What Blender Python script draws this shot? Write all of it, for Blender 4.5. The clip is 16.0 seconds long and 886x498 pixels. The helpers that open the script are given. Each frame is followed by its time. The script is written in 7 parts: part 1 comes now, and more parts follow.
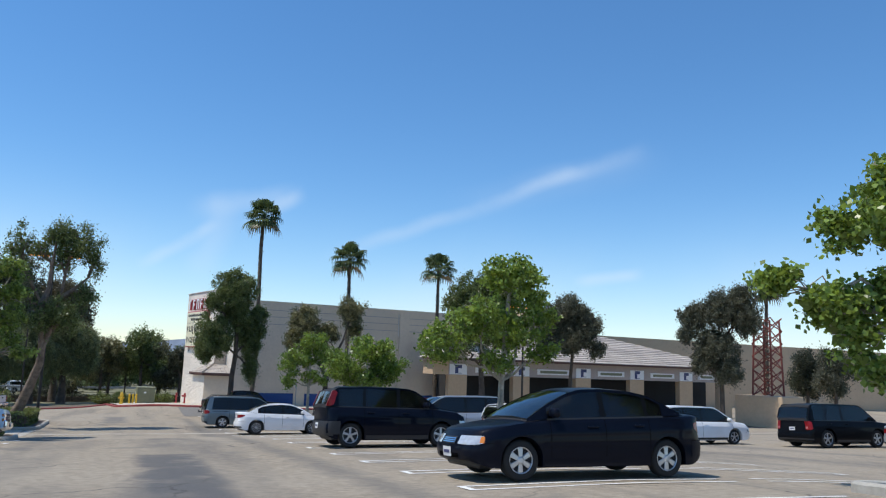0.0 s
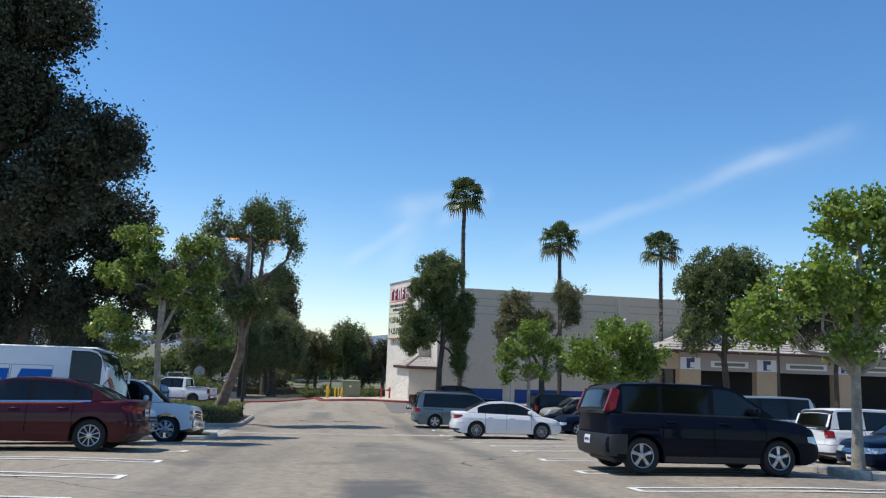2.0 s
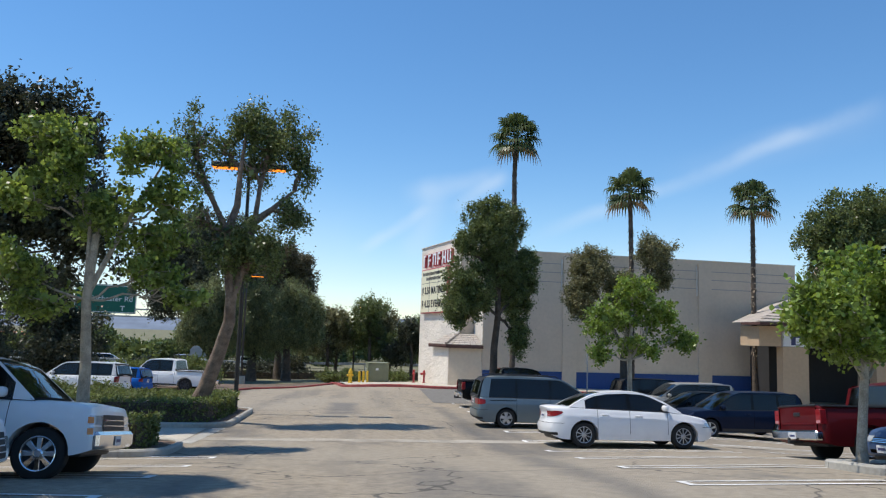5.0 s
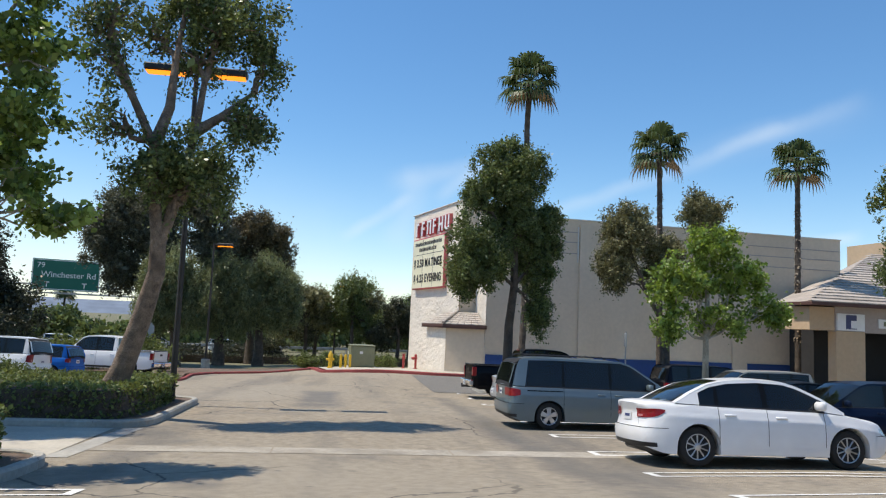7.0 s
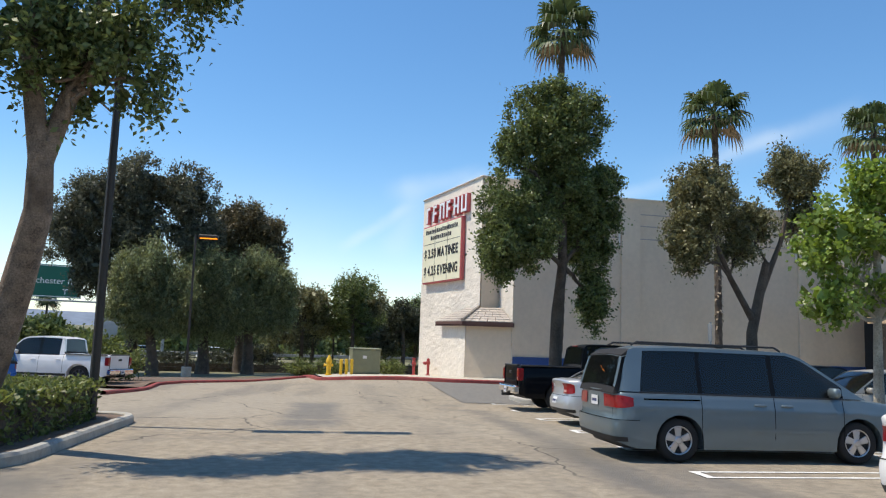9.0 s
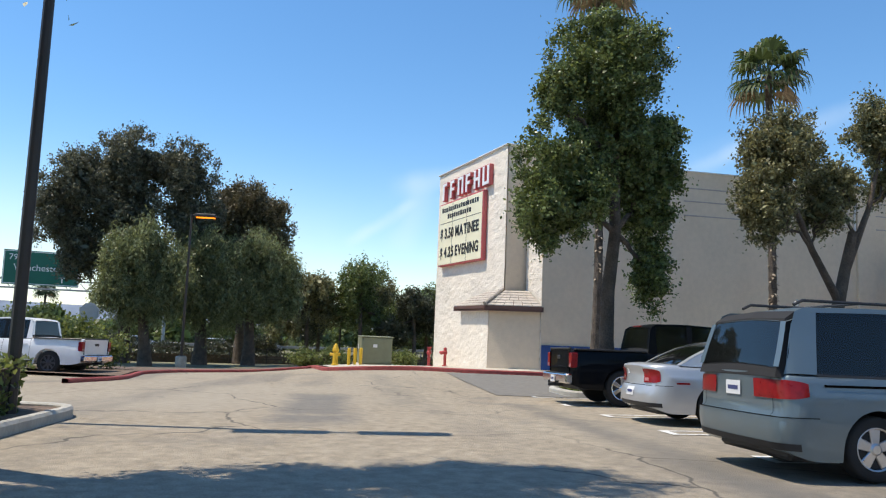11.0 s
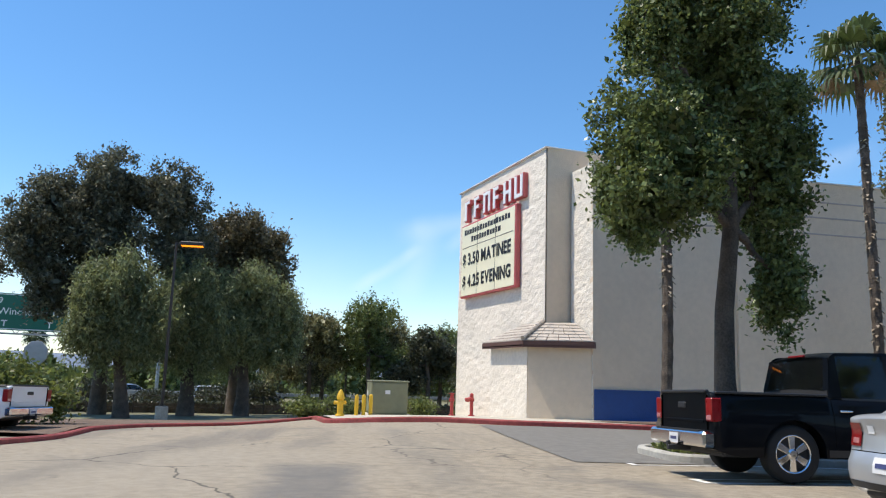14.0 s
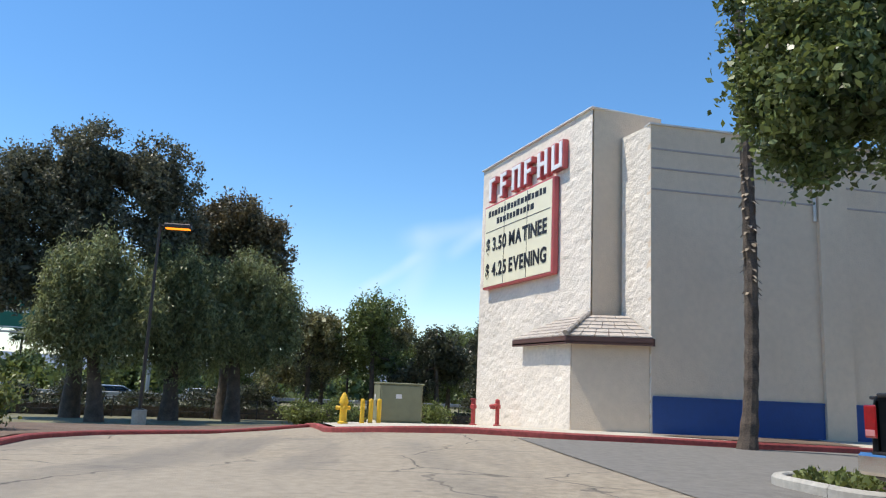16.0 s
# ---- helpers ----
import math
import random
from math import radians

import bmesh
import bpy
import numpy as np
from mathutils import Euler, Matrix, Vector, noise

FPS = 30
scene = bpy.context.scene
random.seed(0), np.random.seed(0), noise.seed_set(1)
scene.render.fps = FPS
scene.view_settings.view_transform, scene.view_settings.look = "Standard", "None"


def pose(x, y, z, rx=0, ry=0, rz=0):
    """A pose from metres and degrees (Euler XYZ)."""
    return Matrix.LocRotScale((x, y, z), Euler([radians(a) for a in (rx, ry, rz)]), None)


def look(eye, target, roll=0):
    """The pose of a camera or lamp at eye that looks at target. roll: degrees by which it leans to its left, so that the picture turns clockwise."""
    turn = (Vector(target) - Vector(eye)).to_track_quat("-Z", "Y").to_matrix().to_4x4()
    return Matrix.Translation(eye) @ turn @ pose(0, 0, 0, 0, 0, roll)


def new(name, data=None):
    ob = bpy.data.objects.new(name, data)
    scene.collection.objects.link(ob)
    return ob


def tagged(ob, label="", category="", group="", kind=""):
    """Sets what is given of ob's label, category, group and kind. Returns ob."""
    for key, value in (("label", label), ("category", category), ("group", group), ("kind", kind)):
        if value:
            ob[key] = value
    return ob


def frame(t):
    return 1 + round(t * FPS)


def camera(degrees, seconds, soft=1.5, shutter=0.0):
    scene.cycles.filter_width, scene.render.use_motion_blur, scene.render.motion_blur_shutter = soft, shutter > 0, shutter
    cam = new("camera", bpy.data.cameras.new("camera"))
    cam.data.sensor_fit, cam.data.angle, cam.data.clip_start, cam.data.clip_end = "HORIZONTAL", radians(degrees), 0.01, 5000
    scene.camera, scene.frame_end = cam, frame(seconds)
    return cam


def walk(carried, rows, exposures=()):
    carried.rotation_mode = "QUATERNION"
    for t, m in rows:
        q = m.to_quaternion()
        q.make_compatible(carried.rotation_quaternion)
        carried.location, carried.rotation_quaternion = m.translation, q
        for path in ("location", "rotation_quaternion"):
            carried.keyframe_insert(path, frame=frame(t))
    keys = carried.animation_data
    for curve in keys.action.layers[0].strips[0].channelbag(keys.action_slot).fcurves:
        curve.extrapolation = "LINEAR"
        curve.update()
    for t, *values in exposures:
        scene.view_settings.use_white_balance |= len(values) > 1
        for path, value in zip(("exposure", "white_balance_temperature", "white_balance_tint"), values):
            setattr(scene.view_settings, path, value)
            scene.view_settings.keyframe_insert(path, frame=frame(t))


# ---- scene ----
cam = camera(59.8, 16.0, soft=1.2)
PATH = [
    (0, (6.28, 5.184, 2.098), (4.672, 6.336, 2.398), 2.0),
    (0.5, (4.786, 5.61, 2.057), (3.058, 6.575, 2.344), 2.0),
    (1, (3.129, 6.093, 1.996), (1.338, 6.942, 2.265), 2.2),
    (1.5, (1.452, 6.521, 1.939), (-0.367, 7.306, 2.211), 2.3),
    (2, (-0.394, 6.996, 1.84), (-2.237, 7.724, 2.111), 2.1),
    (2.5, (-2.101, 7.355, 1.737), (-3.955, 8.061, 1.99), 2.0),
    (3, (-3.929, 7.703, 1.648), (-5.794, 8.38, 1.897), 2.3),
    (3.5, (-5.673, 8.039, 1.545), (-7.54, 8.707, 1.804), 2.0),
    (4, (-7.362, 8.437, 1.488), (-9.232, 9.103, 1.729), 1.9),
    (6.5, (-16.254, 10.721, 0.882), (-18.107, 11.442, 1.092), 2.2),
    (7, (-17.997, 11.12, 0.725), (-19.847, 11.851, 0.925), 2.5),
    (7.5, (-19.789, 11.578, 0.576), (-21.638, 12.314, 0.776), 2.8),
    (8, (-21.493, 12.038, 0.412), (-23.345, 12.771, 0.599), 2.8),
    (8.5, (-23.05, 12.419, 0.283), (-24.898, 13.154, 0.492), 2.5),
    (9, (-24.467, 12.754, 0.152), (-26.314, 13.487, 0.377), 2.0),
    (11.5, (-29.081, 13.854, -0.29), (-30.936, 14.571, -0.078), 2.3),
    (12, (-30.003, 14.077, -0.268), (-31.855, 14.787, -0.009), 2.1),
    (12.5, (-30.876, 14.275, -0.343), (-32.724, 14.989, -0.07), 1.9),
    (13, (-31.736, 14.526, -0.397), (-33.573, 15.232, -0.041), 1.8),
    (13.5, (-32.759, 14.763, -0.395), (-34.605, 15.465, -0.082), 2.0),
    (14, (-33.811, 15.031, -0.446), (-35.657, 15.727, -0.116), 1.8),
    (14.5, (-34.914, 15.268, -0.474), (-36.756, 15.963, -0.122), 2.1),
    (15, (-35.997, 15.499, -0.533), (-37.839, 16.187, -0.165), 2.2),
    (15.5, (-37.132, 15.698, -0.58), (-38.975, 16.387, -0.22), 2.4),
    (16, (-38.267, 15.957, -0.631), (-40.111, 16.649, -0.283), 2.6),
]
EXPOSURES = [(0, 0.0, 6350, 10), (4, 0.05, 6500, 10), (8, 0.2, 6950, 10), (11.5, 0.36, 6950, 10), (16, 0.33, 6650, 10)]
walk(cam, [(t, look(eye, target, roll)) for t, eye, target, roll in PATH], EXPOSURES)

# ---- light ----
SUN_AZ, SUN_EL = 202.0, 64.5          # compass of the sun, measured clockwise from +y, and its height
world = bpy.data.worlds.new("sky")
scene.world = world
world.use_nodes = True
wn, wl = world.node_tree.nodes, world.node_tree.links
wn.clear()
sky = wn.new("ShaderNodeTexSky")
sky.sky_type, sky.sun_disc = "NISHITA", False
sky.sun_elevation, sky.sun_rotation = radians(SUN_EL), radians(SUN_AZ)
sky.altitude, sky.air_density, sky.dust_density, sky.ozone_density = 300, 1.0, 0.15, 3.0
background = wn.new("ShaderNodeBackground")
background.inputs["Strength"].default_value = 0.15
sky_out = wn.new("ShaderNodeOutputWorld")


def sky_clouds():
    """Thin cirrus: one long streak and a few faint wisps, mixed over the sky."""
    tc = wn.new("ShaderNodeTexCoord")
    warp = wn.new("ShaderNodeTexNoise")
    warp.inputs["Scale"].default_value, warp.inputs["Detail"].default_value = 9.0, 6.0
    wl.new(tc.outputs["Generated"], warp.inputs["Vector"])

    def vec(op, a, b):
        n = wn.new("ShaderNodeVectorMath")
        n.operation = op
        for k, v in ((0, a), (1, b)):
            if isinstance(v, tuple):
                n.inputs[k].default_value = v
            else:
                wl.new(v, n.inputs[k])
        return n.outputs["Value"] if op == "DOT_PRODUCT" else n.outputs["Vector"]

    def calc(op, a, b=0.0):
        n = wn.new("ShaderNodeMath")
        n.operation = op
        for k, v in ((0, a), (1, b)):
            if isinstance(v, (int, float)):
                n.inputs[k].default_value = v
            else:
                wl.new(v, n.inputs[k])
        return n.outputs[0]

    def ramp(v, lo, hi):
        n = wn.new("ShaderNodeMapRange")
        n.interpolation_type = "SMOOTHSTEP"
        n.inputs["From Min"].default_value, n.inputs["From Max"].default_value = lo, hi
        wl.new(v, n.inputs["Value"])
        return n.outputs["Result"]

    fine = calc("MULTIPLY", calc("SUBTRACT", warp.outputs["Fac"], 0.5), 0.022)

    def streak(a, b, width, strength):
        """A streak between two directions of the sky."""
        a, b = Vector(a).normalized(), Vector(b).normalized()
        n = a.cross(b).normalized()
        mid = (a + b).normalized()
        along = (b - a).normalized()
        half = (b - a).length / 2
        off = calc("ABSOLUTE", calc("ADD", vec("DOT_PRODUCT", tc.outputs["Generated"], tuple(n)), fine))
        core = calc("SUBTRACT", 1.0, ramp(off, 0.0, width))
        run = calc("ABSOLUTE", vec("DOT_PRODUCT", tc.outputs["Generated"], tuple(along)))
        ends = calc("SUBTRACT", 1.0, ramp(run, half * 0.45, half))
        front = ramp(vec("DOT_PRODUCT", tc.outputs["Generated"], tuple(mid)), 0.3, 0.6)
        body = calc("MULTIPLY", calc("MULTIPLY", core, ends), front)
        grain = ramp(warp.outputs["Fac"], 0.0, 0.65)
        return calc("MULTIPLY", calc("MULTIPLY", body, grain), strength)

    total = 0.0
    for a, b, width, strength in STREAKS:
        total = calc("ADD", streak(a, b, width, strength), total)
    veil = wn.new("ShaderNodeTexNoise")
    veil.inputs["Scale"].default_value, veil.inputs["Detail"].default_value = 2.6, 7.0
    wl.new(tc.outputs["Generated"], veil.inputs["Vector"])
    sep = wn.new("ShaderNodeSeparateXYZ")
    wl.new(tc.outputs["Generated"], sep.inputs[0])
    low = calc("SUBTRACT", 1.0, ramp(sep.outputs["Z"], 0.03, 0.28))
    haze = calc("MULTIPLY", calc("ADD", calc("MULTIPLY", ramp(veil.outputs["Fac"], 0.4, 0.7), 0.3), 0.1), calc("MULTIPLY", low, low))
    total = calc("MINIMUM", calc("ADD", calc("ADD", total, haze), 0.05), 0.8)
    mix = wn.new("ShaderNodeMixRGB")
    mix.inputs[2].default_value = (5.2, 5.9, 6.6, 1)
    wl.new(total, mix.inputs[0])
    tone = wn.new("ShaderNodeHueSaturation")
    tone.inputs["Saturation"].default_value, tone.inputs["Value"].default_value = 1.3, 1.03
    wl.new(sky.outputs[0], tone.inputs["Color"])
    wl.new(tone.outputs[0], mix.inputs[1])
    return mix.outputs[0]


STREAKS = [
    ((-0.895, 0.43, 0.12), (-0.60, 0.75, 0.28), 0.014, 0.2),
    ((-0.72, 0.65, 0.235), (-0.60, 0.75, 0.275), 0.02, 0.1),
    ((-0.80, 0.56, 0.20), (-0.58, 0.77, 0.265), 0.03, 0.07),
    ((-0.945, 0.28, 0.18), (-0.88, 0.42, 0.21), 0.022, 0.2),
    ((-0.948, 0.30, 0.09), (-0.92, 0.335, 0.2), 0.03, 0.16),
    ((-0.965, 0.235, 0.10), (-0.93, 0.33, 0.175), 0.012, 0.22),
    ((-0.93, 0.345, 0.16), (-0.885, 0.42, 0.215), 0.014, 0.2),
    ((-0.70, 0.70, 0.11), (-0.63, 0.77, 0.12), 0.012, 0.25),
]
wl.new(sky_clouds(), background.inputs["Color"])
wl.new(background.outputs[0], sky_out.inputs[0])
sun = new("sun", bpy.data.lights.new("sun", "SUN"))
sun.data.energy, sun.data.angle, sun.data.color = 4.1, radians(0.53), (1.0, 0.94, 0.85)
az, el = radians(SUN_AZ), radians(SUN_EL)
sun.matrix_basis = look((0, 0, 60), Vector((0, 0, 60)) - Vector((math.sin(az) * math.cos(el), math.cos(az) * math.cos(el), math.sin(el))))


# ---- materials ----
def material(name, colour, rough=0.6, metal=0.0, vary=0.12, scale=6.0, bump=0.0, bump_scale=None, stain=0.0, island=False, spec=0.5, coat=0.0, space="Object"):
    """A procedural surface: grain and stains on two scales, relief, and a little difference from piece to piece."""
    m = bpy.data.materials.new(name)
    m.use_nodes = True
    n, l = m.node_tree.nodes, m.node_tree.links
    p = n["Principled BSDF"]
    p.inputs["Roughness"].default_value, p.inputs["Metallic"].default_value = rough, metal
    p.inputs["Specular IOR Level"].default_value = spec
    p.inputs["Coat Weight"].default_value = coat
    p.inputs["Coat Roughness"].default_value = 0.03
    if space == "World":
        g = n.new("ShaderNodeNewGeometry")
        where = g.outputs["Position"]
    else:
        g = n.new("ShaderNodeTexCoord")
        where = g.outputs["Object"]
    a, b = n.new("ShaderNodeTexNoise"), n.new("ShaderNodeTexNoise")
    a.inputs["Scale"].default_value, a.inputs["Detail"].default_value = scale, 6
    b.inputs["Scale"].default_value, b.inputs["Detail"].default_value = scale / 9, 4
    for t in (a, b):
        l.new(where, t.inputs["Vector"])
    add = n.new("ShaderNodeMath")
    add.operation = "ADD"
    l.new(a.outputs["Fac"], add.inputs[0])
    l.new(b.outputs["Fac"], add.inputs[1])
    rng = n.new("ShaderNodeMapRange")
    rng.inputs["From Min"].default_value, rng.inputs["From Max"].default_value = 0.7, 1.3
    rng.inputs["To Min"].default_value, rng.inputs["To Max"].default_value = 1 - vary, 1 + vary
    l.new(add.outputs[0], rng.inputs["Value"])
    value = rng.outputs["Result"]
    if island:
        gi = n.new("ShaderNodeNewGeometry")
        oi = n.new("ShaderNodeMapRange")
        oi.inputs["To Min"].default_value, oi.inputs["To Max"].default_value = 1 - island, 1 + island
        l.new(gi.outputs["Random Per Island"], oi.inputs["Value"])
        mul = n.new("ShaderNodeMath")
        mul.operation = "MULTIPLY"
        l.new(value, mul.inputs[0])
        l.new(oi.outputs["Result"], mul.inputs[1])
        value = mul.outputs[0]
    hsv = n.new("ShaderNodeHueSaturation")
    hsv.inputs["Color"].default_value = (*colour, 1)
    l.new(value, hsv.inputs["Value"])
    out = hsv.outputs["Color"]
    if stain:
        c = n.new("ShaderNodeTexNoise")
        c.inputs["Scale"].default_value, c.inputs["Detail"].default_value = scale / 25, 8
        l.new(where, c.inputs["Vector"])
        r = n.new("ShaderNodeMapRange")
        r.inputs["From Min"].default_value, r.inputs["From Max"].default_value = 0.48, 0.72
        r.inputs["To Max"].default_value = stain
        l.new(c.outputs["Fac"], r.inputs["Value"])
        mx = n.new("ShaderNodeMixRGB")
        mx.inputs[2].default_value = (colour[0] * 0.55, colour[1] * 0.52, colour[2] * 0.48, 1)
        l.new(r.outputs["Result"], mx.inputs[0])
        l.new(out, mx.inputs[1])
        out = mx.outputs[0]
    l.new(out, p.inputs["Base Color"])
    rr = n.new("ShaderNodeMapRange")
    rr.inputs["To Min"].default_value, rr.inputs["To Max"].default_value = max(0.02, rough - 0.08), min(1, rough + 0.08)
    l.new(a.outputs["Fac"], rr.inputs["Value"])
    if rough > 0.1:
        l.new(rr.outputs["Result"], p.inputs["Roughness"])
    if bump:
        bt = n.new("ShaderNodeTexNoise")
        bt.inputs["Scale"].default_value, bt.inputs["Detail"].default_value = bump_scale or scale * 3, 5
        l.new(where, bt.inputs["Vector"])
        bn = n.new("ShaderNodeBump")
        bn.inputs["Strength"].default_value, bn.inputs["Distance"].default_value = min(1, bump), 0.03
        l.new(bt.outputs["Fac"], bn.inputs["Height"])
        l.new(bn.outputs[0], p.inputs["Normal"])
    return m


def leaf_material(name, colour, trans=0.35, vary=0.45, rough=0.5):
    m = material(name, colour, rough, vary=0.15, scale=1.2, island=vary, spec=0.35)
    n, l = m.node_tree.nodes, m.node_tree.links
    p, o = n["Principled BSDF"], n["Material Output"]
    t, mx = n.new("ShaderNodeBsdfTranslucent"), n.new("ShaderNodeMixShader")
    src = p.inputs["Base Color"].links[0].from_socket
    hs = n.new("ShaderNodeHueSaturation")
    hs.inputs["Hue"].default_value, hs.inputs["Saturation"].default_value, hs.inputs["Value"].default_value = 0.485, 1.15, 1.35
    l.new(src, hs.inputs["Color"])
    l.new(hs.outputs[0], t.inputs["Color"])
    mx.inputs[0].default_value = trans
    l.new(p.outputs[0], mx.inputs[1])
    l.new(t.outputs[0], mx.inputs[2])
    l.new(mx.outputs[0], o.inputs[0])
    return m


def glass_material(name, tint, rough=0.0):
    m = bpy.data.materials.new(name)
    m.use_nodes = True
    p = m.node_tree.nodes["Principled BSDF"]
    p.inputs["Base Color"].default_value = (*tint, 1)
    p.inputs["Roughness"].default_value, p.inputs["Transmission Weight"].default_value, p.inputs["IOR"].default_value = rough, 1.0, 1.5
    return m


def glow_material(name, colour, strength):
    m = bpy.data.materials.new(name)
    m.use_nodes = True
    p = m.node_tree.nodes["Principled BSDF"]
    p.inputs["Base Color"].default_value = (*colour, 1)
    p.inputs["Emission Color"].default_value, p.inputs["Emission Strength"].default_value = (*colour, 1), strength
    return m


def paint(name, colour, metal=0.0, gloss=0.2):
    """Car paint with clear coat and road dust."""
    return material(name, colour, 0.5 - 0.2 * gloss, metal=metal, vary=0.06, scale=2.5, coat=gloss, spec=0.04 + 0.3 * (gloss - 0.2))


def asphalt_material():
    """Old grey asphalt: fine stones, blotches, darker driving lines and patches, and thin cracks."""
    m = material("asphalt", (0.325, 0.275, 0.205), 0.9, vary=0.3, scale=55, bump=0.6, bump_scale=90, space="World", spec=0.3)
    n, l = m.node_tree.nodes, m.node_tree.links
    p = n["Principled BSDF"]
    src = p.inputs["Base Color"].links[0].from_socket
    g = n.new("ShaderNodeNewGeometry")
    turn = n.new("ShaderNodeMapping")
    turn.inputs["Rotation"].default_value = (0, 0, radians(-166.2))
    l.new(g.outputs["Position"], turn.inputs["Vector"])
    stretch = n.new("ShaderNodeMapping")
    stretch.inputs["Scale"].default_value = (0.06, 0.5, 1)
    l.new(turn.outputs[0], stretch.inputs["Vector"])

    def layer(vector, scale, lo, hi, amount, colour, detail=7, kind="noise"):
        nonlocal src
        t = n.new("ShaderNodeTexNoise" if kind == "noise" else "ShaderNodeTexVoronoi")
        t.inputs["Scale"].default_value = scale
        if kind == "noise":
            t.inputs["Detail"].default_value = detail
            value = t.outputs["Fac"]
        else:
            t.feature = "DISTANCE_TO_EDGE"
            value = t.outputs["Distance"]
        l.new(vector, t.inputs["Vector"])
        r = n.new("ShaderNodeMapRange")
        r.inputs["From Min"].default_value, r.inputs["From Max"].default_value, r.inputs["To Max"].default_value = lo, hi, amount
        l.new(value, r.inputs["Value"])
        mx = n.new("ShaderNodeMixRGB")
        mx.inputs[2].default_value = (*colour, 1)
        l.new(r.outputs["Result"], mx.inputs[0])
        l.new(src, mx.inputs[1])
        src = mx.outputs[0]

    layer(g.outputs["Position"], 0.11, 0.45, 0.7, 0.5, (0.36, 0.32, 0.255))
    layer(stretch.outputs[0], 1.0, 0.5, 0.72, 0.75, (0.135, 0.128, 0.118))
    layer(g.outputs["Position"], 0.55, 0.6, 0.74, 0.6, (0.15, 0.142, 0.128))
    layer(g.outputs["Position"], 2.3, 0.66, 0.74, 0.5, (0.12, 0.115, 0.105))

    def calc(op, x, y=0.0):
        t = n.new("ShaderNodeMath")
        t.operation = op
        for k, v in ((0, x), (1, y)):
            if isinstance(v, (int, float)):
                t.inputs[k].default_value = v
            else:
                l.new(v, t.inputs[k])
        return t.outputs[0]

    def along(direction):
        t = n.new("ShaderNodeVectorMath")
        t.operation = "DOT_PRODUCT"
        t.inputs[1].default_value = direction
        l.new(g.outputs["Position"], t.inputs[0])
        return t.outputs["Value"]

    def step(v, lo, hi):
        t = n.new("ShaderNodeMapRange")
        t.interpolation_type = "SMOOTHSTEP"
        t.inputs["From Min"].default_value, t.inputs["From Max"].default_value = lo, hi
        l.new(v, t.inputs["Value"])
        return t.outputs["Result"]

    fray = n.new("ShaderNodeTexNoise")
    fray.inputs["Scale"].default_value, fray.inputs["Detail"].default_value = 0.9, 8
    l.new(g.outputs["Position"], fray.inputs["Vector"])
    wob = calc("MULTIPLY", calc("SUBTRACT", fray.outputs["Fac"], 0.5), 1.4)
    lane, cross = calc("ADD", along((-0.971, 0.239, 0)), wob), calc("ADD", along((0.239, 0.971, 0)), calc("MULTIPLY", wob, 0.5))

    def stain(u0, u1, v0, v1, soft, amount, colour):
        """A worn dark area of the lane with frayed edges."""
        nonlocal src
        mask = calc("MULTIPLY", calc("MULTIPLY", step(lane, u0, u0 + soft), step(lane, u1, u1 - soft)), calc("MULTIPLY", step(cross, v0, v0 + soft * 0.4), step(cross, v1, v1 - soft * 0.4)))
        mask = calc("MULTIPLY", mask, calc("MULTIPLY", step(fray.outputs["Fac"], 0.22, 0.5), amount))
        mx = n.new("ShaderNodeMixRGB")
        mx.inputs[2].default_value = (*colour, 1)
        l.new(mask, mx.inputs[0])
        l.new(src, mx.inputs[1])
        src = mx.outputs[0]

    for mark in ((-6.0, 15.0, 6.7, 8.3, 1.0, 0.85, (0.105, 0.105, 0.105)), (41.0, 49.0, 5.3, 7.1, 1.5, 0.65, (0.13, 0.13, 0.128)), (17.0, 27.0, 6.9, 8.4, 2.0, 0.5, (0.14, 0.135, 0.125)),
                 (0.0, 47.0, 9.6, 10.8, 1.5, 0.55, (0.13, 0.125, 0.115)), (0.0, 30.0, 3.9, 4.9, 1.5, 0.45, (0.14, 0.135, 0.125)), (44.0, 60.0, 7.2, 8.6, 2.0, 0.4, (0.15, 0.145, 0.13))):
        stain(*mark)
    bend = n.new("ShaderNodeTexNoise")
    bend.inputs["Scale"].default_value, bend.inputs["Detail"].default_value = 0.8, 5
    l.new(g.outputs["Position"], bend.inputs["Vector"])
    sum_ = n.new("ShaderNodeMixRGB")
    sum_.blend_type, sum_.inputs[0].default_value = "ADD", 1.0
    l.new(g.outputs["Position"], sum_.inputs[1])
    l.new(bend.outputs["Color"], sum_.inputs[2])
    crack = n.new("ShaderNodeTexVoronoi")
    crack.feature, crack.inputs["Scale"].default_value = "DISTANCE_TO_EDGE", 0.26
    l.new(sum_.outputs[0], crack.inputs["Vector"])
    where = n.new("ShaderNodeTexNoise")
    where.inputs["Scale"].default_value, where.inputs["Detail"].default_value = 0.12, 2
    l.new(g.outputs["Position"], where.inputs["Vector"])
    thin = calc("MULTIPLY", calc("SUBTRACT", 1.0, step(crack.outputs["Distance"], 0.002, 0.007)), calc("MULTIPLY", step(where.outputs["Fac"], 0.44, 0.56), 0.8))
    mx = n.new("ShaderNodeMixRGB")
    mx.inputs[2].default_value = (0.07, 0.066, 0.06, 1)
    l.new(thin, mx.inputs[0])
    l.new(src, mx.inputs[1])
    src = mx.outputs[0]
    l.new(src, p.inputs["Base Color"])
    return m


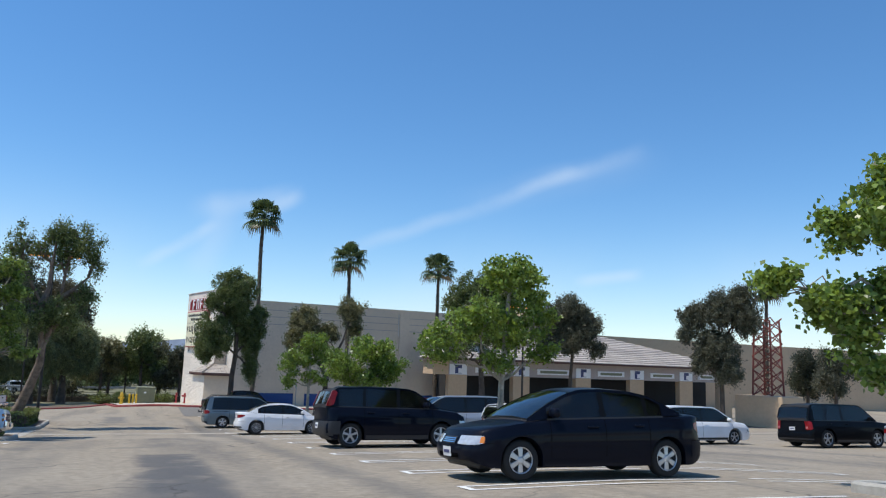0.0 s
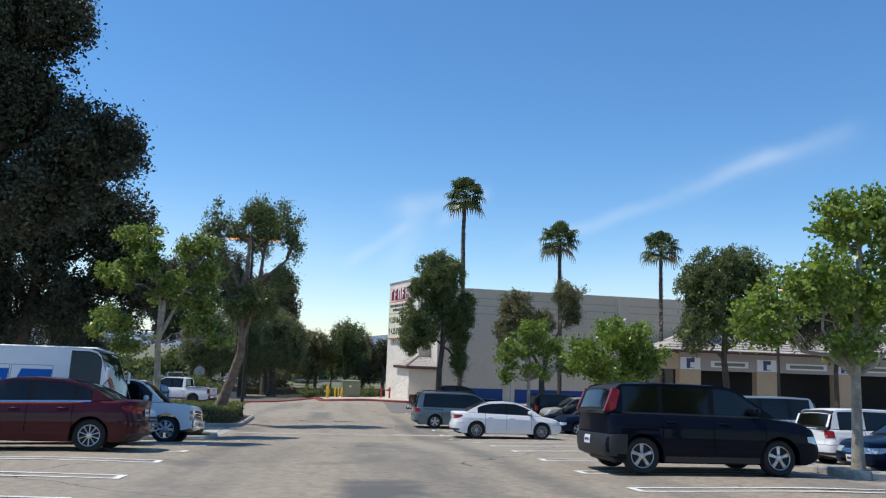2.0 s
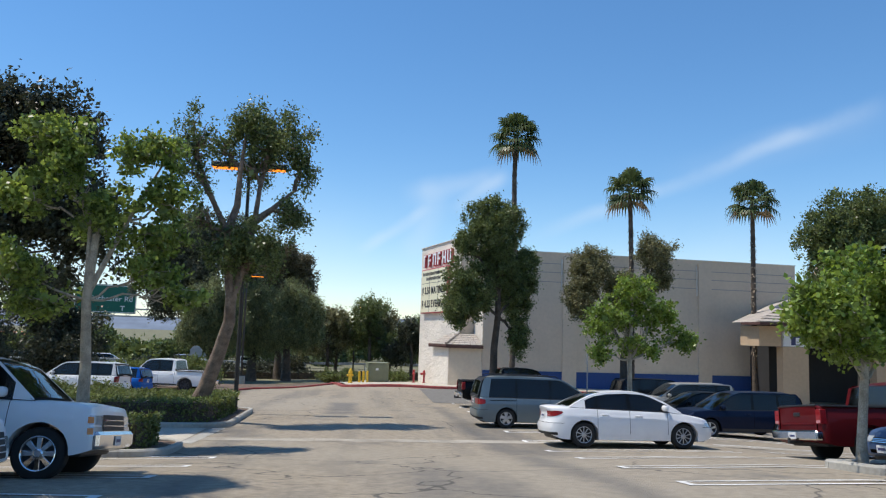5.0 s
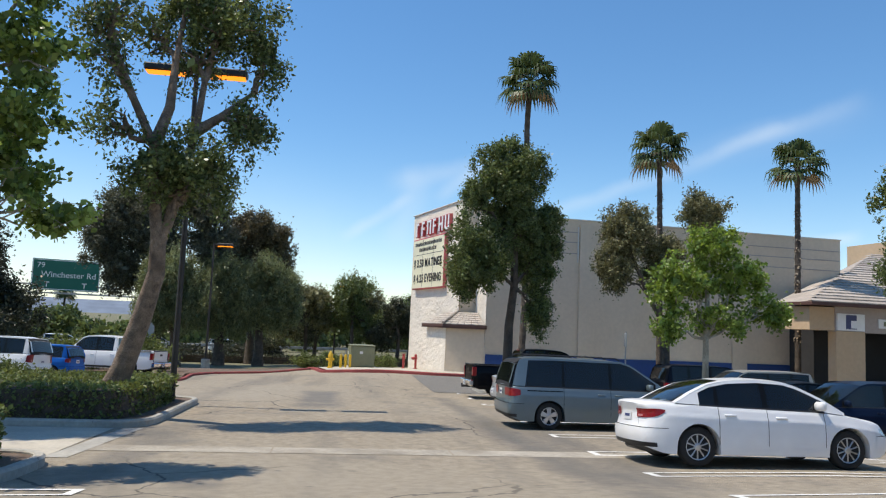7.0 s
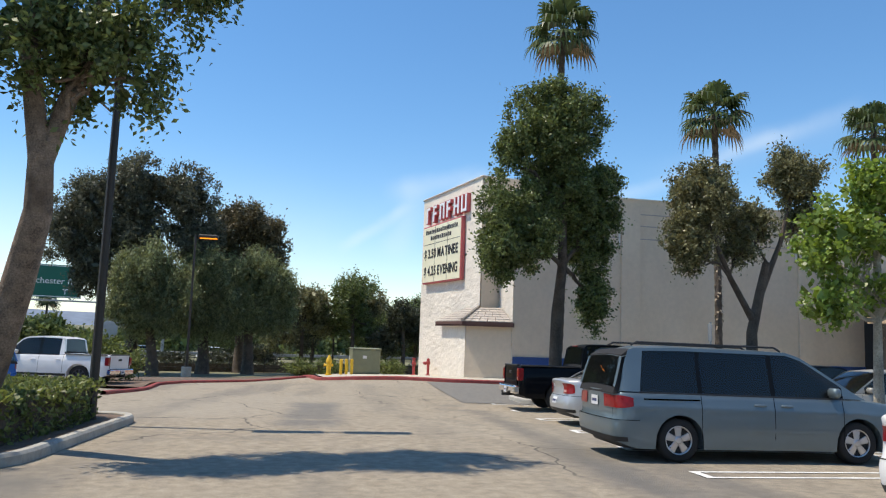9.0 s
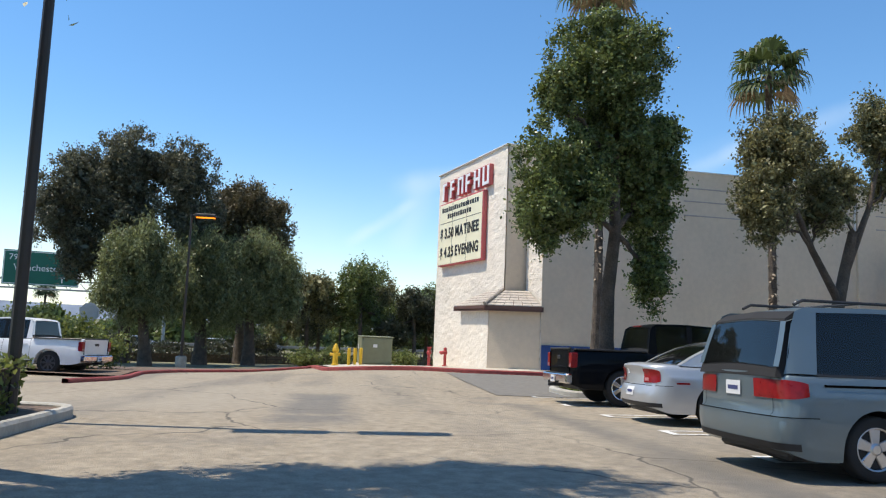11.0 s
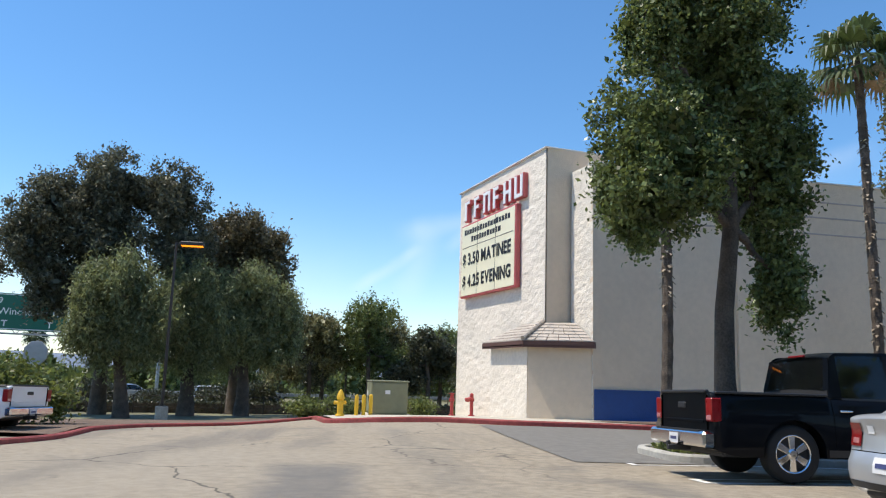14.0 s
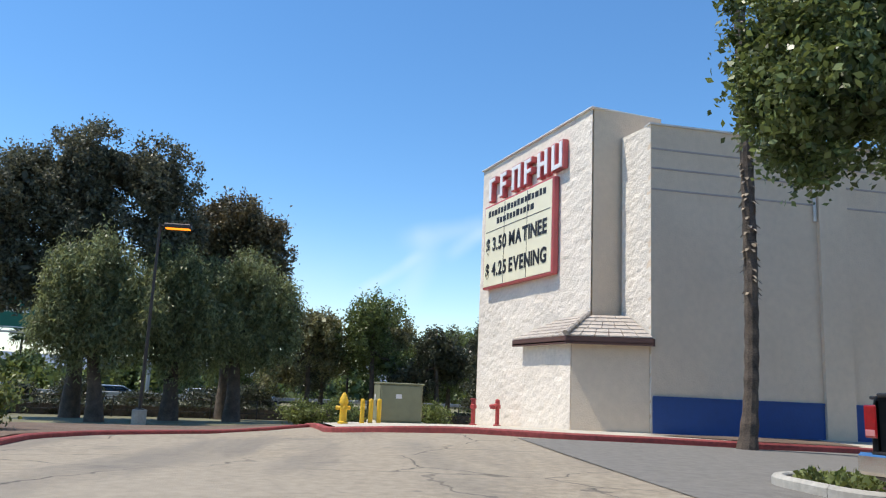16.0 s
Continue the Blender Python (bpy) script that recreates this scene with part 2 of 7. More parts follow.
ASPHALT = asphalt_material()
PATCH = material("new_asphalt", (0.19, 0.18, 0.162), 0.92, vary=0.2, scale=50, bump=0.4, space="World", spec=0.25)
CONCRETE = material("concrete", (0.5, 0.455, 0.37), 0.85, vary=0.14, scale=14, bump=0.3, stain=0.4, space="World")
KERB = material("kerb_concrete", (0.42, 0.4, 0.35), 0.85, vary=0.2, scale=12, bump=0.3, stain=0.6, space="World")
RED_KERB = material("red_kerb_paint", (0.3, 0.06, 0.055), 0.8, vary=0.35, scale=9, bump=0.2, stain=0.5, space="World")
LINE = material("line_paint", (0.75, 0.74, 0.7), 0.75, vary=0.16, scale=30, stain=0.55, space="World")
DIRT = material("bark_mulch", (0.15, 0.105, 0.075), 0.95, vary=0.35, scale=9, bump=0.8, stain=0.4, space="World")
EARTH = material("dry_grass_ground", (0.17, 0.16, 0.085), 0.95, vary=0.35, scale=1.5, bump=0.6, stain=0.5, space="World")
BLOCK = material("split_face_block", (0.77, 0.7, 0.6), 0.9, vary=0.1, scale=7, bump=0.7, bump_scale=16, space="World", spec=0.25)
STUCCO = material("painted_block_wall", (0.7, 0.575, 0.435), 0.9, vary=0.06, scale=5, bump=0.35, bump_scale=22, stain=0.12, space="World", spec=0.25)
BLUE = material("blue_wall_paint", (0.022, 0.07, 0.24), 0.7, vary=0.1, scale=5, bump=0.3, stain=0.2, space="World")
TAN = material("tan_stucco", (0.55, 0.4, 0.26), 0.9, vary=0.07, scale=5, bump=0.3, space="World")
MAUVE = material("mauve_fascia", (0.42, 0.36, 0.33), 0.85, vary=0.08, scale=5, bump=0.2, space="World")
CAP = material("parapet_cap", (0.68, 0.65, 0.6), 0.5, metal=0.2, vary=0.08, scale=4)
TILE = material("concrete_roof_tile", (0.4, 0.35, 0.3), 0.85, vary=0.25, scale=6, bump=0.3, island=0.18)
BROWN = material("brown_fascia_board", (0.11, 0.055, 0.045), 0.7, vary=0.15, scale=5)
# Near-black: painted shade behind the arcade, and the far building's window panes.
DARK = material("shade_and_window_dark", (0.03, 0.03, 0.032), 0.8, vary=0.2, scale=5)
SIGN_RED = material("sign_red_metal", (0.5, 0.1, 0.1), 0.45, vary=0.1, scale=3)
SIGN_PANEL = material("cream_sign_panel", (0.85, 0.8, 0.58), 0.4, vary=0.04, scale=3)
BLACK_INK = material("black_letters", (0.012, 0.012, 0.014), 0.5, vary=0.1, scale=5)
WHITE = material("white_enamel", (0.82, 0.82, 0.82), 0.4, vary=0.05, scale=4)
YELLOW = material("yellow_paint", (0.75, 0.46, 0.03), 0.55, vary=0.1, scale=8, stain=0.3)
RED_PIPE = material("red_pipe_paint", (0.4, 0.05, 0.05), 0.5, vary=0.12, scale=8)
OLIVE = material("olive_cabinet_paint", (0.2, 0.21, 0.13), 0.6, vary=0.1, scale=5, stain=0.25)
POLE = material("bronze_pole_paint", (0.045, 0.038, 0.034), 0.5, metal=0.3, vary=0.12, scale=6)
GREEN_SIGN = material("green_road_sign", (0.005, 0.12, 0.08), 0.4, vary=0.06, scale=2)
STEEL = material("galvanised_steel", (0.36, 0.37, 0.38), 0.5, metal=0.6, vary=0.12, scale=6)
RUST_RED = material("rust_red_lattice", (0.2, 0.05, 0.035), 0.7, vary=0.15, scale=5)
SODIUM = glow_material("sodium_lamp_glow", (1.0, 0.27, 0.015), 1.5)
TYRE = material("tyre_rubber", (0.018, 0.018, 0.018), 0.85, vary=0.2, scale=15, bump=0.2)
RIM = material("alloy_rim", (0.55, 0.55, 0.56), 0.3, metal=0.85, vary=0.08, scale=6)
DARK_RIM = material("dark_alloy", (0.09, 0.09, 0.1), 0.35, metal=0.7, vary=0.1, scale=6)
CHROME = material("chrome", (0.75, 0.75, 0.76), 0.12, metal=1.0, vary=0.05, scale=6)
TRIM = material("black_plastic", (0.02, 0.02, 0.022), 0.55, vary=0.15, scale=10)
PILLAR = material("gloss_black_pillar", (0.006, 0.006, 0.007), 0.4, vary=0.1, scale=6, spec=0.15)
GAP = material("panel_gap", (0.004, 0.004, 0.004), 0.95, vary=0.1, scale=6, spec=0.02)
LENS_PALE = material("clear_red_lens", (0.5, 0.2, 0.2), 0.15, vary=0.12, scale=9, coat=1.0)
LINING = material("car_interior", (0.014, 0.014, 0.015), 0.9, vary=0.25, scale=4)
GLASS = glass_material("car_glass", (0.42, 0.47, 0.48))
TAIL = material("tail_lamp_red", (0.24, 0.006, 0.008), 0.3, vary=0.25, scale=14, coat=0.35, spec=0.2)
LENS = material("headlamp_lens", (0.6, 0.62, 0.62), 0.12, metal=0.35, vary=0.2, scale=14, coat=1.0)
AMBER = material("amber_lens", (0.7, 0.22, 0.02), 0.2, vary=0.12, scale=9, coat=1.0)
PLATE = material("plate_white", (0.7, 0.7, 0.7), 0.5, vary=0.04, scale=9)
INK = material("plate_bars", (0.05, 0.06, 0.16), 0.5, vary=0.05, scale=9)
BARK = material("eucalyptus_bark", (0.21, 0.155, 0.115), 0.9, vary=0.6, scale=45, bump=1.0, bump_scale=22, stain=1.0)
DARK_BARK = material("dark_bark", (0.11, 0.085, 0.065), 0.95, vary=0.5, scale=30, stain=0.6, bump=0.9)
GREY_BARK = material("sycamore_bark", (0.38, 0.34, 0.27), 0.9, vary=0.45, scale=45, bump=0.5, stain=0.5)
PALM_BOOT = material("old_palm_leaf_base", (0.3, 0.24, 0.17), 0.9, vary=0.4, scale=20, bump=0.5, stain=0.5)
PALM_BARK = material("palm_bark", (0.11, 0.085, 0.065), 0.95, vary=0.6, scale=30, bump=0.9, stain=0.6)
EUC_LEAF = leaf_material("eucalyptus_leaf", (0.135, 0.17, 0.062), 0.3, 0.55, 0.38)
EUC_PALE = leaf_material("eucalyptus_pale_leaf", (0.19, 0.185, 0.09), 0.28, 0.55, 0.4)
EUC_DARK = leaf_material("eucalyptus_dark_leaf", (0.066, 0.072, 0.042), 0.18, 0.5, 0.42)
EUC_GREY = leaf_material("eucalyptus_grey_leaf", (0.122, 0.125, 0.082), 0.24, 0.5, 0.42)
EUC_BROWN = leaf_material("eucalyptus_brown_leaf", (0.14, 0.122, 0.068), 0.25, 0.5, 0.42)
SYC_SHADE = leaf_material("sycamore_shade_leaf", (0.2, 0.27, 0.075), 0.42, 0.5, 0.34)
SYC_LEAF = leaf_material("sycamore_leaf", (0.19, 0.265, 0.062), 0.4, 0.5, 0.34)
PEPPER_LEAF = leaf_material("pepper_tree_leaf", (0.205, 0.235, 0.115), 0.32, 0.5, 0.45)
PALM_LEAF = leaf_material("palm_leaf", (0.075, 0.105, 0.04), 0.25, 0.3, 0.4)
PALM_DEAD = leaf_material("dry_palm_leaf", (0.26, 0.19, 0.1), 0.2, 0.3)
HEDGE_LEAF = leaf_material("hedge_leaf", (0.155, 0.185, 0.06), 0.3, 0.45, 0.5)
# The blue haze of distance is painted into the hills' base colour.
HILL = material("haze_tinted_hill", (0.2, 0.24, 0.3), 1.0, vary=0.2, scale=0.02, space="World", spec=0.0)


# ---- mesh helpers ----
def mesh_of(name, geo, smooth=False):
    v, f = geo
    me = bpy.data.meshes.new(name)
    me.from_pydata([tuple(p) for p in v], [], f)
    if smooth:
        me.polygons.foreach_set("use_smooth", [True] * len(me.polygons))
    me.update()
    if smooth:
        me.set_sharp_from_angle(angle=radians(48))
    return me


def part(name, geo, mat, parent=None, label="", smooth=False):
    """One mesh object, under its thing or part."""
    ob = new(name, mesh_of(name, geo, smooth))
    ob.data.materials.append(mat)
    ob.parent = parent
    return tagged(ob, label) if label else ob


def thing(name, label, category, m=None, group="", kind=""):
    ob = new(name)
    ob.empty_display_size = 0.2
    if m is not None:
        ob.matrix_basis = m
    return tagged(ob, label, category, group, kind)


def join(*geos):
    v, f = [], []
    for gv, gf in geos:
        o = len(v)
        v += list(gv)
        f += [tuple(i + o for i in face) for face in gf]
    return v, f


def moved(geo, m):
    return [m @ Vector(p) for p in geo[0]], geo[1]


def mirrored(geo):
    return [(-p[0], p[1], p[2]) for p in geo[0]], [tuple(reversed(f)) for f in geo[1]]


def box(x0, x1, y0, y1, z0, z1, b=0.0):
    """A box with chamfered edges."""
    b = min(b, (x1 - x0) / 2.01, (y1 - y0) / 2.01, (z1 - z0) / 2.01)
    if b <= 0:
        v = [(x, y, z) for x in (x0, x1) for y in (y0, y1) for z in (z0, z1)]
        return v, [(0, 1, 3, 2), (4, 6, 7, 5), (0, 4, 5, 1), (2, 3, 7, 6), (0, 2, 6, 4), (1, 5, 7, 3)]
    bm = bmesh.new()
    bmesh.ops.create_cube(bm, size=1)
    for p in bm.verts:
        p.co = ((x0 + x1) / 2 + p.co.x * (x1 - x0), (y0 + y1) / 2 + p.co.y * (y1 - y0), (z0 + z1) / 2 + p.co.z * (z1 - z0))
    bmesh.ops.bevel(bm, geom=bm.edges, offset=b, segments=1, affect="EDGES", profile=0.5)
    bm.verts.index_update()
    geo = [tuple(p.co) for p in bm.verts], [tuple(q.index for q in f.verts) for f in bm.faces]
    bm.free()
    return geo


def tube(points, radii, n=8, cap=True):
    """A tapered tube along points."""
    pts = [Vector(p) for p in points]
    v, f = [], []
    side = Vector((1, 0, 0))
    for i, p in enumerate(pts):
        d = (pts[min(i + 1, len(pts) - 1)] - pts[max(i - 1, 0)]).normalized()
        if abs(d.dot(side)) > 0.95:
            side = Vector((0, 1, 0))
        side = (side - d * side.dot(d)).normalized()
        up = d.cross(side)
        r = radii[i] if hasattr(radii, "__len__") else radii
        v += [tuple(p + (side * math.cos(a) + up * math.sin(a)) * r) for a in (2 * math.pi * k / n for k in range(n))]
    for i in range(len(pts) - 1):
        f += [(i * n + k, i * n + (k + 1) % n, (i + 1) * n + (k + 1) % n, (i + 1) * n + k) for k in range(n)]
    if cap:
        f += [tuple(reversed(range(n))), tuple((len(pts) - 1) * n + k for k in range(n))]
    return v, f


def lathe(profile, n=20, axis="Z"):
    """A turned shape from (radius, height) pairs."""
    v, f = [], []
    for r, h in profile:
        for k in range(n):
            a = 2 * math.pi * k / n
            c, s = r * math.cos(a), r * math.sin(a)
            v.append((c, s, h) if axis == "Z" else (h, c, s))
    for i in range(len(profile) - 1):
        f += [(i * n + k, i * n + (k + 1) % n, (i + 1) * n + (k + 1) % n, (i + 1) * n + k) for k in range(n)]
    f += [tuple(reversed(range(n))), tuple((len(profile) - 1) * n + k for k in range(n))]
    return v, f


def prism(outline, z0, z1):
    """An upright prism over a closed outline of (x, y)."""
    n = len(outline)
    v = [(x, y, z0) for x, y in outline] + [(x, y, z1) for x, y in outline]
    return v, [tuple(reversed(range(n))), tuple(range(n, 2 * n))] + [(k, (k + 1) % n, n + (k + 1) % n, n + k) for k in range(n)]


def text_mesh(words, size, depth, bold=0.0):
    """Letters in the built-in font, as a mesh in the xz plane facing -y."""
    c = bpy.data.curves.new("letters", "FONT")
    c.offset = bold
    c.body, c.size, c.extrude, c.align_x, c.align_y = words, size, depth, "CENTER", "CENTER"
    ob = bpy.data.objects.new("letters", c)
    me = bpy.data.meshes.new_from_object(ob)
    bpy.data.objects.remove(ob)
    m = pose(0, 0, 0, 90, 0, 0)
    geo = [tuple(m @ p.co) for p in me.vertices], [tuple(f.vertices) for f in me.polygons]
    bpy.data.meshes.remove(me)
    return geo


# ---- the ground ----
GROUND_X = (-140, -95, -80, -72, -66, -57, -45, -40, -33, -28, -22, -17.5, -12, -5.4, -2.6, 6, 30, 80)
GROUND_Z = (-3.8, -3.4, -2.95, -2.65, -2.2, -1.8, -1.75, -1.62, -1.48, -1.36, -0.76, -0.42, -0.13, 0.24, 0.38, 0.85, 1.9, 2.6)


def fall(x, y):
    """The lot falls away from the lane towards the shops."""
    return min(1.0, max(0.0, (x + 56.0) / 9.0)) * float(np.interp(0.239 * x + 0.971 * y, (14, 17, 20, 23, 36), (0, 0.08, 0.25, 0.45, 0.62)))


def ground_z(x, y=0.0):
    """Height of the lot: it falls towards the gutter, then runs nearly level."""
    z = 0.0
    for k, w in ((-1.5, 0.25), (0, 0.5), (1.5, 0.25)):
        z += w * float(np.interp(x + k, GROUND_X, GROUND_Z))
    low = min(1.0, max(0.0, (24.0 - y) / 6.0)) * min(1.0, max(0.0, (-46.0 - x) / 9.0)) * min(1.0, max(0.0, (x + 80.0) / 12.0))
    rise = 0.12 * min(1.0, max(0.0, (6.0 - 0.239 * x - 0.971 * y) / 4.0)) * min(1.0, max(0.0, (x + 28.0) / 6.0))
    return z - 0.3 * low * low * (3 - 2 * low) - fall(x, y) + rise


def sheet(x0, x1, y0, y1, step, lift=0.0):
    xs = np.linspace(x0, x1, max(2, int((x1 - x0) / step) + 1))
    ys = np.linspace(y0, y1, max(2, int((y1 - y0) / (step * 2)) + 1))
    v = [(x, y, ground_z(x, y) + lift) for x in xs for y in ys]
    n = len(ys)
    f = [(i * n + j, (i + 1) * n + j, (i + 1) * n + j + 1, i * n + j + 1) for i in range(len(xs) - 1) for j in range(n - 1)]
    return v, f


U = Vector((-0.971, 0.239))     # along the lane
V = Vector((0.239, 0.971))      # across it, along the parked cars


def lot(u, v):
    p = U * u + V * v
    return p.x, p.y


def draped(outline, lift, cells=1.0):
    """A thin layer over a convex outline of (x, y), that follows the ground."""
    bm = bmesh.new()
    face = bm.faces.new([bm.verts.new((x, y, 0)) for x, y in outline])
    x0, x1 = min(p[0] for p in outline), max(p[0] for p in outline)
    k = math.ceil(x0 / cells)
    while k * cells < x1:
        bmesh.ops.bisect_plane(bm, geom=bm.verts[:] + bm.edges[:] + bm.faces[:], plane_co=(k * cells, 0, 0), plane_no=(1, 0, 0))
        k += 1
    y0, y1 = min(p[1] for p in outline), max(p[1] for p in outline)
    k = math.ceil(y0 / cells)
    while k * cells < y1:
        bmesh.ops.bisect_plane(bm, geom=bm.verts[:] + bm.edges[:] + bm.faces[:], plane_co=(0, k * cells, 0), plane_no=(0, 1, 0))
        k += 1
    for p in bm.verts:
        p.co.z = ground_z(p.co.x, p.co.y) + lift
    bm.normal_update()
    for q in bm.faces:
        if q.normal.z < 0:
            q.normal_flip()
    bm.verts.index_update()
    geo = [tuple(p.co) for p in bm.verts], [tuple(q.index for q in f.verts) for f in bm.faces]
    bm.free()
    return geo


def strip(path, width, lift):
    """A flat ribbon of quads along (x, y) points on the ground."""
    v, f = [], []
    pts = [Vector(p) for p in path]
    for i, p in enumerate(pts):
        d = (pts[min(i + 1, len(pts) - 1)] - pts[max(i - 1, 0)]).normalized()
        s = Vector((-d.y, d.x)) * width / 2
        for q in (p + s, p - s):
            v.append((q.x, q.y, ground_z(q.x, q.y) + lift))
    f = [(2 * i, 2 * i + 1, 2 * i + 3, 2 * i + 2) for i in range(len(pts) - 1)]
    return v, f


def far_ground():
    xs = [-3000, -900, -300, -160, -140, -110, -95, -80, -72, -66, -57, -45, -30, -15, 0, 15, 30, 80, 300, 3000]
    ys = [-3000, -900, -200, -80, -40, -15, 0, 15, 30, 50, 80, 120, 220, 900, 3000]
    v = [(x, y, ground_z(max(-140, min(80, x)), y) - (0.6 if x > -70 else 0.02)) for x in xs for y in ys]
    n = len(ys)
    return v, [(i * n + j, (i + 1) * n + j, (i + 1) * n + j + 1, i * n + j + 1) for i in range(len(xs) - 1) for j in range(n - 1)]


tagged(part("ground", far_ground(), EARTH), "dry grassy ground reaching to the horizon", "ground", kind="structure")
tagged(part("road", sheet(-73, 60, -60, 140, 1.0), ASPHALT, smooth=True), "worn grey asphalt of a sloping parking lot", "parking lot", kind="structure")


# ---- the cinema ----
WALL_O, WALL_A = Vector((-56.0, 28.8)), Vector((0.155, 0.988)).normalized()
WALL_N = Vector((WALL_A.y, -WALL_A.x))           # out of the long wall, towards the lot
WALL_TOP, TOWER_TOP, BASE = 7.05, 7.9, -2.35


def wall_xy(a, out=0.0):
    p = WALL_O + WALL_A * a + WALL_N * out
    return p.x, p.y


def slab(a0, a1, out0, out1, z0, z1):
    """A block along the long wall."""
    return prism([wall_xy(a0, out1), wall_xy(a1, out1), wall_xy(a1, out0), wall_xy(a0, out0)][::-1], z0, z1)


def rough_face(x0, x1, z0, z1, y, out=-1.0, step=0.1, depth=0.015):
    """A split-face block wall in the xz plane: every block stands a little proud or back, with a broken surface."""
    nx, nz = int((x1 - x0) / step), int((z1 - z0) / step)
    v, f = [], []
    for i in range(nx + 1):
        for k in range(nz + 1):
            x, z = x0 + (x1 - x0) * i / nx, z0 + (z1 - z0) * k / nz
            row = math.floor((z - z0) / 0.2)
            col = math.floor((x - x0) / 0.4 + 0.5 * (row % 2))
            own = noise.cell(Vector((col * 1.7, row * 2.3, 3.1)))
            edge = 0 if i in (0, nx) or k in (0, nz) else 1
            d = edge * (own * 0.5 + noise.noise(Vector((x * 5, z * 7, 0.3))) * 0.8 + noise.noise(Vector((x * 13, z * 13, 5))) * 0.5)
            v.append((x, y + out * depth * d, z))
    n = nz + 1
    for i in range(nx):
        for k in range(nz):
            q = (i * n + k, (i + 1) * n + k, (i + 1) * n + k + 1, i * n + k + 1)
            f.append(q)
    return v, f


def cinema():
    c = thing("cinema_building", "large windowless cinema with cream split-face block tower and beige side wall", "building", kind="structure")
    # the tower with the sign face, its back part carries on as the hall
    part("tower", prism([(-65.68, 27.92), (-57.6, 27.92), (-57.4, 30.2), (-65.68, 30.2)], BASE, TOWER_TOP - 0.06), STUCCO, c)
    part("sign_wall", rough_face(-65.68, -57.6, BASE, TOWER_TOP - 0.06, 27.86), BLOCK, c, "cream split-face block wall in sun")
    part("tower_cap", join(box(-65.74, -57.52, 27.78, 30.26, TOWER_TOP - 0.06, TOWER_TOP, 0.015)), CAP, c)
    # the hall
    hall = [wall_xy(0.0), wall_xy(22.3), wall_xy(22.3, -11), (-65.5, 52.0), (-65.5, 30.1), (-57.45, 30.1), (-57.45, 28.86)]
    part("hall_wall", prism(hall, BASE, WALL_TOP - 0.05), STUCCO, c)
    part("return_wall", rough_face(-57.42, -56.0, BASE, WALL_TOP - 0.05, 28.8), BLOCK, c)
    for k, z in enumerate((6.27, 5.7, 5.08)):
        part("groove", slab(0.02, 22.25, 0.002, 0.02, z, z + 0.05), MAUVE, c)
    for a0 in (5.3, 14.9):
        part("pilaster", slab(a0, a0 + 0.95, 0.003, 0.13, BASE, 6.78), STUCCO, c)
        part("downspout", tube([(*wall_xy(a0 - 0.1, 0.07), 6.6), (*wall_xy(a0 - 0.1, 0.07), 4.6)], 0.045, 8), CAP, c)
    part("wall_cap", prism([wall_xy(-0.05, 0.06), wall_xy(22.35, 0.06), wall_xy(22.35, -0.3), wall_xy(-0.05, -0.3)][::-1], WALL_TOP - 0.05, WALL_TOP), CAP, c)
    part("blue_base", slab(0.03, 22.3, 0.004, 0.035, BASE, -0.68), BLUE, c, "dark blue painted wall base")
    part("blue_base_rail", slab(0.03, 22.3, 0.036, 0.06, -0.72, -0.66), BLUE, c)
    # the low box in front of the corner
    part("corner_box", prism([(-60.1, 27.0), (-57.15, 27.0), (-56.05, 28.78), (-57.4, 28.9), (-60.1, 28.0)], BASE, 0.74), STUCCO, c)
    part("corner_box_face", rough_face(-60.1, -57.17, BASE, 0.74, 26.98, step=0.12), BLOCK, c)
    # its little tiled roof
    eave = [(-60.35, 26.72), (-57.02, 26.72), (-55.78, 28.72)]
    top = [(-59.1, 27.8), (-57.62, 27.8), (-57.05, 28.75)]
    part("eave_board", join(*[prism([eave[k], eave[k + 1], (eave[k + 1][0] - 0.05, eave[k + 1][1] + 0.09), (eave[k][0] + 0.05, eave[k][1] + 0.09)], 0.66, 0.86) for k in (0, 1)]), BROWN, c)
    part("soffit", prism([eave[0], eave[1], eave[2], (-56.2, 28.75), (-57.5, 28.78), (-60.2, 27.85)], 0.7, 0.74), BROWN, c)
    lo, hi, rows = 0.86, 1.55, 6
    for side in (0, 1):
        for r in range(rows):
            f0, f1 = r / rows, (r + 1) / rows + 0.06
            q = []
            for e, t in ((eave[side], top[side]), (eave[side + 1], top[side + 1])):
                e, t = Vector((*e, lo)), Vector((*t, hi))
                q.append((e.lerp(t, f0) + Vector((0, 0, 0.05)), e.lerp(t, min(1, f1)) + Vector((0, 0, 0.012))))
            count = max(2, int((q[1][0] - q[0][0]).length / 0.34))
            for i in range(count):
                s0, s1 = i / count + 0.006, (i + 1) / count - 0.006
                a, b = q[0][0].lerp(q[1][0], s0), q[0][0].lerp(q[1][0], s1)
                cc, d = q[0][1].lerp(q[1][1], s1), q[0][1].lerp(q[1][1], s0)
                dn = Vector((0, 0, -0.035))
                part("roof_tile", ([a, b, cc, d, a + dn, b + dn, cc + dn, d + dn], [(0, 1, 2, 3), (4, 7, 6, 5), (0, 4, 5, 1), (1, 5, 6, 2), (2, 6, 7, 3), (3, 7, 4, 0)]), TILE, c)
    for k in (1,):
        e, t = Vector((*eave[k], lo + 0.09)), Vector((*top[k], hi + 0.06))
        for i in range(6):
            part("ridge_tile", tube([e.lerp(t, i / 6), e.lerp(t, (i + 1.15) / 6)], [0.09, 0.075], 8), TILE, c)
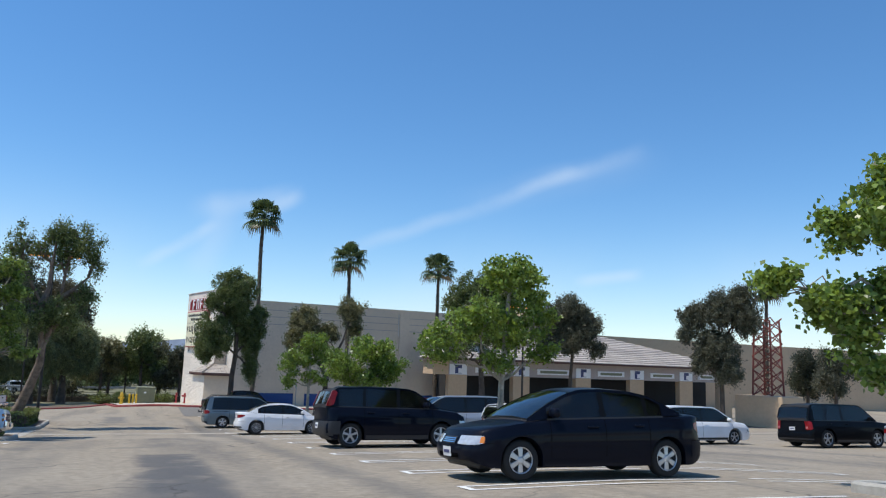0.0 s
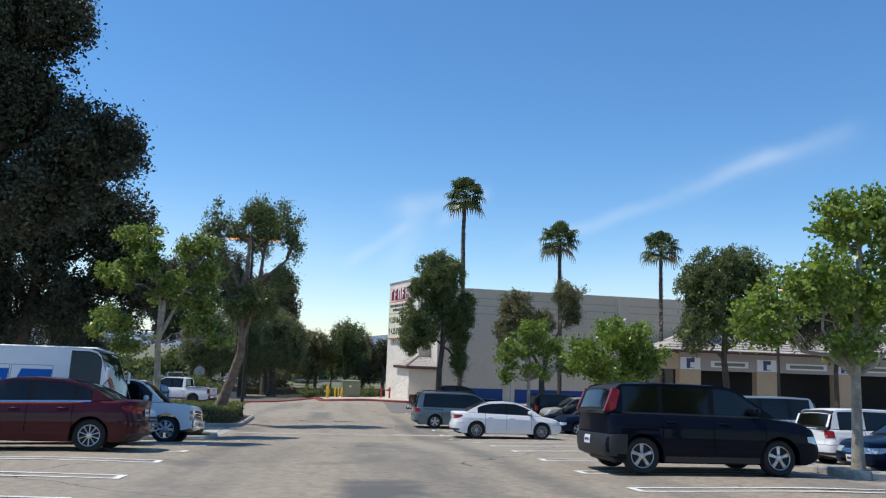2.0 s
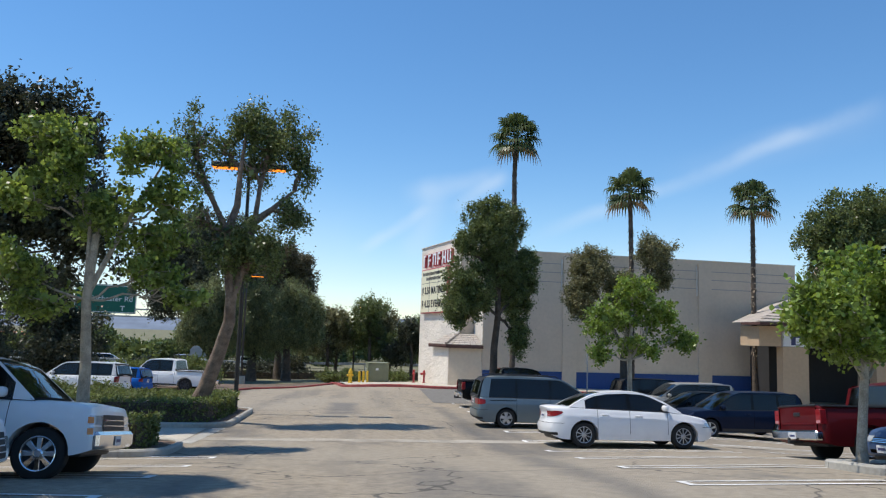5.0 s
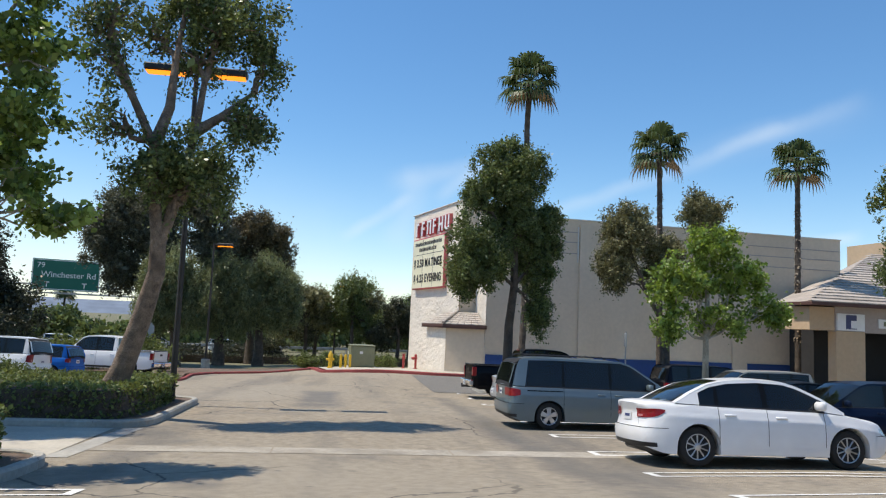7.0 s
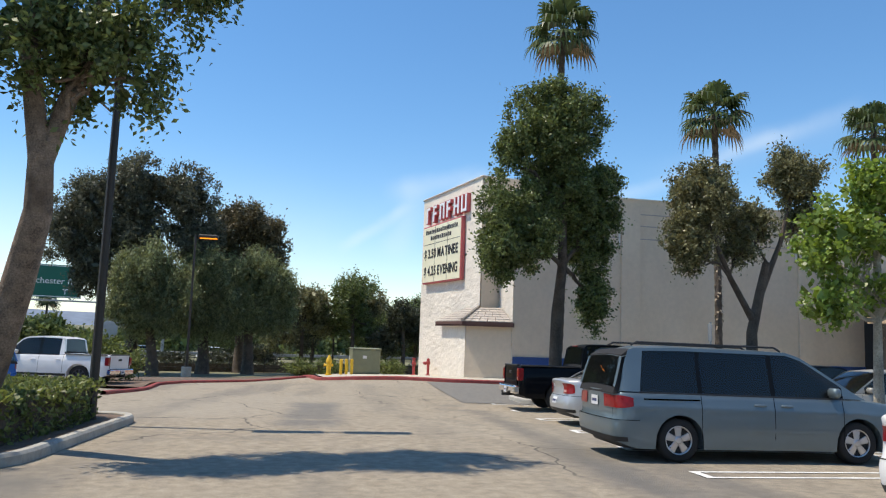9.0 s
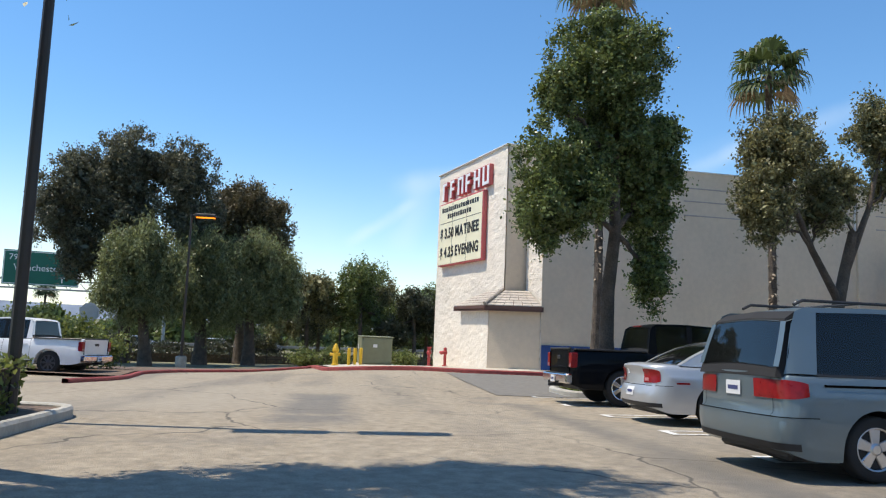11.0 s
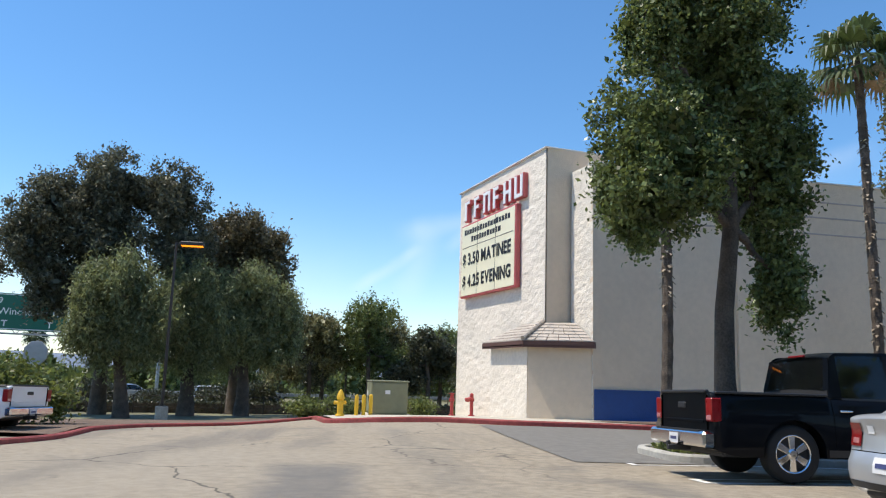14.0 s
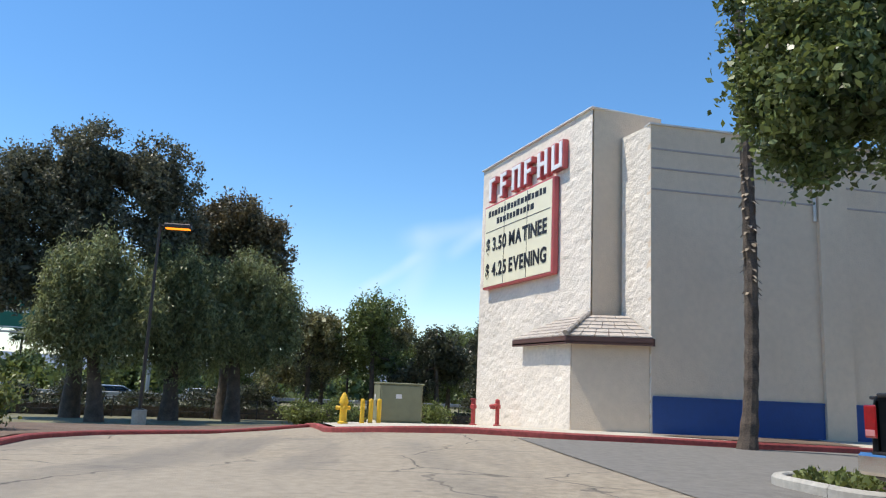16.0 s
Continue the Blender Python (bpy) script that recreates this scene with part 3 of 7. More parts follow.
    part("roof_deck", ([(*eave[0], lo), (*eave[1], lo), (*eave[2], lo), (*top[2], hi), (*top[1], hi), (*top[0], hi)], [(0, 1, 4, 5), (1, 2, 3, 4)]), BROWN, c)
    return c


cinema()


def cinema_sign():
    s = thing("marquee_sign", "cream readerboard sign in a red metal cabinet on the cinema wall", "sign", pose(-62.2, 27.74, 4.58))
    w, h = 2.7, 1.6
    part("cabinet", box(-w, w, -0.12, 0.1, -h, h, 0.03), SIGN_RED, s)
    part("panel", box(-w + 0.08, w - 0.08, -0.135, -0.11, -h + 0.08, h - 0.08, 0.005), SIGN_PANEL, s)
    for x in (-0.9, 0.9):
        part("panel_joint", box(x - 0.012, x + 0.012, -0.142, -0.134, -h + 0.1, h - 0.1), TRIM, s)
    part("rule", box(-w + 0.2, w - 0.2, -0.142, -0.134, 0.55, 0.575), TRIM, s)
    for words, z in (("$ 3.50 MATINEE", 0.0), ("$ 4.25 EVENING", -0.95)):
        glyphs, x = [], 0.0
        for ch in words:
            if ch == " ":
                x += 0.2
                continue
            g = text_mesh(ch, 0.72, 0.006, 0.022)
            lo, hi = min(p[0] for p in g[0]), max(p[0] for p in g[0])
            glyphs.append((g, x - lo))
            x += hi - lo + 0.07
        k = 4.8 / x
        for g, dx in glyphs:
            part("letter", moved(g, Matrix.Translation(((dx - x / 2) * k, -0.147, z)) @ Matrix.Diagonal((k, 1, 0.96, 1))), BLACK_INK, s)
    # two rows of small writing, one bar for each character
    for row, z, size in (((-2.3, 17), 1.12, 0.2), ((-1.55, 11), 0.76, 0.2)):
        x = row[0]
        for k in range(row[1]):
            wd = (0.2, 0.16, 0.24, 0.18)[(k * 7) % 4]
            part("writing_bar", box(x, x + wd, -0.145, -0.135, z, z + size * (1.0 if k % 3 else 1.15)), BLACK_INK, s)
            x += wd + 0.075
    # plain raised shapes where the name stands
    name = thing("raised_name_shapes", "row of six raised white shapes with red sides above the readerboard", "sign", pose(-61.85, 27.72, 6.8))
    for k, pick in enumerate(((0, 2), (0, 2, 3), (0, 1, 2), (0, 2, 3), (0, 1, 3), (0, 1, 4))):
        x = -2.42 + k * 0.98
        spans = [(x - 0.36, x - 0.17, -0.43, 0.43), (x + 0.14, x + 0.33, -0.43, 0.43), (x - 0.17, x + 0.14, 0.29, 0.43), (x - 0.17, x + 0.14, -0.08, 0.06), (x - 0.17, x + 0.14, -0.43, -0.29)]
        spans = [spans[i] for i in pick]
        back = part("shape", join(*[box(a - 0.05, b + 0.05, -0.06, 0.13, c - 0.04, d + 0.04, 0.01) for a, b, c, d in spans]), SIGN_RED, name)
        part("shape_face", join(*[box(a, b, -0.085 - 0.003 * i, -0.059, c, d, 0.008) for i, (a, b, c, d) in enumerate(spans)]), WHITE, back)


cinema_sign()

ARC_O = Vector((-47.9, 45.0))


def arc_xy(a, out=0.0):
    p = ARC_O + WALL_A * a + WALL_N * out
    return p.x, p.y


def arc_slab(a0, a1, out0, out1, z0, z1):
    return prism([arc_xy(a0, out1), arc_xy(a1, out1), arc_xy(a1, out0), arc_xy(a0, out0)][::-1], z0, z1)


def shops():
    c = thing("shop_arcade", "low shopping arcade with tan columns, dark openings and a tiled hip roof", "building", kind="structure")
    end = 33.5
    # The porch's deep shade is put into this wall's near-black colour.
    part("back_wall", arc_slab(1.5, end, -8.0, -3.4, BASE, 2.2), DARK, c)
    part("fascia", arc_slab(0.0, end, -0.5, 0.1, 1.35, 2.72), MAUVE, c)
    part("porch_fascia", arc_slab(-1.5, 0.0, -1.9, 0.06, 1.4, 2.6), TAN, c)
    cols = [0.02, 6.5, 13.4, 19.9, 26.3, 31.8]
    for a in cols:
        part("column", arc_slab(a, a + 1.75, -0.45, 0.16, BASE, 1.38), TAN, c)
        part("column_panel", arc_slab(a + 0.05, a + 1.7, 0.1, 0.2, 1.42, 2.3), WHITE, c)
        part("panel_mark", arc_slab(a + 0.55, a + 1.2, 0.201, 0.215, 1.5, 2.24), INK, c)
        part("panel_mark", arc_slab(a + 0.85, a + 1.2, 0.216, 0.224, 1.55, 1.95), WHITE, c)
    for k, a in enumerate(cols[:-1]):
        part("shop_sign", arc_slab(a + 2.6, cols[k + 1] - 0.7, 0.1, 0.16, 1.62, 2.1), WHITE, c)
        part("sign_bar", arc_slab(a + 2.9, cols[k + 1] - 1.0, 0.161, 0.17, 1.74, 1.98), OLIVE, c)
    part("eave", arc_slab(-1.9, end + 0.5, -1.2, 0.75, 2.66, 2.82), BROWN, c)
    # the roof in courses
    rows, verts, faces = 22, [], []
    lo, hi, depth = 2.82, 7.2, 12.5
    for r in range(rows):
        f0, f1 = r / rows, (r + 1) / rows
        a0, a1 = -1.9 + f0 * 15, end + 0.5 - f0 * 17
        n = len(verts)
        for f, dz in ((f0, 0.06), (f1, 0.0)):
            for a in (a0, a1):
                verts.append((*arc_xy(a, 0.75 - depth * f), lo + (hi - lo) * f + dz))
        faces.append((n, n + 1, n + 3, n + 2))
        for a in (a0, a1):
            verts.append((*arc_xy(a, 0.75 - depth * f0), lo + (hi - lo) * f0))
        faces.append((n + 4, n + 5, n + 1, n))
    part("roof", (verts, faces), TILE, c)
    hip = [(*arc_xy(-1.9, 0.75), lo), (*arc_xy(13.1, 0.75 - depth), hi), (*arc_xy(-1.9, -2.2), lo)]
    part("roof_hip", (hip, [(0, 1, 2)]), TILE, c)
    part("gable", prism([arc_xy(14.5, -9.0), arc_xy(17.3, -9.0), arc_xy(17.3, -16.0), arc_xy(14.5, -16.0)][::-1], 5.0, 8.2), TAN, c)
    part("far_hall", prism([arc_xy(22, -14), arc_xy(130, -14), arc_xy(130, -30), arc_xy(22, -30)][::-1], BASE, 6.3), TAN, c)


shops()


# ---- cars ----
def interp(x, table):
    return float(np.interp(x, [p[0] for p in table], [p[1] for p in table]))


def wheel(parent, x, y, r, width, style, side):
    """One wheel: tyre, rim with spokes. side is +1 where the outside faces +x."""
    w = new("wheel")
    w.parent, w.location = parent, (x, y, r)
    h = width / 2
    prof = [(r * 0.66, -h * 0.9), (r * 0.9, -h), (r * 0.985, -h * 0.8), (r, -h * 0.45), (r, h * 0.45), (r * 0.985, h * 0.8), (r * 0.9, h), (r * 0.66, h * 0.9), (r * 0.62, h * 0.6)]
    tyre = part("tyre", lathe(prof, 28, "X"), TYRE, w, smooth=True)
    spokes, mat, back, rim = style[:4]
    fat = style[4] if len(style) > 4 else 1.0
    ring = [(r * 0.68, -h * 0.5), (r * 0.69, h * 0.82), (r * 0.64, h * 0.9), (r * 0.6, h * 0.75), (r * 0.58, h * 0.15), (r * 0.05, h * 0.1)]
    face = lathe(ring, 28, "X")
    geo = []
    for k in range(spokes):
        a = 2 * math.pi * k / spokes
        half = r * 0.085 * fat * min(1.0, 6.5 / spokes)
        s = box(h * 0.2, h * 0.8, -half, half, r * 0.08, r * 0.64, 0.008)
        s = ([(p[0] - (abs(p[2]) / r) * h * 0.12, p[1] * (0.75 + 0.9 * p[2] / r), p[2]) for p in s[0]], s[1])
        geo.append(moved(s, pose(0, 0, 0, math.degrees(a))))
    hub = lathe([(r * 0.19, h * 0.2), (r * 0.19, h * 0.8), (r * 0.13, h * 0.92), (r * 0.02, h * 0.93)], 14, "X")
    lip = lathe([(r * 0.69, h * 0.5), (r * 0.69, h * 0.84), (r * 0.645, h * 0.92), (r * 0.61, h * 0.86), (r * 0.6, h * 0.5)], 28, "X")
    disc = part("barrel", face, back, w)
    rim_ob = part("rim", join(*geo, hub, lip), mat, w)
    if side < 0:
        for o in (tyre, disc, rim_ob):
            o.data.transform(Matrix.Diagonal((-1, 1, 1, 1)))
            o.data.flip_normals()
    return w


FIVE = (5, RIM, TRIM, RIM)
OLD_CHROME = (8, CHROME, DARK_RIM, CHROME, 1.3)
SIX_DISH = (6, RIM, DARK_RIM, RIM, 1.35)
SIX_CHROME = (6, CHROME, TRIM, CHROME, 1.25)
FIVE_WIDE = (5, RIM, DARK_RIM, RIM, 1.7)
STEELIE = (8, DARK_RIM, TRIM, DARK_RIM)


class Shell:
    """The shape of a car: forward is +y, right +x, the ground z = 0."""

    def __init__(self, s):
        self.s = s
        self.hl, self.hw = s["length"] / 2, s["width"] / 2
        self.rear_axle = -self.hl + s["rear_over"]
        self.front_axle = self.rear_axle + s["base"]

    def plan(self, y):
        """Half width of the body along its length: rounded ends."""
        r = self.s.get("round", 0.55)
        tip = self.s.get("tip", 0.8)
        d = self.hl - abs(y)
        k = 1.0 if d >= r else tip + (1 - tip) * math.sqrt(max(0.0, 1 - (1 - d / r) ** 2))
        return self.hw * k

    def top(self, y):
        return interp(y, self.s["deck"])

    def warp(self, x, y, z):
        """Bows the two ends in plan and gives them their profile in height."""
        sign = 1 if y > 0 else -1
        k = max(0.0, 1 - (self.hl - abs(y)) / 0.5) ** 1.5
        if k <= 0:
            return (x, y, z)
        dip = interp(z, self.s["nose_dip"] if sign > 0 else self.s["tail_dip"])
        bow = self.s.get("end_bow", 0.1)
        return (x, y - sign * k * (bow * min(1.0, abs(x) / self.hw) ** 2 + dip), z)

    def end_point(self, sign, f, z, out):
        """A point of the end's face: f runs from the middle (0) to the side (1)."""
        y = sign * self.hl
        t = self.top(y)
        if z <= t:
            x = f * self.side(y, z)
            p = self.warp(x, y, z)
            return (p[0] + out * f * f, p[1] + sign * out, z)
        cab = self.s["cabin"]
        for (ya, za), (yb, zb) in zip(cab, cab[1:]):
            if za <= z <= zb:
                y = ya + (yb - ya) * (z - za) / max(1e-4, zb - za)
                break
        return (f * self.cabin_side(y, z) + out * f, y - out, z)

    def wrap(self, sign, f0, f1, depth, z0, z1, taper=0.0, out=0.008, nz=5, lift=0.0):
        """A skin over an end from f0 to f1 that goes on round the corner for the given depth."""
        cols = [("e", f0 + (f1 - f0) * k / 6, 0.0) for k in range(7)]
        if depth:
            cols += [("s", depth * k / 6, k / 6) for k in range(1, 7)]
        v = []
        for kind, a, q in cols:
            mid, half = (z0 + z1) / 2 + lift * q, (z1 - z0) / 2 * (1 - taper * q * q)
            for i in range(nz + 1):
                z = mid - half + 2 * half * i / nz
                if kind == "e":
                    v.append(self.end_point(sign, a, z, out))
                    continue
                e = self.end_point(sign, 1.0, z, out)
                y = e[1] - sign * a
                x = self.side(y, z) if z <= self.top(y) else self.cabin_side(y, z)
                w = self.warp(x, y, z)
                if z <= self.top(sign * self.hl):
                    y0 = sign * (self.hl - a)
                    x = self.side(y0, z)
                    w = self.warp(x, y0, z)
                v.append((w[0] + out, w[1], z))
        n = nz + 1
        f = [(i * n + k, (i + 1) * n + k, (i + 1) * n + k + 1, i * n + k + 1) for i in range(len(cols) - 1) for k in range(nz)]
        if sign > 0:
            f = [tuple(reversed(q)) for q in f]
        return v, f

    def belt_round(self, sign, depth, z0, z1, out=0.006, nz=3):
        """A skin right across an end and round both corners."""
        g = self.wrap(sign, 0.0, 1.0, depth, z0, z1, 0.0, out, nz)
        return join(g, mirrored(g))

    def low(self, y):
        z = self.s.get("clear", 0.2)
        d = self.hl - abs(y)
        z += 0.1 * max(0, 1 - d / 0.5) ** 2
        r = self.s["wheel"] * 1.17
        for a in (self.rear_axle, self.front_axle):
            if abs(y - a) < r:
                z = max(z, self.s["wheel"] + math.sqrt(r * r - (y - a) ** 2))
        return z

    def side(self, y, z):
        """Half width at a point of the side."""
        t = self.top(y)
        mid = 0.55 * t + 0.08
        w = self.plan(y) + self.s.get("crease", 0.012) * math.exp(-((z - 0.8 * t) / 0.035) ** 2) * (1 if abs(y) < self.hl - 0.3 else 0)
        if z > mid:
            k = (z - mid) / max(0.05, t - mid)
            return w * (1 - self.s.get("tumble", 0.075) * k * k)
        k = (mid - z) / mid
        return w * (1 - 0.08 * k * k)

    def cabin_top(self, y):
        return interp(y, self.s["cabin"])

    def cabin_side(self, y, z):
        b, r = self.top(y) - 0.02, self.s["height"]
        k = max(0.0, min(1.0, (z - b) / (r - b)))
        w0 = self.side(y, self.top(y)) - 0.005
        return w0 * (1 - k) + (self.hw * self.s.get("roof_w", 0.72)) * k

    def body(self):
        s = self.s
        ys = set(np.linspace(-self.hl, self.hl, 30))
        for e in (0.0, 0.012, 0.04, 0.09, 0.16, 0.26, 0.4):
            ys |= {-self.hl + e, self.hl - e}
        r = s["wheel"] * 1.17
        for a in (self.rear_axle, self.front_axle):
            ys |= {a + r * math.cos(math.pi * k / 14) for k in range(15)} | {a - r - 0.004, a + r + 0.004}
        ys |= {p[0] for p in s["deck"]}
        bed = s.get("bed")
        if bed:
            ys |= {bed[0], bed[0] + 0.01, bed[1], bed[1] - 0.01}
        ys = sorted(y for y in ys if -self.hl <= y <= self.hl)
        rows = [0, 0.04, 0.14, 0.26, 0.38, 0.5, 0.6, 0.68, 0.74, 0.79, 0.84, 0.9, 0.97, 1.0]
        v, f = [], []
        n = None
        for y in ys:
            lo, hi = self.low(y), self.top(y)
            sec = [(0, lo + 0.05), (self.side(y, lo) - 0.05, lo + 0.002)]
            for k in rows:
                z = lo + (hi - lo) * k
                sec.append((self.side(y, z) - (0.02 if k == 1.0 else 0.0), z))
            w = sec[-1][0]
            crown = s.get("crown", 0.035)
            if bed and bed[0] < y < bed[1]:
                zf = bed[2]
                sec += [(w * 0.94, hi), (w * 0.93, zf), (w * 0.5, zf), (0, zf)]
            else:
                sec += [(w * 0.93, hi + crown * 0.35), (w * 0.8, hi + crown * 0.65), (w * 0.45, hi + crown), (0, hi + crown * 1.1)]
            n = len(sec)
            v += [self.warp(x, y, z) for x, z in sec]
        m = len(ys)
        for i in range(m - 1):
            f += [(i * n + k, (i + 1) * n + k, (i + 1) * n + k + 1, i * n + k + 1) for k in range(n - 1)]
        caps = []
        for y, sign in ((ys[0], -1), (ys[-1], 1)):
            lo, hi = self.low(y), self.top(y)
            fr = (0, 0.225, 0.45, 0.63, 0.8, 0.93, 1.0)
            w = self.side(y, hi) - 0.02
            cv = []
            for k in rows:
                z = lo + (hi - lo) * k
                xs = self.side(y, z) - (0.02 if k == 1.0 else 0.0)
                for q in fr:
                    zz = z + (crown * (0 if q == 1 else 0.35 if q > 0.9 else 0.65 if q > 0.7 else 0.85 if q > 0.5 else 1.0 if q > 0.3 else 1.05 if q > 0.1 else 1.1) if k == 1.0 else 0)
                    cv.append(self.warp(q * xs, y, zz))
            c = len(fr)
            cf = [(a * c + b, a * c + b + 1, (a + 1) * c + b + 1, (a + 1) * c + b) for a in range(len(rows) - 1) for b in range(c - 1)]
            caps.append((cv, cf if sign < 0 else [tuple(reversed(q)) for q in cf]))
        right = join((v, f), *caps)
        v, f = join(right, mirrored(right))
        seen, new_v, index = {}, [], []
        for p in v:
            key = tuple(round(c, 4) for c in p)
            if key not in seen:
                seen[key] = len(new_v)
                new_v.append(p)
            index.append(seen[key])
        faces = []
        for q in f:
            q = [index[i] for i in q]
            q = [i for k, i in enumerate(q) if i != q[k - 1]]
            if len(q) > 2:
                faces.append(tuple(q))
        return new_v, faces

    def patch(self, y0, y1, z0, z1, out=0.006, ny=6, nz=4, cabin=False, slant=(0, 0), full=False):
        """A piece of skin over the side, laid just outside it; slant shifts its upper edge."""
        g = []
        fn = self.cabin_side if cabin else self.side
        v, f = [], []
        for i in range(ny + 1):
            for k in range(nz + 1):
                t = k / nz
                a, b = y0 + slant[0] * t, y1 + slant[1] * t
                y = a + (b - a) * i / ny
                z = (z0(y) if callable(z0) else z0) * (1 - t) + (z1(y) if callable(z1) else z1) * t
                yy = max(-self.hl, min(self.hl, y))
                w = fn(yy, z) if cabin or z <= self.top(yy) else self.cabin_side(yy, z)
                v.append(self.warp(w + out, y, z))
        n = nz + 1
        f = [(i * n + k, (i + 1) * n + k, (i + 1) * n + k + 1, i * n + k + 1) for i in range(ny) for k in range(nz)]
        return v, f

    def across(self, y0, y1, out, inset=0.0, n=8, steps=6):
        """Skin over the cabin's top from y0 to y1: a windscreen, the roof or a rear window."""
        v, f = [], []
        for i in range(steps + 1):
            y = y0 + (y1 - y0) * i / steps
            z = self.cabin_top(y)
            w = self.cabin_side(y, z) - inset
            for k in range(n + 1):
                x = -1 + 2 * k / n
                bow = self.s.get("bow", 0.035) * (1 - x * x)
                v.append((x * w, y, z + bow + out))
        m = n + 1
        f = [(i * m + k, i * m + k + 1, (i + 1) * m + k + 1, (i + 1) * m + k) for i in range(steps) for k in range(n)]
        return v, f


    def edge_strips(self, y0, y1, inset, steps=6):
        """The painted strips beside a rear window."""
        out = []
        for sx in (1, -1):
            v = []
            for i in range(steps + 1):
                y = y0 + (y1 - y0) * i / steps
                z = self.cabin_top(y)
                w = self.cabin_side(y, z)
                for k in range(4):
                    x = w - (inset + 0.02) * (1 - k / 3) + (0.006 if k == 3 else 0)
                    v.append((sx * x, y, z + self.s.get("bow", 0.035) * (1 - min(1, x / w) ** 2) + 0.006))
            f = [(i * 4 + k, i * 4 + k + 1, (i + 1) * 4 + k + 1, (i + 1) * 4 + k) for i in range(steps) for k in range(3)]
            out.append((v, f if sx > 0 else [tuple(reversed(q)) for q in f]))
        return out


def both(name, geo, mat, parent, label=""):
    for g in (geo, mirrored(geo)):
        part(name, g, mat, parent, label, smooth=True)


def car(name, label, s, colour, m, group="parked cars", category="car"):
    """A parked car with body, glass, lamps, wheels and trim."""
    sh = Shell(s)
    c = thing(name, label, category, m, group)
    H, hl, hw = s["height"], sh.hl, sh.hw
    part("body", sh.body(), colour, c, smooth=True)
    part("underbody", box(-hw + 0.24, hw - 0.24, -hl + 0.25, hl - 0.25, s.get("clear", 0.2) - 0.02, 0.62, 0.04), TRIM, c)
    # cabin lining under the glass
    ys = sorted({p[0] for p in s["cabin"]} | set(np.linspace(s["cabin"][0][0], s["cabin"][-1][0], 16)))
    v, f = [], []
    for y in ys:
        z = sh.cabin_top(y)
        b = sh.top(y) - 0.02
        w1, w0 = sh.cabin_side(y, z) - 0.03, sh.cabin_side(y, b) - 0.035
        z = max(b + 0.001, z - 0.03)
        v += [(-w0, y, b), (-w1, y, z), (0, y, z + 0.025), (w1, y, z), (w0, y, b)]
    f = [(i * 5 + k, i * 5 + k + 1, (i + 1) * 5 + k + 1, (i + 1) * 5 + k) for i in range(len(ys) - 1) for k in range(4)]
    f += [(0, 1, 2, 3, 4), tuple((len(ys) - 1) * 5 + k for k in (4, 3, 2, 1, 0))]
    part("interior", (v, f), LINING, c)
    cab = s["cabin"]
    base_r, roof_r, roof_f, base_f = cab[0][0], s["roof"][0], s["roof"][1], cab[-1][0]
    part("roof_panel", sh.across(roof_r, roof_f, 0.004, -0.004, n=12), colour, c, smooth=True)
    part("windscreen", sh.across(roof_f, base_f - 0.02, 0.0, 0.04), GLASS, c, smooth=True)
    part("rear_window", sh.across(base_r + 0.02, roof_r, 0.0, s.get("rear_inset", 0.1)), GLASS, c, smooth=True)
    for g in sh.edge_strips(base_r + 0.02, roof_r, s.get("rear_inset", 0.1)):
        part("rear_pillar", g, colour, c, smooth=True)
    # side glass and pillars between belt and roof rail
    rail = 0.045
    belt = lambda y: sh.top(y) + 0.015
    rim = lambda y: max(belt(y) + 0.002, sh.cabin_top(y) - rail)
    both("roof_rail", sh.patch(base_r, base_f, rim, lambda y: max(belt(y) + 0.003, sh.cabin_top(y) + 0.004), 0.004, ny=36, nz=1, cabin=True), colour, c)
    edges = s["windows"]
    for a, b in edges:
        both("side_window", sh.patch(a, b, belt, rim, 0.0, ny=10, nz=2, cabin=True), GLASS, c)
    stops = [base_r] + [y for ab in edges for y in ab] + [base_f]
    for a, b in zip(stops[0::2], stops[1::2]):
        if b - a > 0.015:
            dark = s.get("dark_pillars", True) and a > base_r + 0.01 and b < base_f - 0.01
            both("pillar", sh.patch(a - 0.01, b + 0.01, belt, rim, 0.003, ny=6, nz=4, cabin=True, slant=(0, s.get("rear_slant", 0.0) if a < base_r + 0.01 else 0.0)), PILLAR if dark else colour, c)
    both("belt_trim", sh.patch(edges[0][0], edges[-1][1], lambda y: sh.top(y) - 0.005, lambda y: sh.top(y) + 0.022, 0.008, ny=12, nz=1, cabin=True), CHROME if s.get("chrome") else TRIM, c)
    # doors
    for y in s["seams"]:
        both("door_gap", sh.patch(y - 0.005, y + 0.005, s.get("clear", 0.2) + 0.16, sh.top(y) - 0.01, 0.0025, ny=1, nz=10), GAP, c)
    zs = s.get("clear", 0.2)
    both("sill", sh.patch(sh.rear_axle + s["wheel"] * 1.25, sh.front_axle - s["wheel"] * 1.25, zs + 0.02, zs + 0.12, 0.006, ny=6, nz=1), TRIM if s.get("dark_sill", True) else colour, c)
    for y in s["handles"]:
        z = sh.top(y) - s.get("handle_drop", 0.13)
        x = sh.side(y, z)
        both("door_handle", box(x - 0.01, x + 0.035, y - 0.1, y + 0.1, z - 0.018, z + 0.018, 0.012), s.get("handle_mat", colour), c)
    y = s["mirror"]
    z = sh.top(y) + 0.1
    x = sh.cabin_side(y, z)
    both("side_mirror", box(x - 0.02, x + 0.2, y - 0.07, y + 0.06, z - 0.07, z + 0.08, 0.035), s.get("mirror_mat", colour), c)
    if s.get("moulding"):
        z = s["moulding"]
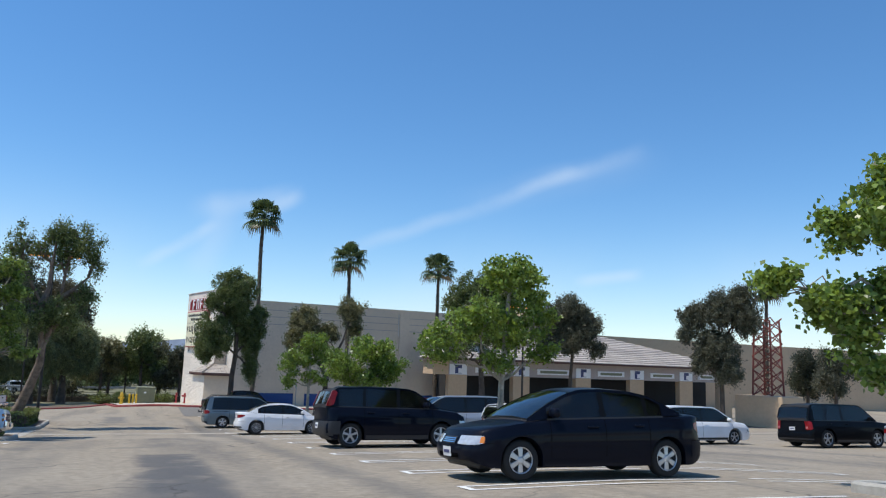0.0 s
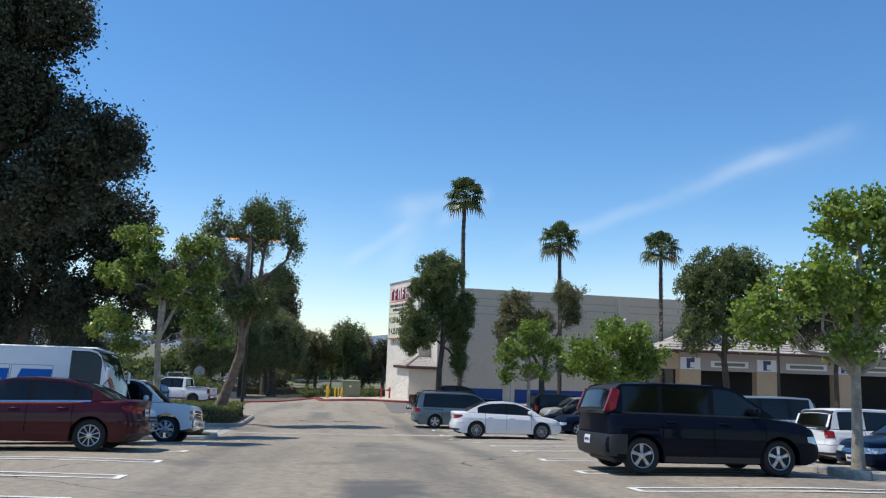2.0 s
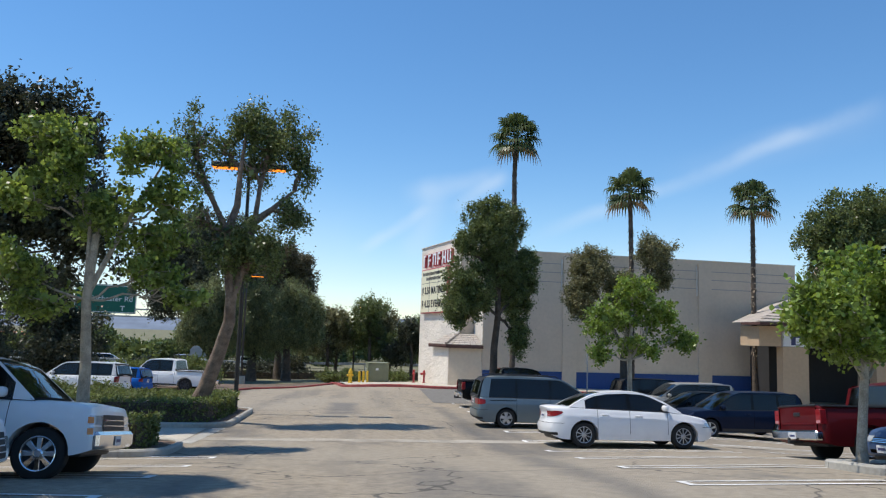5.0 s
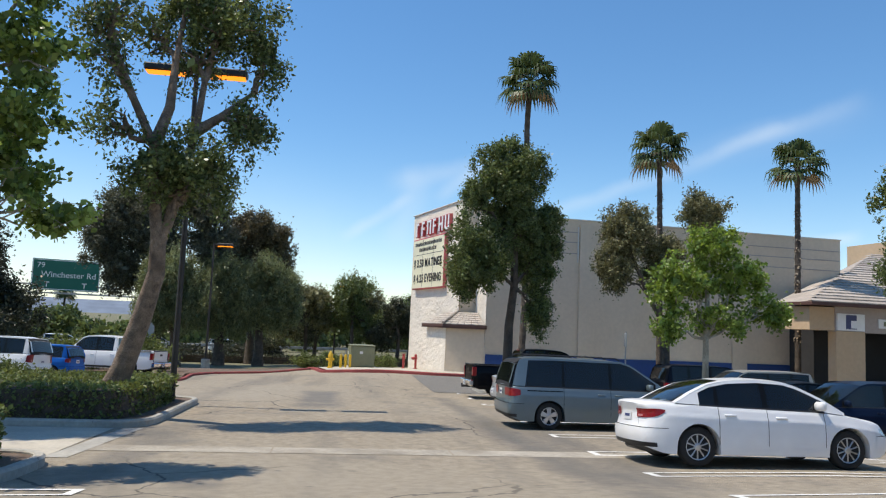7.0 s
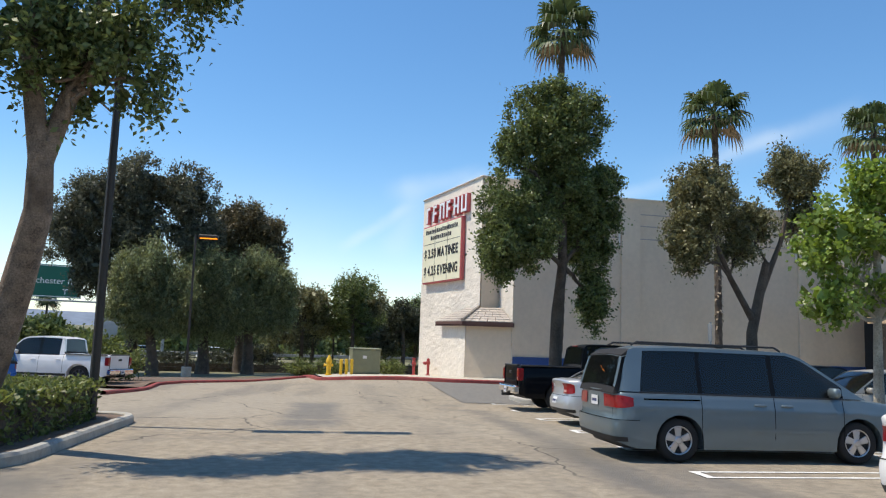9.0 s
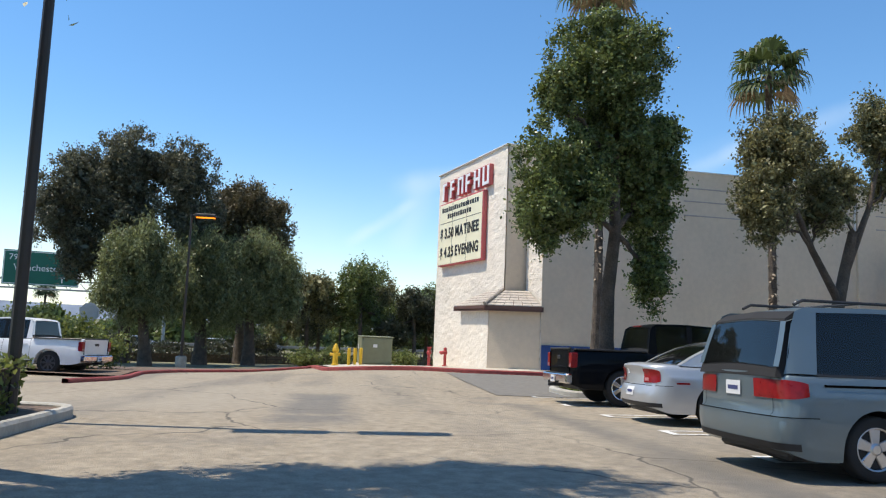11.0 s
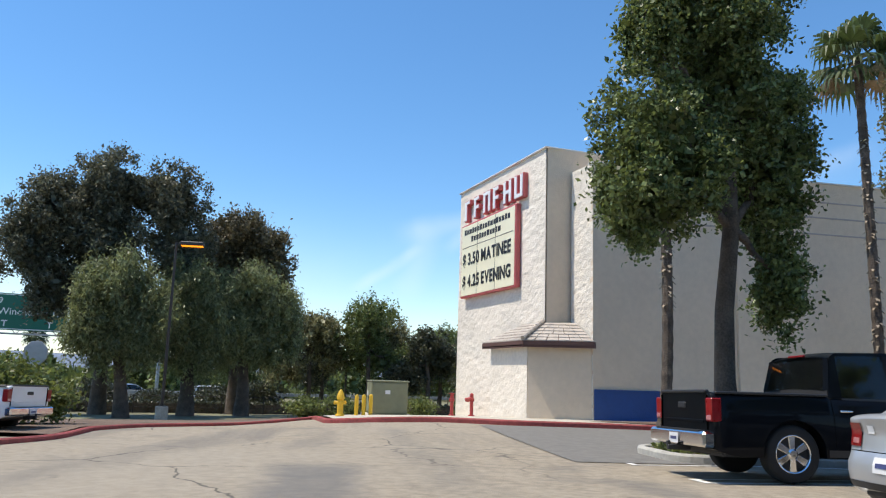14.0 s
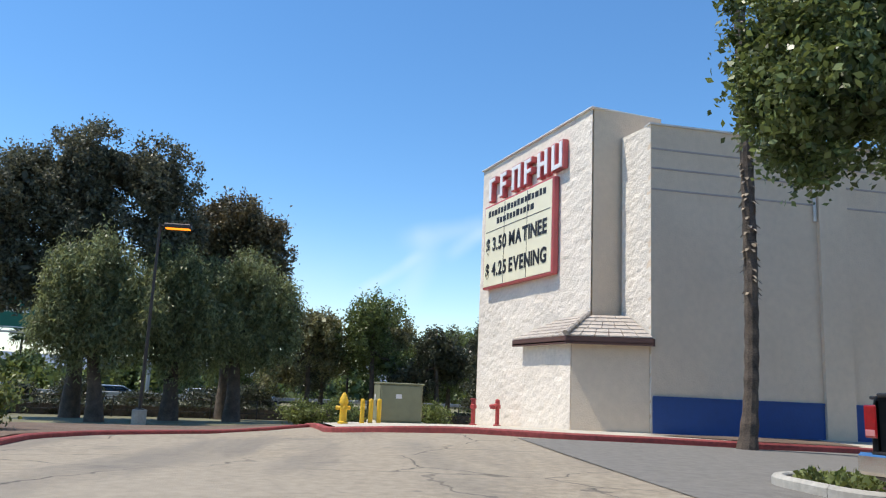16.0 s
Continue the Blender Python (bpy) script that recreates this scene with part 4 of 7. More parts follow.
        both("side_moulding", sh.patch(sh.rear_axle + s["wheel"] * 1.3, sh.front_axle - s["wheel"] * 1.3, z - 0.03, z + 0.03, 0.012, ny=6, nz=1), s.get("moulding_mat", TRIM), c)
    if s.get("sliding_rail"):
        both("sliding_rail", sh.patch(-hl + 0.5, edges[0][1], 0.93, 0.955, 0.008, ny=10, nz=1), GAP, c)
    if s.get("fuel_door", True):
        g = sh.patch(sh.rear_axle + 0.08, sh.rear_axle + 0.24, sh.top(sh.rear_axle) - 0.24, sh.top(sh.rear_axle) - 0.1, 0.004, ny=3, nz=3)
        part("fuel_door", g, colour, c, smooth=True)
    # lamps
    for f0, depth, z0, z1, taper, lift in s["head"]:
        for g in (sh.wrap(1, f0, 1.0, depth, z0, z1, taper, 0.01, lift=lift),):
            for m in (g, mirrored(g)):
                lamp = part("headlight", m, LENS, c, smooth=True)
        if s.get("amber"):
            both("turn_light", sh.patch(hl - depth - 0.02, hl - depth + 0.07, z0 + 0.02 + lift, z1 - 0.02 + lift, 0.012, ny=3, nz=3), AMBER, c)
    for f0, depth, z0, z1, taper, lift in s["tail"]:
        g = sh.wrap(-1, f0, 1.0, depth, z0, z1, taper, 0.012, lift=lift)
        h = z1 - z0
        r = sh.wrap(-1, f0 + (1 - f0) * 0.15, f0 + (1 - f0) * 0.75, 0.0, z0 + h * 0.12, z0 + h * 0.36, 0.0, 0.016, lift=lift)
        for m, q in ((g, r), (mirrored(g), mirrored(r))):
            lamp = part("tail_light", m, TAIL, c, smooth=True)
            part("reversing_light", q, LENS_PALE if s.get("clear_tail", True) else TAIL, lamp, smooth=True)
    tw = sh.plan(hl) * 0.92
    zc = s.get("clear", 0.2)
    # front
    g0, g1 = s.get("grille", (0.5, 0.68))
    gf = s.get("grille_w", 0.6)
    g = sh.wrap(1, 0.0, gf, 0.0, g0, g1, 0.0, 0.012)
    grille = part("grille", join(g, mirrored(g)), TRIM, c, smooth=True)
    for k in range(1, 4):
        z = g0 + (g1 - g0) * k / 4
        g = sh.wrap(1, 0.0, gf * 0.95, 0.0, z - 0.008, z + 0.008, 0.0, 0.02, nz=1)
        part("grille_bar", join(g, mirrored(g)), s.get("bar_mat", CHROME), grille)
    reach = s.get("bumper_depth", 0.42)
    low, high = s.get("front_bump", (zc + 0.12, zc + 0.36))
    if s.get("step_bumper"):
        part("front_bumper", box(-hw + 0.03, hw - 0.03, hl - 0.12, hl + 0.06, zc + 0.1, zc + 0.36, 0.05), s.get("bumper_mat", colour), c)
        b = part("rear_bumper", box(-hw + 0.03, hw - 0.03, -hl - 0.14, -hl + 0.05, zc + 0.12, zc + 0.34, 0.035), s.get("bumper_mat", colour), c)
        part("step_pad", box(-hw + 0.25, hw - 0.25, -hl - 0.12, -hl - 0.0, zc + 0.335, zc + 0.352), TRIM, b)
        part("tow_hitch", join(box(-0.04, 0.04, -hl - 0.26, -hl + 0.1, zc + 0.03, zc + 0.11, 0.01), box(-0.03, 0.03, -hl - 0.27, -hl - 0.21, zc + 0.11, zc + 0.17, 0.015)), TRIM, c)
        for x in (-hw + 0.2, hw - 0.2):
            part("tailgate_gap", box(x - 0.006, x + 0.006, -hl - 0.004, -hl + 0.02, zc + 0.36, sh.top(-hl) - 0.03), GAP, c)
        zt = sh.top(-hl)
        part("tailgate_cap", box(-hw + 0.22, hw - 0.22, -hl - 0.01, -hl + 0.06, zt + 0.005, zt + 0.05, 0.012), TRIM, c)
        for sx in (-1, 1):
            part("bed_rail_cap", box(sx * (hw - 0.06) - 0.06, sx * (hw - 0.06) + 0.03, s["bed"][0], s["bed"][1], zt - 0.01, zt + 0.028, 0.01), TRIM, c)
        part("tailgate_handle", box(-0.13, 0.13, -hl - 0.02, -hl + 0.01, zt - 0.22, zt - 0.13, 0.012), TRIM, c)
        part("tailgate_crease", box(-hw + 0.3, hw - 0.3, -hl - 0.006, -hl + 0.01, zc + 0.46, zc + 0.5, 0.004), colour, c)
    else:
        part("front_bumper", sh.belt_round(1, reach, low, high, 0.006), s.get("bumper_mat", colour), c, smooth=True)
        g = sh.wrap(1, 0.0, 0.62, 0.0, zc + 0.13, zc + 0.2, 0.0, 0.014, nz=2)
        part("air_intake", join(g, mirrored(g)), GAP, c)
        part("bumper_gap", sh.belt_round(1, reach, high, high + 0.008, 0.009, 1), GAP, c)
        low, high = s.get("rear_bump", (zc + 0.14, 0.6))
        part("rear_bumper", sh.belt_round(-1, reach, low, high, 0.006), s.get("rear_bumper_mat", s.get("bumper_mat", colour)), c, smooth=True)
        part("bumper_gap", sh.belt_round(-1, reach, high, high + 0.008, 0.009, 1), GAP, c)
        part("valance", sh.belt_round(-1, 0.2, zc + 0.1, zc + 0.17, 0.009, 2), TRIM if s.get("valance", True) else colour, c, smooth=True)
        lid = s.get("lid", 0.68)
        both("boot_gap", sh.wrap(-1, lid, lid + 0.008, 0.0, high, sh.top(-hl) - 0.01, 0.0, 0.006, nz=8), GAP, c)
    if s.get("end_tail"):
        wd, z0, z1 = s["end_tail"]
        for sx in (-1, 1):
            x0, x1 = sorted((sx * (hw - wd), sx * (hw - 0.015)))
            lamp = part("tail_light", box(x0, x1, -hl - 0.015, -hl + 0.14, z0, z1, 0.012), TAIL, c)
            part("reversing_light", box(x0 + 0.02, x1 - 0.02, -hl - 0.02, -hl, z0 + 0.02, z0 + (z1 - z0) * 0.25, 0.004), LENS_PALE, lamp)
    zp = s.get("plate", 0.66)
    f = 0.155 / sh.side(-hl, zp)
    back = -0.145 if s.get("step_bumper") else 0.0
    g = moved(sh.wrap(-1, 0.0, f, 0.0, zp, zp + 0.15, 0.0, 0.014, nz=2), Matrix.Translation((0, back, 0)))
    pl = part("number_plate", join(g, mirrored(g)), PLATE, c)
    g = moved(sh.wrap(-1, 0.0, f * 0.7, 0.0, zp + 0.05, zp + 0.095, 0.0, 0.017, nz=1), Matrix.Translation((0, back, 0)))
    part("plate_bar", join(g, mirrored(g)), INK, pl)
    zf = zc + 0.14
    f = 0.155 / sh.side(hl, zf)
    ahead = 0.06 if s.get("step_bumper") else 0.0
    g = moved(sh.wrap(1, 0.0, f, 0.0, zf, zf + 0.15, 0.0, 0.018, nz=2), Matrix.Translation((0, ahead, 0)))
    pl = part("number_plate", join(g, mirrored(g)), PLATE, c)
    g = moved(sh.wrap(1, 0.0, f * 0.75, 0.0, zf + 0.05, zf + 0.1, 0.0, 0.022, nz=1), Matrix.Translation((0, ahead, 0)))
    part("plate_bar", join(g, mirrored(g)), INK, pl)
    if s.get("roof_rack"):
        for x in (-0.52, 0.52):
            part("roof_rail_bar", tube([(x, roof_r + 0.25, H + 0.03), (x, roof_r + 0.35, H + 0.08), (x, roof_f - 0.25, H + 0.06), (x, roof_f - 0.15, H + 0.0)], 0.018, 6), TRIM, c)
        for k in (0.35, 0.75):
            y = roof_r + (roof_f - roof_r) * k
            part("rack_crossbar", tube([(-0.52, y, H + 0.075), (0.52, y, H + 0.075)], 0.015, 6), TRIM, c)
    r, tw_ = s["wheel"], s.get("tyre_w", 0.21)
    for x, sd in ((hw - tw_ / 2 - 0.055, 1), (-hw + tw_ / 2 + 0.055, -1)):
        for y in (sh.rear_axle, sh.front_axle):
            wheel(c, x, y, r, tw_, s.get("rim", FIVE), sd)
    return c, sh


def sedan(L=4.5, W=1.72, H=1.43, base=2.62, rear=0.98, r=0.31, **more):
    h = L / 2
    s = dict(length=L, width=W, height=H, base=base, rear_over=rear, wheel=r, clear=0.2,
             round=0.85, tip=0.7, tyre_w=0.2,
             tail_dip=[(0.2, 0.1), (0.36, 0.02), (0.5, 0.0), (0.6, 0.02), (0.64, 0.06), (0.85, 0.08), (1.0, 0.03)], nose_dip=[(0.2, 0.1), (0.35, 0.01), (0.48, 0.0), (0.56, 0.03), (0.72, 0.13)], end_bow=0.14,
             deck=[(-h, 0.95), (-h + 0.04, 0.985), (-h + 0.14, 1.0), (-h + 0.3, 1.01), (-h + 0.75, 0.99), (0, 0.95), (h - 1.45, 0.93), (h - 0.9, 0.87), (h - 0.4, 0.79), (h - 0.1, 0.74), (h - 0.02, 0.71), (h, 0.68)],
             cabin=[(-h + 0.55, 1.0), (-h + 0.85, 1.17), (-h + 1.2, 1.33), (-h + 1.55, H - 0.03), (-h + 2.1, H), (-h + 2.55, H - 0.02), (-h + 2.8, H - 0.09), (-h + 3.2, 1.16), (-h + 3.58, 0.93)],
             roof=(-h + 1.45, -h + 2.72), windows=[(-h + 0.98, -h + 1.28), (-h + 1.33, -h + 2.12), (-h + 2.2, -h + 3.22)], seams=[-h + 1.3, -h + 2.16, -h + 3.18], handles=[-h + 1.5, -h + 2.4], mirror=-h + 3.12,
             head=[(0.58, 0.3, 0.545, 0.665, 0.45, 0.04)], tail=[(0.62, 0.3, 0.72, 0.9, 0.5, 0.03)], plate=0.68, grille=(0.52, 0.64))
    s.update(more)
    return s


def suv(L=4.7, W=1.85, H=1.75, base=2.75, rear=0.98, r=0.36, belt=1.1, hood=1.05, nose=0.85, hood_len=1.15, rake=0.55, **more):
    h = L / 2
    s = dict(length=L, width=W, height=H, base=base, rear_over=rear, wheel=r, clear=0.24, roof_w=0.8, round=0.34, tip=0.86, rear_inset=0.06, end_bow=0.07, lid=0.8,
             tail_dip=[(0.2, 0.1), (0.36, 0.02), (0.5, 0.0), (0.62, 0.01), (0.66, 0.05), (1.2, 0.05)], nose_dip=[(0.2, 0.1), (0.35, 0.01), (0.5, 0.0), (0.6, 0.03), (0.95, 0.09)],
             deck=[(-h, belt - 0.02), (-h + 0.08, belt), (h - hood_len - 0.05, belt - 0.04), (h - hood_len + 0.2, hood), (h - 0.35, hood - 0.06), (h - 0.06, nose), (h, nose - 0.12)],
             cabin=[(-h + 0.05, belt), (-h + 0.22, H - 0.1), (-h + 0.34, H - 0.02), (-h + 1.2, H), (h - hood_len - rake - 0.4, H - 0.02), (h - hood_len - rake - 0.15, H - 0.1), (h - hood_len + 0.12, belt - 0.05)],
             roof=(-h + 0.2, h - hood_len - rake - 0.2), windows=[(-h + 0.35, -h + 1.05), (-h + 1.12, -h + 2.0), (-h + 2.08, h - hood_len - 0.2)], seams=[-h + 1.08, -h + 2.04, h - hood_len - 0.12],
             handles=[-h + 1.25, -h + 2.25], mirror=h - hood_len - 0.32, head=[(0.62, 0.3, nose - 0.26, nose - 0.12, 0.4, 0.03)], tail=[(0.82, 0.14, 0.78, belt - 0.03, 0.2, 0.0)], plate=0.74, tyre_w=0.23)
    s.update(more)
    return s


def pickup(L=5.7, W=1.98, H=1.9, base=3.55, rear=1.2, r=0.4, bed=1.72, **more):
    h = L / 2
    c0 = -h + bed + 0.1
    s = dict(length=L, width=W, height=H, base=base, rear_over=rear, wheel=r, clear=0.36, roof_w=0.78, round=0.22, tip=0.92, bow=0.03,
             deck=[(-h, 1.24), (c0 - 0.02, 1.24), (c0, 1.2), (h - 1.55, 1.18), (h - 1.3, 1.16), (h - 0.35, 1.1), (h - 0.05, 1.0), (h, 0.85)],
             bed=(-h + 0.07, c0 - 0.05, 0.75),
             cabin=[(c0 + 0.0, 1.2), (c0 + 0.1, H - 0.1), (c0 + 0.22, H - 0.02), (c0 + 1.0, H), (c0 + 1.6, H - 0.03), (c0 + 1.85, H - 0.12), (c0 + 2.45, 1.18)],
             roof=(c0 + 0.1, c0 + 1.75), windows=[(c0 + 0.2, c0 + 0.98), (c0 + 1.08, c0 + 2.15)], seams=[c0 + 0.02, c0 + 1.03, c0 + 2.12], handles=[c0 + 0.22, c0 + 1.25], mirror=c0 + 2.0,
             head=[(0.68, 0.18, 0.66, 0.84, 0.1, 0.0)], tail=[], end_tail=(0.2, 0.84, 1.17), step_bumper=True, plate=0.5, end_bow=0.03, crease=0.006, tail_dip=[(0.2, 0.0), (1.3, 0.0)], nose_dip=[(0.3, 0.02), (0.6, 0.0), (1.0, 0.04)], grille=(0.64, 0.83), grille_w=0.66, tyre_w=0.27, bumper_mat=CHROME, handle_drop=0.17, dark_pillars=True)
    s.update(more)
    return s


def parked(x, y, back=0.0, out=False, size=0.91):
    """The pose of a car whose middle stands at (x, y); out: it faces the other way. The car leans with the slope."""
    yaw = math.degrees(math.atan2(-V.x, V.y)) + back + (180 if out else 0)
    slope = math.degrees(math.atan2(ground_z(x + 1) - ground_z(x - 1), 2.0))
    lean = -slope if not out else slope
    return pose(x, y, ground_z(x, y), 0, lean, yaw) @ Matrix.Scale(size, 4)


NAVY = paint("black_navy_paint", (0.004, 0.006, 0.013))
BLACKCAR = paint("black_paint", (0.004, 0.005, 0.007))
WHITECAR = paint("white_paint", (0.8, 0.8, 0.8), 0.0, 0.5)
SILVER = paint("silver_paint", (0.5, 0.51, 0.52), 0.55, 0.5)
TEAL = paint("grey_green_paint", (0.155, 0.2, 0.222), 0.5, 0.5)
MAROON = paint("dark_red_paint", (0.052, 0.004, 0.008), 0.4, 0.5)
REDTRUCK = paint("red_paint", (0.095, 0.008, 0.01))
BLUECAR = paint("dark_blue_paint", (0.007, 0.014, 0.036), 0.3)
BRIGHTBLUE = paint("bright_blue_paint", (0.01, 0.11, 0.42), 0.2)
GREYBLUE = paint("slate_blue_paint", (0.06, 0.1, 0.19), 0.3)
BEIGE = paint("champagne_paint", (0.38, 0.36, 0.32), 0.4)

car("black_sedan", "older black four-door sedan parked nose to the lane", sedan(4.6, 1.73, 1.43, 2.76, 0.93, 0.31, rim=SIX_DISH, moulding=0.56, moulding_mat=NAVY, grille=(0.54, 0.65), grille_w=0.4, dark_sill=False, head=[(0.55, 0.2, 0.54, 0.675, 0.2, 0.01)], amber=True, mirror_mat=NAVY, valance=False), NAVY, parked(-3.36, 14.95, out=True, size=1.0))
car("box_hatchback", "black boxy hatchback with tall red tail lamps", suv(4.14, 1.8, 1.57, 2.57, 0.72, 0.32, 1.05, 0.98, 0.82, 1.0, 0.42, clear=0.2, roof_w=0.84, tail=[(0.9, 0.13, 1.07, 1.47, 0.25, 0.0)], rear_bumper_mat=TRIM, rear_bump=(0.34, 0.68), plate=0.48, rim=FIVE, grille=(0.6, 0.68), grille_w=0.5, rear_inset=0.13, clear_tail=False), NAVY, parked(-12.38, 16.94, size=1.0))
car("white_sedan", "clean white four-door sedan with dark alloy wheels", sedan(4.55, 1.75, 1.43, 2.67, 0.95, 0.32, rim=(10, RIM, TRIM, DARK_RIM, 0.6), dark_sill=False, tail=[(0.6, 0.36, 0.76, 0.9, 0.75, 0.05)], plate=0.7), WHITECAR, parked(-28.46, 21.0, size=0.97))
car("grey_minivan", "grey-green minivan with roof rails and tinted glass", suv(5.11, 1.92, 1.74, 3.0, 1.08, 0.33, 1.04, 0.98, 0.8, 1.0, 0.75, clear=0.2, roof_w=0.77, windows=[(-2.12, -1.14), (-1.1, 0.07), (0.12, 1.3)], seams=[-1.12, 0.09, 1.26], handles=[0.3, -0.15], mirror=1.1, tail=[(0.5, 0.3, 0.8, 0.99, 0.35, 0.0)], rear_bump=(0.34, 0.62), plate=0.8, rear_inset=0.07, rear_slant=0.1, roof_rack=True, rim=FIVE_WIDE, moulding=0.5, moulding_mat=TEAL, dark_sill=False, sliding_rail=True, clear_tail=False, tumble=0.05, lid=0.86), TEAL, parked(-33.9, 21.46))
malibu, shell = car("silver_sedan", "silver sedan with chrome wheels and a boot-lid sticker", sedan(4.87, 1.79, 1.46, 2.75, 1.22, 0.34, rim=SIX_CHROME, chrome=True, dark_sill=False, tail=[(0.68, 0.14, 0.71, 0.94, 0.3, 0.0)], plate=0.47, rear_bump=(0.34, 0.66)), SILVER, parked(-38.4, 23.3))
part("sticker", shell.wrap(-1, -0.5, -0.32, 0.0, 0.84, 0.92, 0.0, 0.008), WHITE, malibu, "white boot-lid sticker")
both("side_marker", shell.patch(-1.95, -1.72, 0.7, 0.73, 0.008, ny=2, nz=1), TAIL, malibu)
truck, shell = car("black_pickup", "black crew-cab pickup truck with chrome rear bumper", pickup(5.7, 2.0, 1.9, 3.55, 1.22, 0.41, rim=SIX_CHROME, handle_mat=CHROME), BLACKCAR, parked(-42.24, 24.62), category="pickup truck")
part("brake_light", box(-0.2, 0.2, -0.96, -0.9, 1.84, 1.875, 0.01), TAIL, truck)
car("red_sedan", "dark red four-door sedan parked tail to the lane", sedan(4.55, 1.75, 1.43, 2.67, 0.95, 0.32, rim=(10, RIM, TRIM, DARK_RIM, 0.6), chrome=True, dark_sill=False, tail=[(0.6, 0.36, 0.76, 0.9, 0.75, 0.05)], plate=0.7), MAROON, parked(-18.6, 5.25, out=True, size=1.0))


# ---- trees ----
def leaf_cloud(points, size, aspect, rng, droop=0.0):
    """One mesh of many small bent leaves at the points; size is one length or one for each."""
    n = len(points)
    d = rng.normal(size=(n, 3))
    d[:, 2] = d[:, 2] * (1 - droop) - droop * 1.6
    d /= np.linalg.norm(d, axis=1)[:, None] + 1e-9
    o = np.cross(d, rng.normal(size=(n, 3)))
    o /= np.linalg.norm(o, axis=1)[:, None] + 1e-9
    up = np.cross(d, o)
    s = (size * (0.6 + 0.8 * rng.random(n)))[:, None]
    tip, base = points + d * s, points - d * s * 0.15
    mid = points + d * s * 0.42 + up * s * 0.12
    a, b = mid + o * s * aspect, mid - o * s * aspect
    return np.stack([base, a, tip, b], 1).reshape(-1, 3)


def leaves_object(name, v, mat, parent, label=""):
    me = bpy.data.meshes.new(name)
    n = len(v) // 4
    me.vertices.add(len(v))
    me.vertices.foreach_set("co", v.astype(np.float32).ravel())
    me.loops.add(4 * n)
    me.polygons.add(n)
    me.polygons.foreach_set("loop_start", np.arange(0, 4 * n, 4, dtype=np.int32))
    me.loops.foreach_set("vertex_index", np.arange(4 * n, dtype=np.int32))
    me.update(calc_edges=True)
    me.materials.append(mat)
    ob = new(name, me)
    ob.parent = parent
    return tagged(ob, label) if label else ob


def crown_points(clumps, rng, tuft=0.3, cover=1.0, hang=0.0, core=0.08):
    """Leaf places and their relative size: every clump is an uneven ellipsoid of leafy tufts of the given radius round a dense, shady core."""
    out, rel = [], []
    for cx, cy, cz, rx, ry, rz, n in clumps:
        area = 4 * math.pi * (rx * ry + ry * rz + rx * rz) / 3
        k = max(9, int(1.0 * cover * area / (math.pi * tuft * tuft)))
        c = rng.normal(size=(k, 3))
        c /= np.linalg.norm(c, axis=1)[:, None]
        lobe = rng.normal(size=(5, 3))
        lobe /= np.linalg.norm(lobe, axis=1)[:, None]
        swell = 0.84 + 0.3 * np.max(np.clip(c @ lobe.T, 0, 1) ** 4, axis=1)
        c *= (swell * (1.0 - 0.55 * rng.random(k) ** 1.6))[:, None]
        centre = c * (rx, ry, rz)
        r = tuft * (0.55 + 0.75 * rng.random(k))
        w = r ** 2
        pick = rng.choice(k, n, p=w / w.sum())
        g = rng.normal(size=(n, 3)) * (0.52 * r[pick] * np.where(rng.random(n) < 0.2, 1.35, 0.9))[:, None]
        g[:, 2] = g[:, 2] * (0.8 + hang) - hang * r[pick] * rng.random(n) * 1.6
        out.append(centre[pick] + g + (cx, cy, cz))
        rel.append(np.ones(n))
        m = int(n * core)
        q = rng.normal(size=(m, 3))
        q *= (0.62 * rng.random(m) ** 0.4 / np.linalg.norm(q, axis=1))[:, None]
        out.append(q * (rx, ry, rz) + (cx, cy, cz))
        rel.append(np.full(m, 2.4))
    return np.concatenate(out), np.concatenate(rel)


def limb(rng, a, b, r0, r1, n=6, wander=0.06):
    a, b = Vector(a), Vector(b)
    length = (b - a).length
    pts = []
    for i in range(n + 1):
        t = i / n
        p = a.lerp(b, t)
        if 0 < i < n:
            p += Vector(rng.normal(size=3)) * wander * length * math.sin(math.pi * t)
        pts.append(p)
    return tube(pts, [r0 + (r1 - r0) * i / n for i in range(n + 1)], 8)


